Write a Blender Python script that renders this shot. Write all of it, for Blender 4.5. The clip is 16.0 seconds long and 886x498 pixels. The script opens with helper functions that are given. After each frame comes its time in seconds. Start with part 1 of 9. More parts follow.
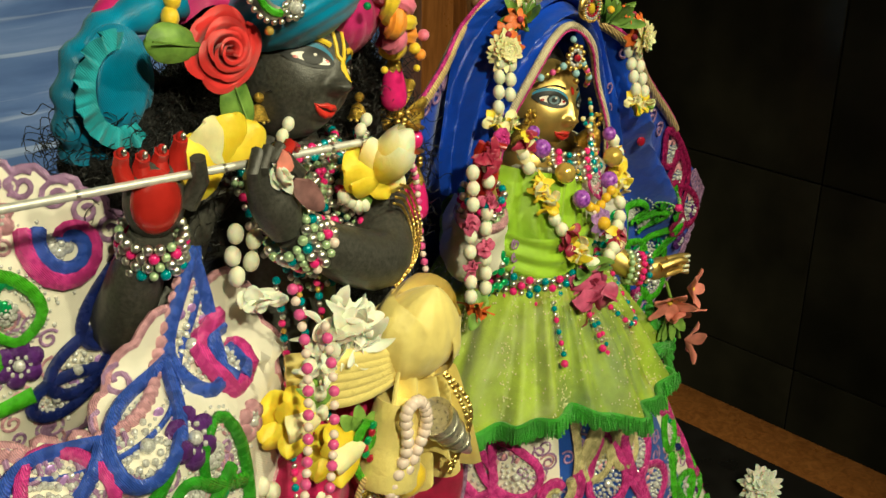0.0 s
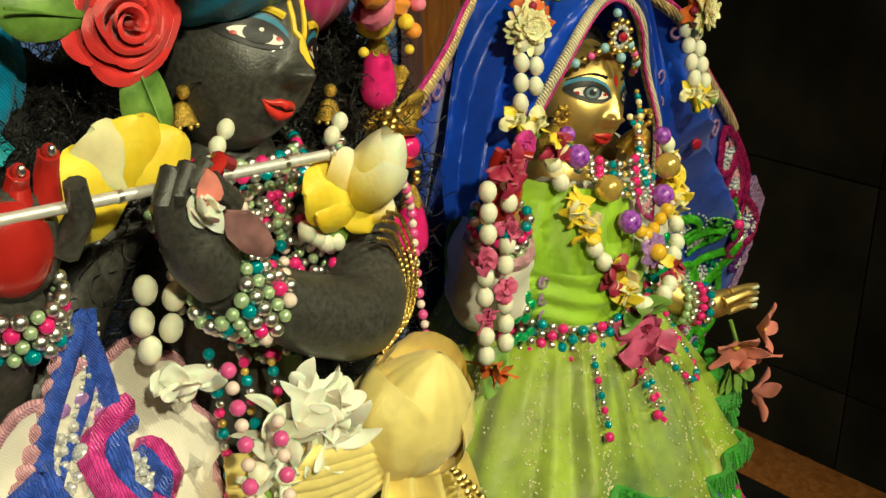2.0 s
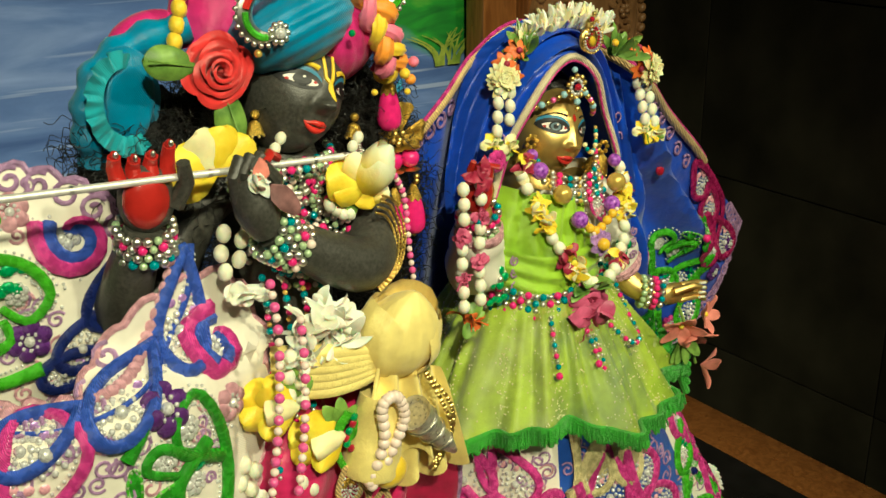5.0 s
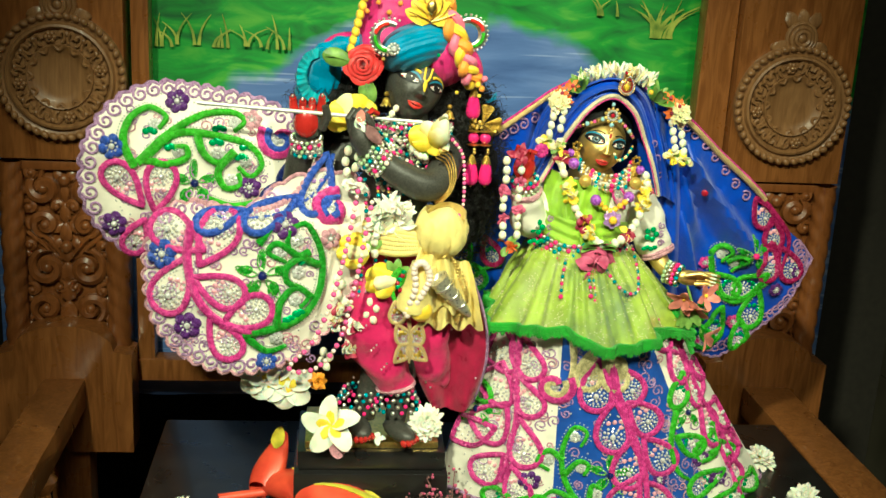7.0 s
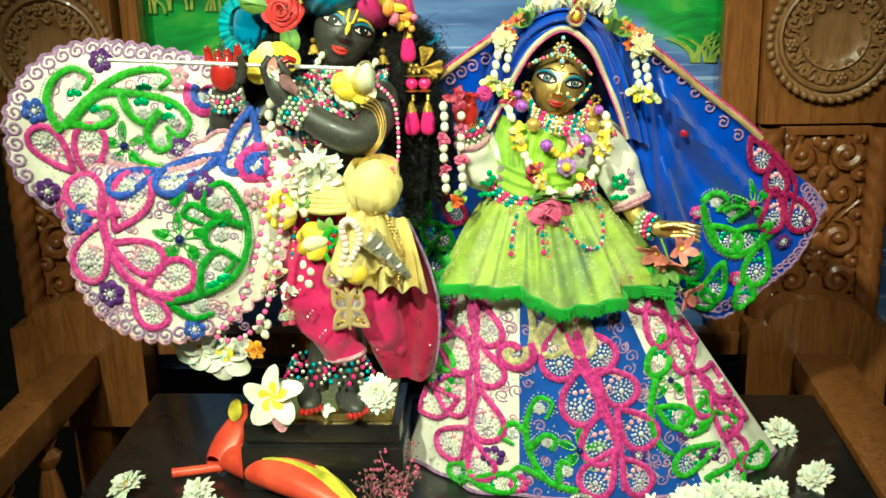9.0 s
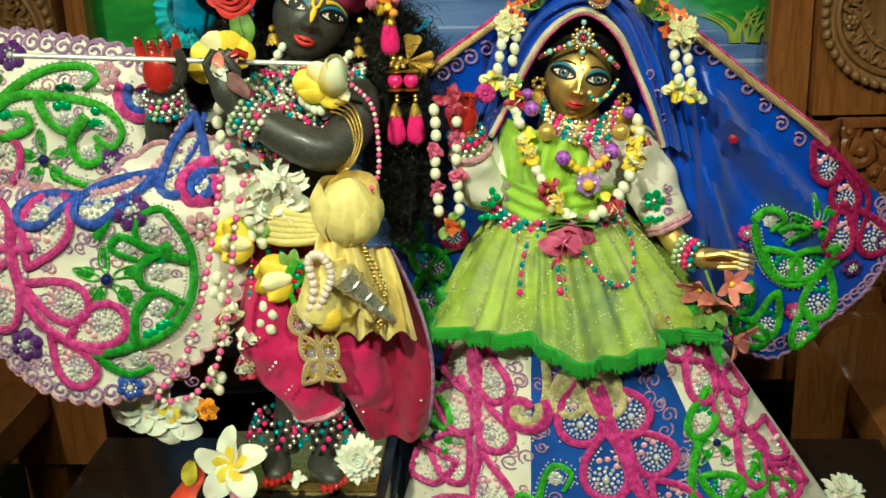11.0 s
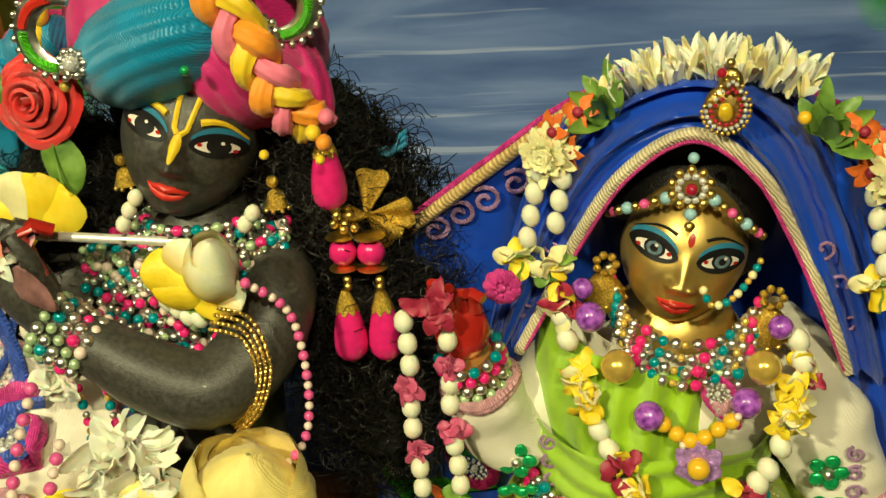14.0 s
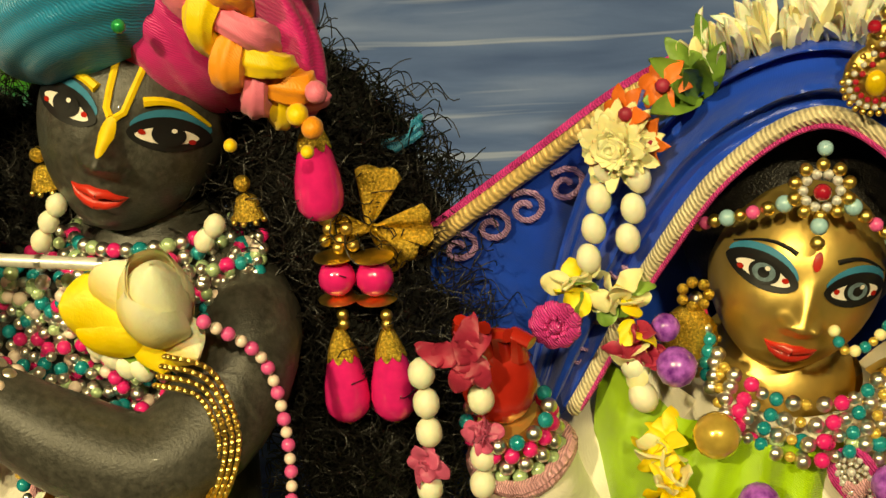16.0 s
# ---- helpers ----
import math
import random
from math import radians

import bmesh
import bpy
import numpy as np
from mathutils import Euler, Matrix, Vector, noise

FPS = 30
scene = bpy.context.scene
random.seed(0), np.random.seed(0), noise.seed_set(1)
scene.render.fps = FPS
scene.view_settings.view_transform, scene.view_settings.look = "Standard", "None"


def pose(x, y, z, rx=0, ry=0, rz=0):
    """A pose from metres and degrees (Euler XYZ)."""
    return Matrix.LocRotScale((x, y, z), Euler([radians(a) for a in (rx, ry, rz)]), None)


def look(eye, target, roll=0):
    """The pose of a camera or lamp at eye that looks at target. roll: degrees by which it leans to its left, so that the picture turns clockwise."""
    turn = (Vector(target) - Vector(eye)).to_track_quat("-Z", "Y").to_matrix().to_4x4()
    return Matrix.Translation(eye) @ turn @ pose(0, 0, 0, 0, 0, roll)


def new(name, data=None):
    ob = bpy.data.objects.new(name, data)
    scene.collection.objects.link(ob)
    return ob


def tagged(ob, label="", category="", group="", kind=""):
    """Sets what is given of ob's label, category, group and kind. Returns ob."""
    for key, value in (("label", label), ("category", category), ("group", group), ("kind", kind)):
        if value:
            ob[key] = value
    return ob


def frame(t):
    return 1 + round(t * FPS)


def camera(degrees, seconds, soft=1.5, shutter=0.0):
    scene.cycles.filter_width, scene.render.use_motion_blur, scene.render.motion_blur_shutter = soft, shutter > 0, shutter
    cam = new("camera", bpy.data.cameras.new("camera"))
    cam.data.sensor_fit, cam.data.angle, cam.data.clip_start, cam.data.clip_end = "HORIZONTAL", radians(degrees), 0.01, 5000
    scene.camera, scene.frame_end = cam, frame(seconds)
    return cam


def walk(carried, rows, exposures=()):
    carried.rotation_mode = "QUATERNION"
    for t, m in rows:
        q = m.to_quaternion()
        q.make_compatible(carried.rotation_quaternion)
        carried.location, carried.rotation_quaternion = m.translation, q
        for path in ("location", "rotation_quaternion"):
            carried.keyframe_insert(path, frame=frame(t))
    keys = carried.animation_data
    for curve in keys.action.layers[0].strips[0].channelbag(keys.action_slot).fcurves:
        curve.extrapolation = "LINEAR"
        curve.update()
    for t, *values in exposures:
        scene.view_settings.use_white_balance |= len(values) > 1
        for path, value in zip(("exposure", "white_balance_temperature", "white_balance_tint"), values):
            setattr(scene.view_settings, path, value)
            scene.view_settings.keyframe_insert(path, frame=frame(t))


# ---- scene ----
cam = camera(43.8, 16.0)
PATH = [
    (0, (-0.497, -0.531, 0.704), (0.765, 0.817, -0.064), 0.8),
    (0.5, (-0.457, -0.491, 0.688), (0.802, 0.862, -0.076), 0.6),
    (1, (-0.421, -0.451, 0.674), (0.837, 0.901, -0.094), 0.5),
    (1.5, (-0.388, -0.416, 0.66), (0.867, 0.938, -0.108), 0.3),
    (2, (-0.356, -0.384, 0.647), (0.892, 0.976, -0.123), -0.0),
    (2.5, (-0.326, -0.356, 0.64), (0.908, 1.008, -0.145), -0.2),
    (3, (-0.299, -0.334, 0.635), (0.916, 1.046, -0.152), -0.6),
    (3.2, (-0.293, -0.32, 0.632), (0.931, 1.06, -0.141), -0.5),
    (5.3, (-0.502, -0.795, 0.711), (0.515, 0.795, 0.049), 0.4),
    (5.5, (-0.526, -0.897, 0.716), (0.431, 0.735, 0.068), 1.1),
    (6, (-0.479, -1.085, 0.72), (0.218, 0.689, 0.112), 2.3),
    (6.5, (-0.316, -1.242, 0.706), (0.07, 0.643, 0.158), 2.4),
    (7, (-0.187, -1.376, 0.723), (0.02, 0.537, 0.176), 3.1),
    (7.5, (-0.06, -1.505, 0.717), (0.029, 0.417, 0.171), 2.2),
    (8, (0.031, -1.496, 0.702), (0.044, 0.425, 0.147), 0.8),
    (8.5, (0.095, -1.387, 0.677), (0.019, 0.53, 0.112), -0.6),
    (8.7, (0.12, -1.341, 0.671), (0.006, 0.572, 0.098), -1.1),
    (10.8, (0.127, -1.022, 0.662), (-0.028, 0.862, 0.006), -2.2),
    (11, (0.124, -1.012, 0.659), (-0.024, 0.875, 0.012), -2.1),
    (11.5, (0.125, -1.009, 0.665), (-0.007, 0.886, 0.041), -1.5),
    (12, (0.126, -0.991, 0.717), (0.018, 0.899, 0.071), -0.6),
    (12.5, (0.13, -0.854, 0.69), (-0.019, 1.052, 0.102), -0.6),
    (13, (0.147, -0.692, 0.674), (-0.1, 1.198, 0.072), -1.8),
    (13.5, (0.174, -0.55, 0.7), (-0.204, 1.27, -0.037), -4.0),
    (14, (0.175, -0.466, 0.695), (-0.243, 1.327, -0.086), -5.0),
    (14.5, (0.179, -0.425, 0.686), (-0.254, 1.358, -0.11), -5.4),
    (15, (0.178, -0.39, 0.677), (-0.273, 1.38, -0.139), -5.9),
    (15.5, (0.155, -0.36, 0.655), (-0.264, 1.435, -0.121), -5.4),
    (16, (0.125, -0.336, 0.641), (-0.256, 1.477, -0.112), -4.6),
]
EXPOSURE = [(0, -0.88, 6050, 3), (3.2, -0.92, 6000, 2), (5.5, -0.62, 5800, 0), (6.5, -0.38, 5550, -2), (7.5, -0.02, 5350, -9), (8.7, 0.02, 5200, -11), (11, -0.64, 5350, -4), (12.5, -0.76, 5450, -6), (13.5, -0.9, 5850, -4), (14.5, -0.84, 7500, 1), (16, -0.84, 8200, 4)]
walk(cam, [(t, look(eye, target, roll)) for t, eye, target, roll in PATH], EXPOSURE)

# ---------- light ----------
world = bpy.data.worlds.new("world")
scene.world = world
world.use_nodes = True
bg = world.node_tree.nodes["Background"]
bg.inputs[0].default_value = (1.0, 0.9, 0.65, 1)
bg.inputs[1].default_value = 0.045


def lamp(name, kind, at, target, power, size, colour, angle=60.0, blend=0.6):
    data = bpy.data.lights.new(name, kind)
    data.energy, data.color = power, colour
    if kind == "SPOT":
        data.spot_size, data.spot_blend, data.shadow_soft_size = radians(angle), blend, size
    else:
        data.shape, data.size = "DISK", size
    ob = new(name, data)
    ob.matrix_world = look(at, target)
    return ob


lamp("downlight", "SPOT", (-0.75, -1.75, 1.85), (-0.02, 0.05, 0.35), 330, 0.06, (1.0, 0.88, 0.55), 41, 1.0)
lamp("downlight", "SPOT", (0.65, -1.65, 1.85), (0.07, 0.05, 0.34), 205, 0.06, (1.0, 0.88, 0.55), 37, 1.0)
lamp("ceiling_glow", "AREA", (-0.1, -1.8, 2.3), (0, 0.2, 0.2), 16, 0.8, (1.0, 0.86, 0.56))

# ---------- materials ----------
TAU = math.tau


def mat(name, colour, rough=0.6, metal=0.0, vary=0.25, scale=60.0, bump=0.15, fine=600.0, coat=0.0, sheen=0.0, second=None, see=1.0, glow_through=0.0):
    """A surface with blotches at one scale and grain at another."""
    m = bpy.data.materials.new(name)
    m.use_nodes = True
    nt = m.node_tree
    b = nt.nodes["Principled BSDF"]
    tc = nt.nodes.new("ShaderNodeTexCoord")
    n1 = nt.nodes.new("ShaderNodeTexNoise")
    n1.inputs["Scale"].default_value, n1.inputs["Detail"].default_value = scale, 5
    n2 = nt.nodes.new("ShaderNodeTexNoise")
    n2.inputs["Scale"].default_value, n2.inputs["Detail"].default_value = fine, 3
    ramp = nt.nodes.new("ShaderNodeValToRGB")
    lo = [c * (1 - vary) for c in colour]
    hi = [min(1, c * (1 + vary * 0.8)) for c in (second or colour)]
    ramp.color_ramp.elements[0].position, ramp.color_ramp.elements[0].color = 0.3, (*lo, 1)
    ramp.color_ramp.elements[1].position, ramp.color_ramp.elements[1].color = 0.7, (*hi, 1)
    rr = nt.nodes.new("ShaderNodeMapRange")
    rr.inputs["To Min"].default_value, rr.inputs["To Max"].default_value = max(0.02, rough - 0.1), min(1, rough + 0.1)
    bp = nt.nodes.new("ShaderNodeBump")
    bp.inputs["Strength"].default_value, bp.inputs["Distance"].default_value = bump, 0.001
    ln = nt.links.new
    ln(tc.outputs["Object"], n1.inputs["Vector"])
    ln(tc.outputs["Object"], n2.inputs["Vector"])
    ln(n1.outputs["Fac"], ramp.inputs["Fac"])
    ln(ramp.outputs["Color"], b.inputs["Base Color"])
    ln(n1.outputs["Fac"], rr.inputs["Value"])
    ln(rr.outputs["Result"], b.inputs["Roughness"])
    ln(n2.outputs["Fac"], bp.inputs["Height"])
    ln(bp.outputs["Normal"], b.inputs["Normal"])
    b.inputs["Metallic"].default_value = metal
    b.inputs["Coat Weight"].default_value = coat
    b.inputs["Sheen Weight"].default_value = sheen
    if glow_through:
        b.inputs["Subsurface Weight"].default_value = glow_through
        b.inputs["Subsurface Scale"].default_value = 0.004
    b.inputs["Alpha"].default_value = see
    return m


def weave(name, colour, rough=0.5, period=0.0012, strength=0.5, across=(0.7, 0.2, 0.7), vary=0.25, sheen=0.2, metal=0.0, see=1.0, scale=50.0, crinkle=0.0, dark=0.0):
    """Cloth or thread: fine parallel ribs over uneven colour."""
    m = mat(name, colour, rough, metal, vary, scale, 0.1, 900, sheen=sheen, see=see)
    nt = m.node_tree
    b = nt.nodes["Principled BSDF"]
    tc = nt.nodes.new("ShaderNodeTexCoord")
    w = nt.nodes.new("ShaderNodeTexWave")
    mp = nt.nodes.new("ShaderNodeMapping")
    mp.inputs["Rotation"].default_value = across
    w.inputs["Scale"].default_value, w.inputs["Distortion"].default_value = 0.314 / period, 3.0
    w.inputs["Detail"].default_value, w.inputs["Detail Scale"].default_value = 2, 1.5
    bp = nt.nodes.new("ShaderNodeBump")
    bp.inputs["Strength"].default_value, bp.inputs["Distance"].default_value = strength, 0.0006
    nt.links.new(tc.outputs["Object"], mp.inputs["Vector"])
    nt.links.new(mp.outputs["Vector"], w.inputs["Vector"])
    nt.links.new(w.outputs["Fac"], bp.inputs["Height"])
    nt.links.new(bp.outputs["Normal"], b.inputs["Normal"])
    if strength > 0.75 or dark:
        # shade in the gaps between threads, multiplied into the base colour
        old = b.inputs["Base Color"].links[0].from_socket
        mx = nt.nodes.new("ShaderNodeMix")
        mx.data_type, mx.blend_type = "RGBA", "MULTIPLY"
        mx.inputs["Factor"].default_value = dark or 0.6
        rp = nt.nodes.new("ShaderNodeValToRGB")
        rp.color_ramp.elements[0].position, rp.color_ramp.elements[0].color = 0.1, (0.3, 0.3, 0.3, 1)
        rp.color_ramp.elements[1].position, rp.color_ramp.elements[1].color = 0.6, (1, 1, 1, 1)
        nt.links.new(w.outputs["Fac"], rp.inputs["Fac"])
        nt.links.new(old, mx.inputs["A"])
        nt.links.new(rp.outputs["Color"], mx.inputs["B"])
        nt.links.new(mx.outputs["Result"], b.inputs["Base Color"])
    if crinkle:
        n = nt.nodes.new("ShaderNodeTexNoise")
        n.inputs["Scale"].default_value, n.inputs["Detail"].default_value = 28, 4
        b2 = nt.nodes.new("ShaderNodeBump")
        b2.inputs["Strength"].default_value, b2.inputs["Distance"].default_value = crinkle, 0.006
        nt.links.new(tc.outputs["Object"], n.inputs["Vector"])
        nt.links.new(n.outputs["Fac"], b2.inputs["Height"])
        nt.links.new(b2.outputs["Normal"], bp.inputs["Normal"])
    return m


def wood(name, dark, light, rough=0.35, coat=0.25):
    m = mat(name, dark, rough, 0, 0.2, 20, 0.2, 300, coat=coat)
    nt = m.node_tree
    b = nt.nodes["Principled BSDF"]
    tc = nt.nodes.new("ShaderNodeTexCoord")
    mp = nt.nodes.new("ShaderNodeMapping")
    mp.inputs["Scale"].default_value = (14, 14, 1.6)
    n = nt.nodes.new("ShaderNodeTexNoise")
    n.inputs["Scale"].default_value, n.inputs["Detail"].default_value, n.inputs["Distortion"].default_value = 6, 6, 1.5
    r = nt.nodes.new("ShaderNodeValToRGB")
    r.color_ramp.elements[0].position, r.color_ramp.elements[0].color = 0.32, (*dark, 1)
    r.color_ramp.elements[1].position, r.color_ramp.elements[1].color = 0.72, (*light, 1)
    nt.links.new(tc.outputs["Object"], mp.inputs["Vector"])
    nt.links.new(mp.outputs["Vector"], n.inputs["Vector"])
    nt.links.new(n.outputs["Fac"], r.inputs["Fac"])
    nt.links.new(r.outputs["Color"], b.inputs["Base Color"])
    return m


M = dict(
    wood=wood("oiled_wood", (0.18, 0.062, 0.014), (0.35, 0.135, 0.036), 0.3, 0.4),
    carved=wood("carved_wood", (0.17, 0.055, 0.013), (0.27, 0.095, 0.025), 0.3, 0.5),
    medal=wood("medallion_wood", (0.21, 0.10, 0.036), (0.35, 0.18, 0.07), 0.4, 0.25),
    black=mat("black_lacquer", (0.012, 0.011, 0.011), 0.3, 0, 0.3, 30, 0.05, 200, coat=0.25),
    tile=mat("dark_tile", (0.055, 0.05, 0.033), 0.35, 0, 0.5, 7, 0.1, 300, coat=0.2),
    grout=mat("dark_joint", (0.26, 0.24, 0.18), 0.8),
    glint=mat("pale_gold_glitter", (0.9, 0.84, 0.5), 0.25, 0.15, 0.1, 300, 0.0, coat=0.6),
    plaster=mat("dark_plaster", (0.03, 0.026, 0.02), 0.8),
    stone=mat("black_stone", (0.052, 0.050, 0.043), 0.42, 0, 0.42, 380, 0.25, 900, coat=0.08),
    brass=mat("polished_brass", (0.80, 0.56, 0.17), 0.40, 0.85, 0.2, 40, 0.08, 300),
    gold=mat("gold_metal", (0.85, 0.6, 0.18), 0.36, 1.0, 0.25, 200, 0.1),
    goldglit=mat("gold_glitter", (0.7, 0.46, 0.08), 0.35, 0.9, 0.5, 900, 1.0, 1500),
    flutesilver=mat("bright_flute_silver", (0.9, 0.88, 0.82), 0.45, 0.55, 0.1, 200, 0.1),
    silver=mat("silver_metal", (0.86, 0.84, 0.78), 0.33, 1.0, 0.2, 200, 0.1),
    gem=mat("clear_rhinestone", (0.9, 0.88, 0.8), 0.14, 0.35, 0.5, 900, 0.0, coat=0.8),
    ruby=mat("red_stone", (0.35, 0.01, 0.03), 0.08, 0, 0.3, 200, 0, coat=1),
    amber=mat("amber_stone", (0.75, 0.5, 0.03), 0.1, 0.2, 0.3, 200, 0, coat=1),
    navy=mat("navy_stone", (0.01, 0.015, 0.12), 0.1, 0, 0.3, 200, 0, coat=1),
    emerald=mat("green_sequin", (0.02, 0.42, 0.13), 0.15, 0.4, 0.4, 400, 0.1, coat=0.6),
    lilac=mat("lilac_sequin", (0.45, 0.25, 0.6), 0.25, 0.2, 0.35, 400, 0.1, coat=0.4),
    rosy=mat("pink_sequin", (0.85, 0.4, 0.48), 0.3, 0.1, 0.3, 400, 0.1, coat=0.4),
    hotbead=mat("hot_pink_pearl", (0.78, 0.02, 0.2), 0.14, 0.05, 0.12, 200, 0.0, coat=0.8),
    pinkbead=mat("pink_bead", (0.75, 0.1, 0.33), 0.2, 0, 0.2, 200, 0, coat=0.5),
    palebead=mat("pale_pearl", (0.85, 0.68, 0.6), 0.25, 0, 0.12, 200, 0, coat=0.5),
    tealbead=mat("teal_bead", (0.0, 0.27, 0.33), 0.15, 0.2, 0.25, 200, 0, coat=0.7),
    greenbead=mat("pale_green_bead", (0.5, 0.68, 0.38), 0.2, 0.4, 0.25, 200, 0, coat=0.7),
    bluebead=mat("sky_bead", (0.3, 0.52, 0.6), 0.3, 0, 0.15, 200, 0, coat=0.3),
    purplebead=mat("marbled_purple_bead", (0.22, 0.03, 0.42), 0.22, 0, 0.45, 250, 0.05, coat=0.6, second=(0.42, 0.12, 0.62)),
    yellowbead=mat("yellow_bead", (0.85, 0.5, 0.03), 0.2, 0, 0.12, 200, 0, coat=0.5),
    goldpearl=mat("gold_pearl", (0.8, 0.55, 0.12), 0.2, 0.5, 0.2, 200, 0.05, coat=0.5),
    bud=mat("jasmine_bud", (0.82, 0.8, 0.62), 0.5, 0, 0.12, 120, 0.2, glow_through=0.2),
    petal=mat("white_petal", (0.86, 0.83, 0.7), 0.55, 0, 0.1, 60, 0.3, 400, glow_through=0.25),
    cream=mat("cream_petal", (0.85, 0.76, 0.42), 0.55, 0, 0.15, 60, 0.3, 400, glow_through=0.2),
    ypetal=mat("yellow_petal", (0.9, 0.60, 0.01), 0.5, 0, 0.15, 40, 0.3, 400, second=(0.92, 0.70, 0.06), glow_through=0.15),
    orange=mat("orange_petal", (0.8, 0.17, 0.03), 0.5, 0, 0.25, 60, 0.3, 400),
    marigold=mat("marigold_petal", (0.85, 0.33, 0.01), 0.55, 0, 0.25, 90, 0.3, 400),
    coral=mat("coral_petal", (0.75, 0.25, 0.2), 0.5, 0, 0.25, 60, 0.3, 400),
    wine=mat("wine_petal", (0.35, 0.02, 0.06), 0.5, 0, 0.3, 80, 0.3, 400),
    rosepetal=mat("magenta_rose_petal", (0.55, 0.09, 0.2), 0.5, 0, 0.3, 90, 0.4, 300),
    dry=mat("dried_stem", (0.22, 0.1, 0.1), 0.7, 0, 0.4, 120),
    leaf=mat("green_leaf", (0.09, 0.22, 0.03), 0.45, 0, 0.35, 70, 0.3, 300, second=(0.2, 0.34, 0.06)),
    satinred=weave("red_satin", (0.72, 0.03, 0.03), 0.35, 0.0009, 0.3, vary=0.25, sheen=0.3),
    redpaint=mat("red_paint", (0.42, 0.02, 0.015), 0.22, 0, 0.25, 60, 0.1, coat=0.6),
    lip=mat("lip_paint", (0.62, 0.03, 0.02), 0.35, 0, 0.1, 200, 0.05),
    ypaint=mat("yellow_paint", (0.85, 0.58, 0.03), 0.5, 0, 0.12, 200, 0.1),
    bpaint=mat("blue_eye_paint", (0.03, 0.2, 0.34), 0.5, 0, 0.12, 200, 0.1),
    wpaint=mat("white_eye_paint", (0.85, 0.78, 0.7), 0.5, 0, 0.06, 200, 0.02, coat=0.05),
    kpaint=mat("black_paint", (0.006, 0.006, 0.007), 0.5, 0, 0.1, 200, 0.02, coat=0.03),
    ipaint=mat("iris_paint", (0.13, 0.2, 0.24), 0.45, 0, 0.3, 500, 0.02, coat=0.05),
    hair=mat("black_hair", (0.006, 0.005, 0.0045), 0.45, 0, 0.4, 300, 0.6, 900),
    hairmass=mat("dense_hair", (0.003, 0.003, 0.003), 0.9, 0, 0.4, 300, 1.0, 500),
    white=weave("white_satin", (0.80, 0.75, 0.64), 0.5, 0.0009, 0.2, vary=0.08, crinkle=0.35),
    ruffle=weave("turquoise_net", (0.02, 0.36, 0.44), 0.6, 0.0012, 0.6, vary=0.35),
    teal=weave("teal_net_cloth", (0.0, 0.25, 0.48), 0.40, 0.0010, 0.5, (0, 0.5, 0.5), vary=0.22, dark=0.3),
    magenta=weave("magenta_net_cloth", (0.62, 0.012, 0.19), 0.45, 0.0008, 0.3, (0, 0.9, 0.3), vary=0.25, crinkle=0.7, dark=0.2),
    rose_cloth=weave("pink_cloth", (0.8, 0.18, 0.3), 0.5, 0.0006, 0.2, vary=0.2, crinkle=0.7, dark=0.1),
    yellow_cloth=weave("yellow_cloth", (0.88, 0.6, 0.02), 0.5, 0.0006, 0.2, vary=0.15, crinkle=0.7, dark=0.1),
    orange_cloth=weave("orange_cloth", (0.88, 0.3, 0.02), 0.5, 0.0006, 0.2, vary=0.15, crinkle=0.7, dark=0.1),
    chiffon=weave("yellow_chiffon", (0.92, 0.74, 0.24), 0.45, 0.0007, 0.25, (0.3, 0.6, 0.2), vary=0.16, crinkle=0.8, dark=0.12),
    silkpink=weave("hot_pink_silk", (0.58, 0.015, 0.12), 0.3, 0.0008, 0.2, vary=0.25, crinkle=0.5),
    silkwine=weave("wine_pink_silk", (0.34, 0.006, 0.05), 0.3, 0.0008, 0.2, vary=0.3, crinkle=0.6),
    blue=weave("royal_blue_satin", (0.003, 0.055, 0.50), 0.33, 0.0008, 0.12, vary=0.15, crinkle=0.55),
    blueline=weave("blue_lining", (0.012, 0.03, 0.16), 0.5, 0.0008, 0.2),
    skyblue=weave("blue_skirt_satin", (0.013, 0.07, 0.38), 0.38, 0.0008, 0.2, vary=0.2, crinkle=0.4),
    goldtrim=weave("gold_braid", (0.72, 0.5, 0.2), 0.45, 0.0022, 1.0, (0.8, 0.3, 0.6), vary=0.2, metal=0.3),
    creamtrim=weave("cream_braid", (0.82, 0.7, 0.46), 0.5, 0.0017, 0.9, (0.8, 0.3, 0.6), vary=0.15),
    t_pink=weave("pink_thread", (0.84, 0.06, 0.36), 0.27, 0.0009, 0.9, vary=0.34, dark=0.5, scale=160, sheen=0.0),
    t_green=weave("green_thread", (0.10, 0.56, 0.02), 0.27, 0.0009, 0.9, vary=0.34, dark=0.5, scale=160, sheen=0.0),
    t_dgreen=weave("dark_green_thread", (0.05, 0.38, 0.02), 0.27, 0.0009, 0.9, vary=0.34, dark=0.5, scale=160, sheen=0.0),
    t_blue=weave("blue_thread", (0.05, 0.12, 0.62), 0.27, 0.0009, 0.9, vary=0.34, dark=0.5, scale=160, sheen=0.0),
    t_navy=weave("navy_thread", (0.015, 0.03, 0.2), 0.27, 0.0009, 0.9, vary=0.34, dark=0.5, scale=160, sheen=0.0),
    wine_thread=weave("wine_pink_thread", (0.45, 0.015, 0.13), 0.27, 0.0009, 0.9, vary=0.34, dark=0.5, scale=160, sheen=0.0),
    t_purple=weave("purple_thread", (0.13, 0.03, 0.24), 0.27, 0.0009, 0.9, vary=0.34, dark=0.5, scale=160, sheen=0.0),
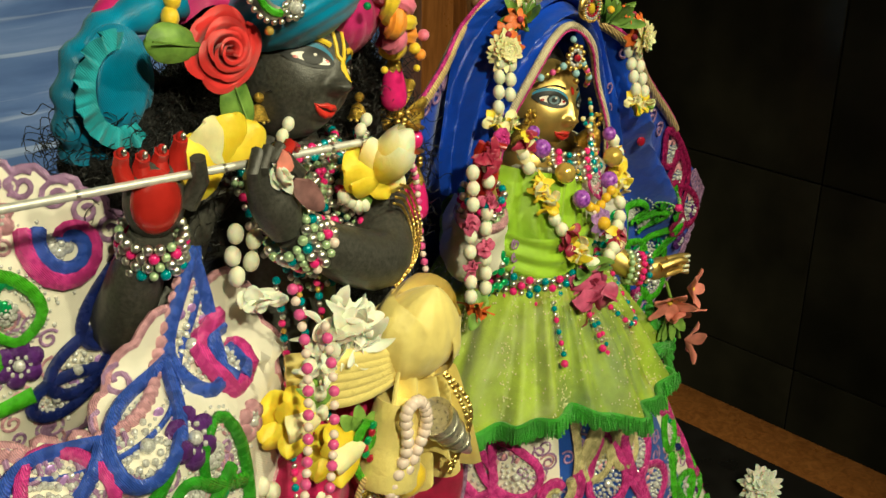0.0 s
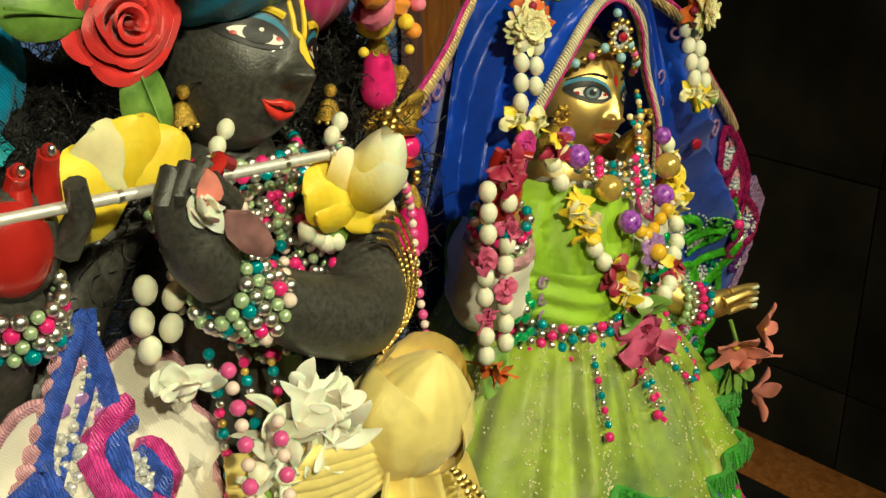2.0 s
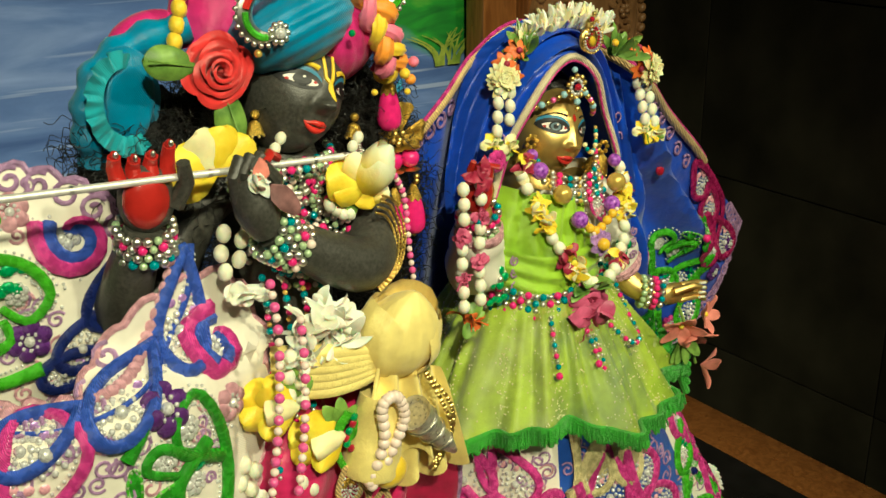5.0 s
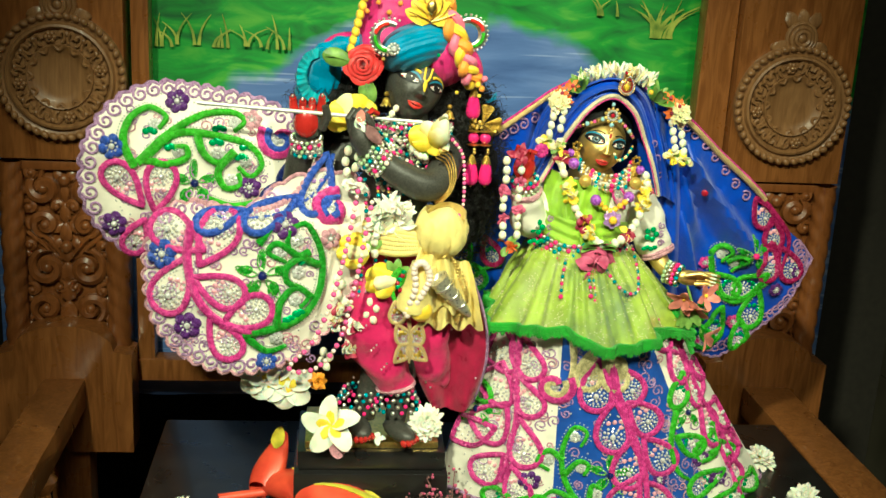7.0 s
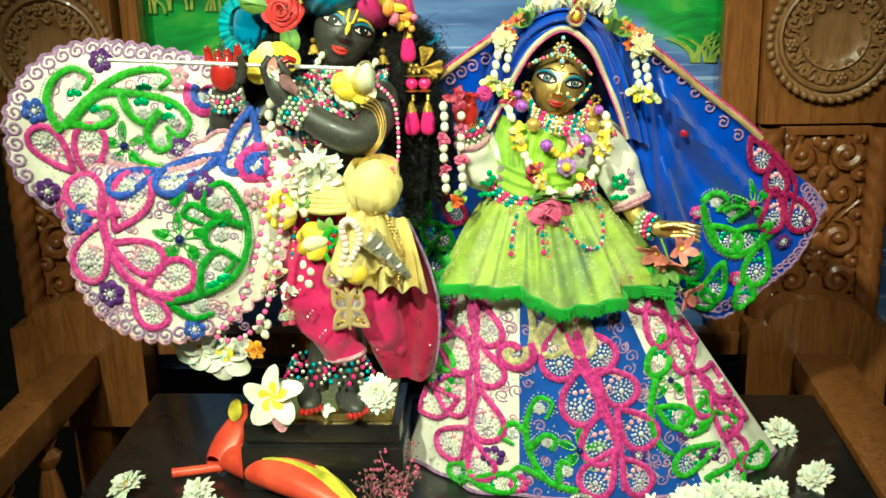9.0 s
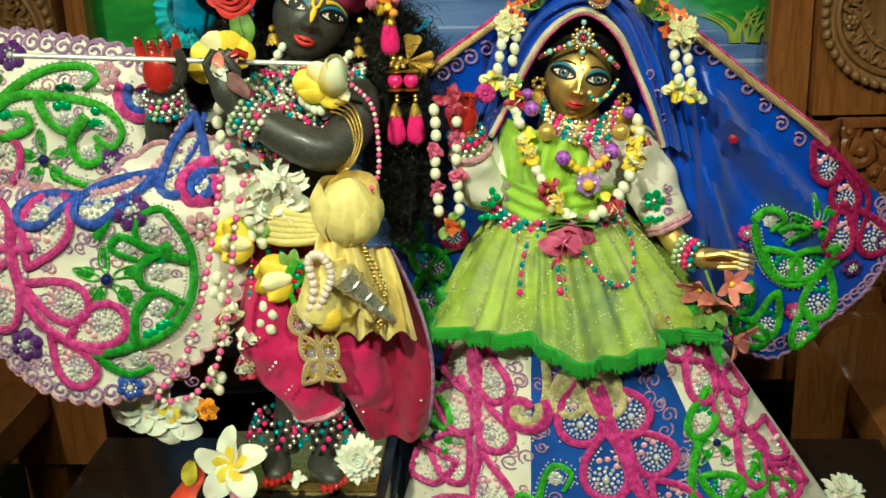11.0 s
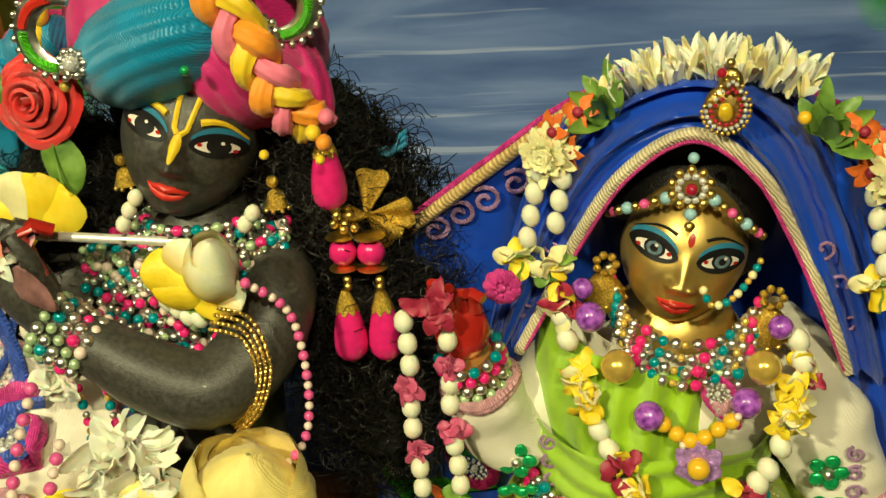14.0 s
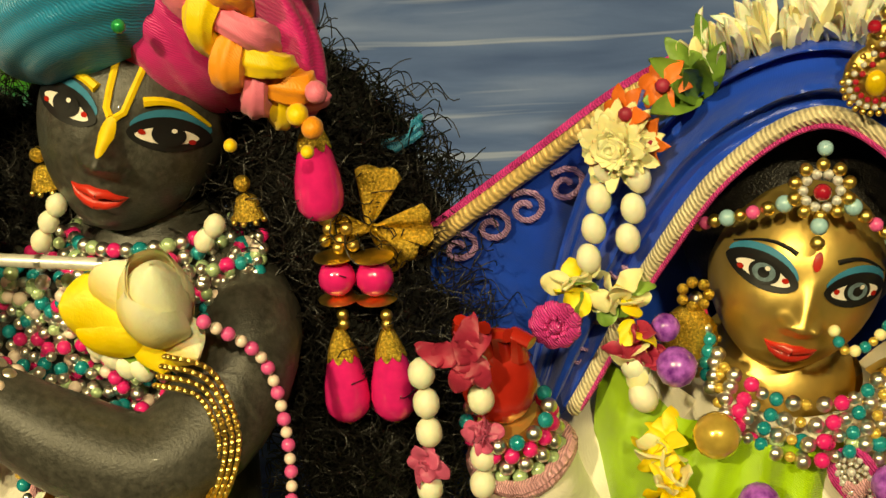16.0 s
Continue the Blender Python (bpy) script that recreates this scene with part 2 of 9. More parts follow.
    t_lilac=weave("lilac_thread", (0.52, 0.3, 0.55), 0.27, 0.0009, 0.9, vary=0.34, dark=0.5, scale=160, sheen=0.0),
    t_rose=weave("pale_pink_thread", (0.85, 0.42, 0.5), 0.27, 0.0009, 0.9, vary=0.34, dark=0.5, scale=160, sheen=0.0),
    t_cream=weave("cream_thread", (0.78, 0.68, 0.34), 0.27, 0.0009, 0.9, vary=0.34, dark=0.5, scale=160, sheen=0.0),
    lime=weave("lime_net", (0.34, 0.58, 0.02), 0.45, 0.0007, 0.4, (0.2, 0.9, 0.2), vary=0.25, crinkle=0.7),
    limetrim=weave("green_fringe", (0.05, 0.48, 0.01), 0.6, 0.001, 1.0, vary=0.3),
    organza=weave("sheer_green_organza", (0.46, 0.62, 0.05), 0.4, 0.0007, 0.35, (0.2, 0.9, 0.2), vary=0.3, see=0.6, dark=0.15, crinkle=0.5),
    fruit=mat("red_bract", (0.7, 0.05, 0.03), 0.35, 0, 0.2, 25, 0.1, coat=0.3, second=(0.78, 0.10, 0.04)),
    fruitg=mat("yellow_green_bract", (0.55, 0.55, 0.03), 0.35, 0, 0.35, 40, 0.1, coat=0.3, second=(0.75, 0.62, 0.05)),
    clearplastic=mat("frosted_silver", (0.6, 0.57, 0.47), 0.3, 0.7, 0.3, 300, 0.6, 500),
)

# frangipani petals: yellow at the throat, cream towards the tip
M["frangi"] = mat("frangipani_petal", (0.86, 0.8, 0.55), 0.5, 0, 0.08, 60, 0.35, 350, glow_through=0.25)
nt = M["frangi"].node_tree
tcn = nt.nodes.new("ShaderNodeTexCoord")
dp = nt.nodes.new("ShaderNodeVectorMath")
dp.operation = "DOT_PRODUCT"
dp.inputs[1].default_value = (0.5, 0.0, 0.5)
rp = nt.nodes.new("ShaderNodeValToRGB")
rp.color_ramp.elements[0].position, rp.color_ramp.elements[0].color = 0.25, (0.88, 0.6, 0.04, 1)
rp.color_ramp.elements[1].position, rp.color_ramp.elements[1].color = 0.68, (0.87, 0.82, 0.6, 1)
nt.links.new(tcn.outputs["Generated"], dp.inputs[0])
nt.links.new(dp.outputs["Value"], rp.inputs["Fac"])
nt.links.new(rp.outputs["Color"], nt.nodes["Principled BSDF"].inputs["Base Color"])

# the organza is thinner in places
nt = M["organza"].node_tree
nz = nt.nodes.new("ShaderNodeTexNoise")
nz.inputs["Scale"].default_value, nz.inputs["Detail"].default_value = 26, 3
tcn = nt.nodes.new("ShaderNodeTexCoord")
mr = nt.nodes.new("ShaderNodeMapRange")
mr.inputs["From Min"].default_value, mr.inputs["From Max"].default_value = 0.35, 0.65
mr.inputs["To Min"].default_value, mr.inputs["To Max"].default_value = 0.50, 0.82
nt.links.new(tcn.outputs["Object"], nz.inputs["Vector"])
nt.links.new(nz.outputs["Fac"], mr.inputs["Value"])
nt.links.new(mr.outputs["Result"], nt.nodes["Principled BSDF"].inputs["Alpha"])

# ---------- mesh building ----------


def spline(pts, n):
    """A smooth line of n points through pts."""
    P = [Vector(p) for p in pts]
    if len(P) == 2:
        return [P[0].lerp(P[1], i / (n - 1)) for i in range(n)]
    out = []
    for i in range(n):
        s = i / (n - 1) * (len(P) - 1)
        k = min(int(s), len(P) - 2)
        t = s - k
        a, b, c, d = P[max(k - 1, 0)], P[k], P[k + 1], P[min(k + 2, len(P) - 1)]
        out.append(0.5 * ((2 * b) + (c - a) * t + (2 * a - 5 * b + 4 * c - d) * t * t + (3 * b - a - 3 * c + d) * t ** 3))
    return out


class Shape:
    """Gathers faces with material numbers, for one mesh."""

    def __init__(self):
        self.v, self.f, self.m = [], [], []

    def add(self, vs, fs, mi=0):
        o = len(self.v)
        self.v.extend(tuple(p) for p in vs)
        self.f.extend(tuple(i + o for i in f) for f in fs)
        self.m.extend([mi] * len(fs))
        return self

    def grid(self, fn, nu, nv, mi=0, wu=False, wv=False):
        cu, cv = (nu if wu else nu + 1), (nv if wv else nv + 1)
        vs = [fn(i / nu, j / nv) for i in range(cu) for j in range(cv)]
        fs = []
        for i in range(nu):
            for j in range(nv):
                a, b = i, (i + 1) % cu
                c, d = j, (j + 1) % cv
                fs.append((a * cv + c, b * cv + c, b * cv + d, a * cv + d))
        return self.add(vs, fs, mi)

    def tube(self, pts, r, mi=0, n=6, closed=False, flat=None, ridge=0.0):
        """r: a number, or a function of 0..1. flat: (direction, factor) squashes the section."""
        P = [Vector(p) for p in pts]
        k = len(P)
        up, vs = None, []
        for i, p in enumerate(P):
            q0, q1 = (P[i - 1], P[(i + 1) % k]) if closed else (P[max(i - 1, 0)], P[min(i + 1, k - 1)])
            d = (q1 - q0)
            d = d.normalized() if d.length > 1e-9 else Vector((0, 0, 1))
            if up is None:
                up = d.orthogonal().normalized()
            up = (up - d * up.dot(d))
            up = up.normalized() if up.length > 1e-6 else d.orthogonal().normalized()
            side = d.cross(up)
            rad = r(i / max(1, k - 1)) if callable(r) else r
            for j in range(n):
                a = TAU * j / n
                o = (up * math.cos(a) + side * math.sin(a)) * rad * (1 + ridge * math.sin(7 * a + 2 * math.sin(0.3 * i)))
                if flat:
                    o -= flat[0] * o.dot(flat[0]) * (1 - flat[1])
                vs.append(p + o)
        fs = []
        for i in range(k if closed else k - 1):
            i2 = (i + 1) % k
            for j in range(n):
                j2 = (j + 1) % n
                fs.append((i * n + j, i * n + j2, i2 * n + j2, i2 * n + j))
        if not closed:
            fs.append(tuple(range(n - 1, -1, -1)))
            fs.append(tuple((k - 1) * n + j for j in range(n)))
        return self.add(vs, fs, mi)

    def ball(self, c, r, mi=0, n=8, k=5, rot=None):
        c = Vector(c)
        r = (r, r, r) if not hasattr(r, "__len__") else r
        vs = []
        for i in range(1, k):
            e = math.pi * i / k
            for j in range(n):
                a = TAU * j / n
                vs.append(Vector((r[0] * math.sin(e) * math.cos(a), r[1] * math.sin(e) * math.sin(a), r[2] * math.cos(e))))
        vs += [Vector((0, 0, r[2])), Vector((0, 0, -r[2]))]
        if rot is not None:
            vs = [rot @ p for p in vs]
        top, bot = len(vs) - 2, len(vs) - 1
        fs = []
        for i in range(k - 2):
            for j in range(n):
                j2 = (j + 1) % n
                fs.append((i * n + j, (i + 1) * n + j, (i + 1) * n + j2, i * n + j2))
        for j in range(n):
            fs.append((top, j, (j + 1) % n))
            fs.append((bot, (k - 2) * n + (j + 1) % n, (k - 2) * n + j))
        return self.add([p + c for p in vs], fs, mi)

    def lathe(self, prof, mi=0, m=None, n=16):
        m = m or Matrix()
        vs = [m @ Vector((r * math.cos(TAU * j / n), r * math.sin(TAU * j / n), z)) for r, z in prof for j in range(n)]
        fs = [(i * n + j, i * n + (j + 1) % n, (i + 1) * n + (j + 1) % n, (i + 1) * n + j) for i in range(len(prof) - 1) for j in range(n)]
        if prof[0][0] > 1e-5:
            fs.append(tuple(range(n - 1, -1, -1)))
        if prof[-1][0] > 1e-5:
            fs.append(tuple((len(prof) - 1) * n + j for j in range(n)))
        return self.add(vs, fs, mi)

    def box(self, lo, hi, mi=0, bevel=0.003, m=None):
        b = bmesh.new()
        bmesh.ops.create_cube(b, size=1)
        for v in b.verts:
            v.co = Vector([(lo[i] + hi[i]) / 2 + v.co[i] * (hi[i] - lo[i]) for i in range(3)])
        if bevel:
            bmesh.ops.bevel(b, geom=b.edges[:], offset=bevel, segments=2, profile=0.6, affect="EDGES")
        b.verts.index_update()
        self.add([(m @ v.co if m else v.co) for v in b.verts], [[v.index for v in f.verts] for f in b.faces], mi)
        b.free()
        return self

    def petal(self, base, along, face, length, width, mi=0, curl=0.25, cup=0.25, thick=0.0006, nu=7, nv=8, tip=0.6, waist=0.25, ruffle=0.07):
        """A leaf or petal: along its way, its face turned to 'face'; it bends back by curl."""
        base, along = Vector(base), Vector(along).normalized()
        tip *= 1.5
        face = Vector(face)
        face = (face - along * face.dot(along))
        face = face.normalized() if face.length > 1e-6 else along.orthogonal().normalized()
        side = along.cross(face)

        def fn(u, v):
            u = math.sin(math.pi / 2 * u)
            w = width * 0.5 * (waist * (1 - u) + (1 - waist * 0.0) * math.sin(math.pi * min(1, u ** tip)) ** 0.5 + 0.02)
            a = TAU * v
            s, h = math.cos(a), math.sin(a)
            bend = curl * length * u * u
            return base + along * (length * u * (1 - 0.25 * abs(curl) * u)) + side * (w * s) + face * (-bend + cup * w * s * s + thick * h + ruffle * width * abs(s) * math.sin(9 * u + 2.5 * s + length * 900))
        return self.grid(fn, nu, nv, mi, wv=True)

    def patch(self, on, edge, n, rings, mi, h):
        """A painted patch: on(x, z, h) lies on a surface, edge(0..1) is its outline."""
        E = [edge(j / n) for j in range(n)]
        cx, cz = sum(e[0] for e in E) / n, sum(e[1] for e in E) / n
        vs = [on(cx, cz, h)]
        for i in range(1, rings + 1):
            k = i / rings
            vs += [on(cx + (x - cx) * k, cz + (z - cz) * k, h) for x, z in E]
        fs = [(0, 1 + (j + 1) % n, 1 + j) for j in range(n)]
        for i in range(rings - 1):
            for j in range(n):
                a, b = 1 + i * n + j, 1 + i * n + (j + 1) % n
                fs.append((a, b, b + n, a + n))
        return self.add(vs, fs, mi)

    def mesh(self, name, mats, sharp=45):
        me = bpy.data.meshes.new(name)
        me.from_pydata(self.v, [], self.f)
        for x in (mats if isinstance(mats, (list, tuple)) else [mats]):
            me.materials.append(M[x])
        me.polygons.foreach_set("material_index", self.m)
        me.shade_smooth()
        b = bmesh.new()
        b.from_mesh(me)
        bmesh.ops.recalc_face_normals(b, faces=b.faces[:])
        b.to_mesh(me)
        b.free()
        me.set_sharp_from_angle(angle=radians(sharp))
        me.update()
        return me


def thing(name, label, category, at=(0, 0, 0), group="", kind=""):
    ob = new(name)
    ob.empty_display_size = 0.02
    ob.location = at
    return tagged(ob, label, category, group, kind)


def part(name, shape, mats, parent=None, label="", sharp=45):
    """Links a shape, given in world places, as one mesh under a thing or a part."""
    ob = new(name, shape.mesh(name, mats, sharp) if isinstance(shape, Shape) else shape)
    if parent is not None:
        ob.parent = parent
        place = Matrix.Translation(parent.location) if parent.parent is None else Matrix()
        ob.matrix_parent_inverse = place.inverted()
    if label:
        ob["label"] = label
    return ob


def solid(name, shape, mats, label, category, group="", kind="", sharp=45):
    """A thing that is one mesh."""
    return tagged(part(name, shape, mats, None, "", sharp), label, category, group, kind)


def wobble(p, scale, amount):
    return noise.noise(Vector(p) * scale) * amount

# ---------- the setting ----------
TABLE = -0.04
s = Shape().box((-2.2, -3.2, -1.0), (2.2, 1.6, -0.9), 0, 0)
solid("floor", s, "tile", "dark polished tile floor", "floor", kind="structure")
solid("wall_north", Shape().box((-2.2, 1.0, -0.9), (2.2, 1.12, 2.5), 0, 0), "plaster", "dark plain wall behind the throne", "wall", kind="structure")
solid("wall_west", Shape().box((-2.2, -3.2, -0.9), (-2.05, 1.0, 2.5), 0, 0), "plaster", "dark plain side wall", "wall", kind="structure")
solid("wall_south", Shape().box((-2.2, -3.3, -0.9), (2.2, -3.2, 2.5), 0, 0), "plaster", "dark plain wall facing the altar", "wall", kind="structure")
solid("ceiling", Shape().box((-2.2, -3.2, 2.5), (2.2, 1.1, 2.6), 0, 0), "plaster", "dim ceiling above the altar", "ceiling", kind="structure")
east = solid("wall_east", Shape().box((1.166, -3.2, -0.9), (1.3, 1.0, 2.5), 0, 0), "grout", "side wall of large dark tiles", "wall", kind="structure")
tile_mesh = Shape().box((0, 0.0015, 0.0015), (0.014, 0.4385, 0.3485), 0, 0.0015).mesh("tile", "tile")
for i in range(-6, 2):
    for j in range(-3, 7):
        o = part("tile", tile_mesh, None, east)
        o.location = (1.152, 0.31 + 0.44 * i - (0.0 if i else 0), 0.105 + 0.35 * j)
        if 0.31 + 0.44 * i > 0.9:
            o.scale.y = 0.55

# painted cloth behind the throne
BACK = 0.60


def backdrop_material():
    m = mat("painted_river_cloth", (0.06, 0.1, 0.16), 0.55, 0, 0.2, 4, 0.15, 250)
    nt = m.node_tree
    b = nt.nodes["Principled BSDF"]
    N, ln = nt.nodes.new, nt.links.new
    tc = N("ShaderNodeTexCoord")
    sep = N("ShaderNodeSeparateXYZ")
    ln(tc.outputs["Object"], sep.inputs[0])

    def noise_of(sx, sz, scale, detail=4, dist=0.0):
        mp = N("ShaderNodeMapping")
        mp.inputs["Scale"].default_value = (sx, 1, sz)
        n = N("ShaderNodeTexNoise")
        n.inputs["Scale"].default_value, n.inputs["Detail"].default_value, n.inputs["Distortion"].default_value = scale, detail, dist
        ln(tc.outputs["Object"], mp.inputs["Vector"])
        ln(mp.outputs["Vector"], n.inputs["Vector"])
        return n.outputs["Fac"]

    def ramp(fac, stops):
        r = N("ShaderNodeValToRGB")
        el = r.color_ramp.elements
        while len(el) < len(stops):
            el.new(0.5)
        for e, (p, c) in zip(el, stops):
            e.position, e.color = p, (*c, 1)
        ln(fac, r.inputs["Fac"])
        return r.outputs["Color"]

    def mix(fac, a, c, kind="MIX"):
        x = N("ShaderNodeMix")
        x.data_type, x.blend_type = "RGBA", kind
        ln(fac, x.inputs["Factor"])
        ln(a, x.inputs["A"])
        ln(c, x.inputs["B"])
        return x.outputs["Result"]

    def math2(op, a, c):
        x = N("ShaderNodeMath")
        x.operation = op
        x.use_clamp = True
        for i, y in enumerate((a, c)):
            if isinstance(y, (int, float)):
                x.inputs[i].default_value = y
            else:
                ln(y, x.inputs[i])
        return x.outputs[0]

    water = ramp(noise_of(1.2, 7, 3.5, 5, 0.6), [(0.25, (0.025, 0.055, 0.15)), (0.5, (0.085, 0.14, 0.27)), (0.75, (0.19, 0.25, 0.38))])
    streak = ramp(noise_of(1.4, 45, 2.2, 2), [(0.60, (0, 0, 0)), (0.68, (1, 1, 1))])
    pale = N("ShaderNodeRGB")
    pale.outputs[0].default_value = (0.42, 0.46, 0.5, 1)
    water = mix(math2("MULTIPLY", streak, 0.55), water, pale.outputs[0])
    grass = ramp(noise_of(3, 9, 3, 5, 1.0), [(0.3, (0.008, 0.09, 0.012)), (0.55, (0.03, 0.25, 0.018)), (0.8, (0.16, 0.40, 0.03))])
    # banks: upper left and upper right, with a wavering shore
    waver = math2("MULTIPLY", noise_of(3, 3, 2.5, 4), 0.16)
    a = N("ShaderNodeMapRange")
    a.inputs["From Min"].default_value, a.inputs["From Max"].default_value = -0.12, -0.55
    a.inputs["To Min"].default_value, a.inputs["To Max"].default_value = 0.0, 0.22
    ln(sep.outputs["X"], a.inputs["Value"])
    c = N("ShaderNodeMapRange")
    c.inputs["From Min"].default_value, c.inputs["From Max"].default_value = 0.12, 0.42
    c.inputs["To Min"].default_value, c.inputs["To Max"].default_value = 0.0, 0.16
    ln(sep.outputs["X"], c.inputs["Value"])
    shift = N("ShaderNodeMath")
    shift.operation = "ADD"
    ln(a.outputs[0], shift.inputs[0])
    ln(c.outputs[0], shift.inputs[1])
    lift = N("ShaderNodeMath")
    lift.operation = "ADD"
    ln(shift.outputs[0], lift.inputs[0])
    ln(sep.outputs["Z"], lift.inputs[1])
    lift2 = N("ShaderNodeMath")
    lift2.operation = "ADD"
    ln(lift.outputs[0], lift2.inputs[0])
    ln(waver, lift2.inputs[1])
    edge = N("ShaderNodeMapRange")
    edge.inputs["From Min"].default_value, edge.inputs["From Max"].default_value = 0.655, 0.685
    ln(lift2.outputs[0], edge.inputs["Value"])
    ln(mix(edge.outputs[0], water, grass), b.inputs["Base Color"])
    return m


M["painting"] = backdrop_material()
nt = M["painting"].node_tree
wash = nt.nodes.new("ShaderNodeMix")
wash.data_type, wash.blend_type = "RGBA", "MULTIPLY"
wash.inputs["Factor"].default_value = 1.0
wash.inputs["B"].default_value = (1.3, 1.4, 1.85, 1)
bsdf = nt.nodes["Principled BSDF"]
nt.links.new(bsdf.inputs["Base Color"].links[0].from_socket, wash.inputs["A"])
nt.links.new(wash.outputs["Result"], bsdf.inputs["Base Color"])
s = Shape()
s.grid(lambda u, v: Vector((-0.78 + 1.56 * u, BACK + 0.006 * math.sin(u * 23) * (1 - v) + 0.003 * math.sin(u * 61 + v * 4), -0.14 + 1.5 * v)), 90, 20)
cloth = solid("painted_backdrop", s, "painting", "painted cloth of a blue river between green banks, hung behind the throne", "backdrop", kind="structure")
md = cloth.modifiers.new("thickness", "SOLIDIFY")
md.thickness, md.offset = 0.002, 1

# painted tufts of reed on the cloth
M["reed"] = mat("reed_paint", (0.20, 0.36, 0.03), 0.6, 0, 0.4, 40, 0.1, second=(0.38, 0.44, 0.06))
rnd = random.Random(4)
for cx, cz, n, hgt in ((0.40, 0.565, 20, 0.085), (-0.475, 0.513, 4, 0.062), (-0.437, 0.518, 4, 0.062), (-0.374, 0.515, 4, 0.062), (-0.323, 0.519, 4, 0.062), (-0.283, 0.516, 4, 0.062), (0.30, 0.60, 5, 0.045), (0.44, 0.415, 16, 0.06), (0.50, 0.63, 7, 0.05)):
    s = Shape()
    for i in range(n):
        lean = rnd.uniform(-1.0, 1.0)
        l = hgt * rnd.uniform(0.5, 1.0)
        x0 = cx + rnd.uniform(-0.02, 0.02)
        pts = [(x0 + lean * l * t * t * 0.9, BACK - 0.0095, cz + l * t * (1 - 0.25 * abs(lean) * t)) for t in (0, 0.33, 0.66, 1)]
        s.tube(spline(pts, 7), lambda t: 0.0028 * (1 - t) + 0.0004, 0, 5, flat=(Vector((0, 1, 0)), 0.12))
    part("painted_reeds", s, "reed", cloth, "tuft of painted yellow-green reeds")

# the black table
s = Shape().box((-0.437, -0.42, TABLE - 0.035), (0.57, 0.268, TABLE), 0, 0.004)
table = thing("black_table", "low black lacquered table with a glossy top", "table", (0.06, -0.05, -0.9))
part("tabletop", s, "black", table)
for x in (-0.39, 0.52):
    for y in (-0.37, 0.22):
        part("leg", Shape().box((x - 0.025, y - 0.025, -0.9), (x + 0.025, y + 0.025, TABLE - 0.035), 0, 0.003), "black", table)

# ---------- the throne ----------
throne = thing("wooden_throne", "carved dark wooden throne with medallion posts and straight arms", "throne", (0, 0.5, -0.9))
Y0 = 0.52


def rope(x, z0, z1, r, sgn):
    s = Shape()
    n = 110

    def fn(u, v):
        a = TAU * v
        z = z0 + (z1 - z0) * u
        rr = r * (0.80 + 0.2 * abs(math.sin(1.5 * (a + sgn * z * 62))) ** 0.7)
        return Vector((x + rr * math.cos(a), Y0 + 0.004 + rr * math.sin(a), z))
    s.grid(fn, n, 18, 0, wv=True)
    return s


def scroll(s, cx, cz, r, turns, start, hand, y, thick, tail=None):
    """A carved spiral with a swelling outer end."""
    pts = []
    n = 22
    for i in range(n):
        t = i / (n - 1)
        a = start + hand * TAU * turns * t
        q = r * (1 - 0.82 * t)
        pts.append((cx + q * math.cos(a), y - 0.006 * t, cz + q * math.sin(a)))
    if tail:
        pts = [(tail[0], y, tail[1])] + pts
    s.tube(spline(pts, 34), lambda t: thick * 1.3 * (0.35 + 0.65 * min(1, 3 * t) * (1 - 0.35 * t)), 0, 7, flat=(Vector((0, 1, 0)), 1.1))
    s.ball((cx, y - 0.008, cz), thick * 1.15, 0, 8, 6)


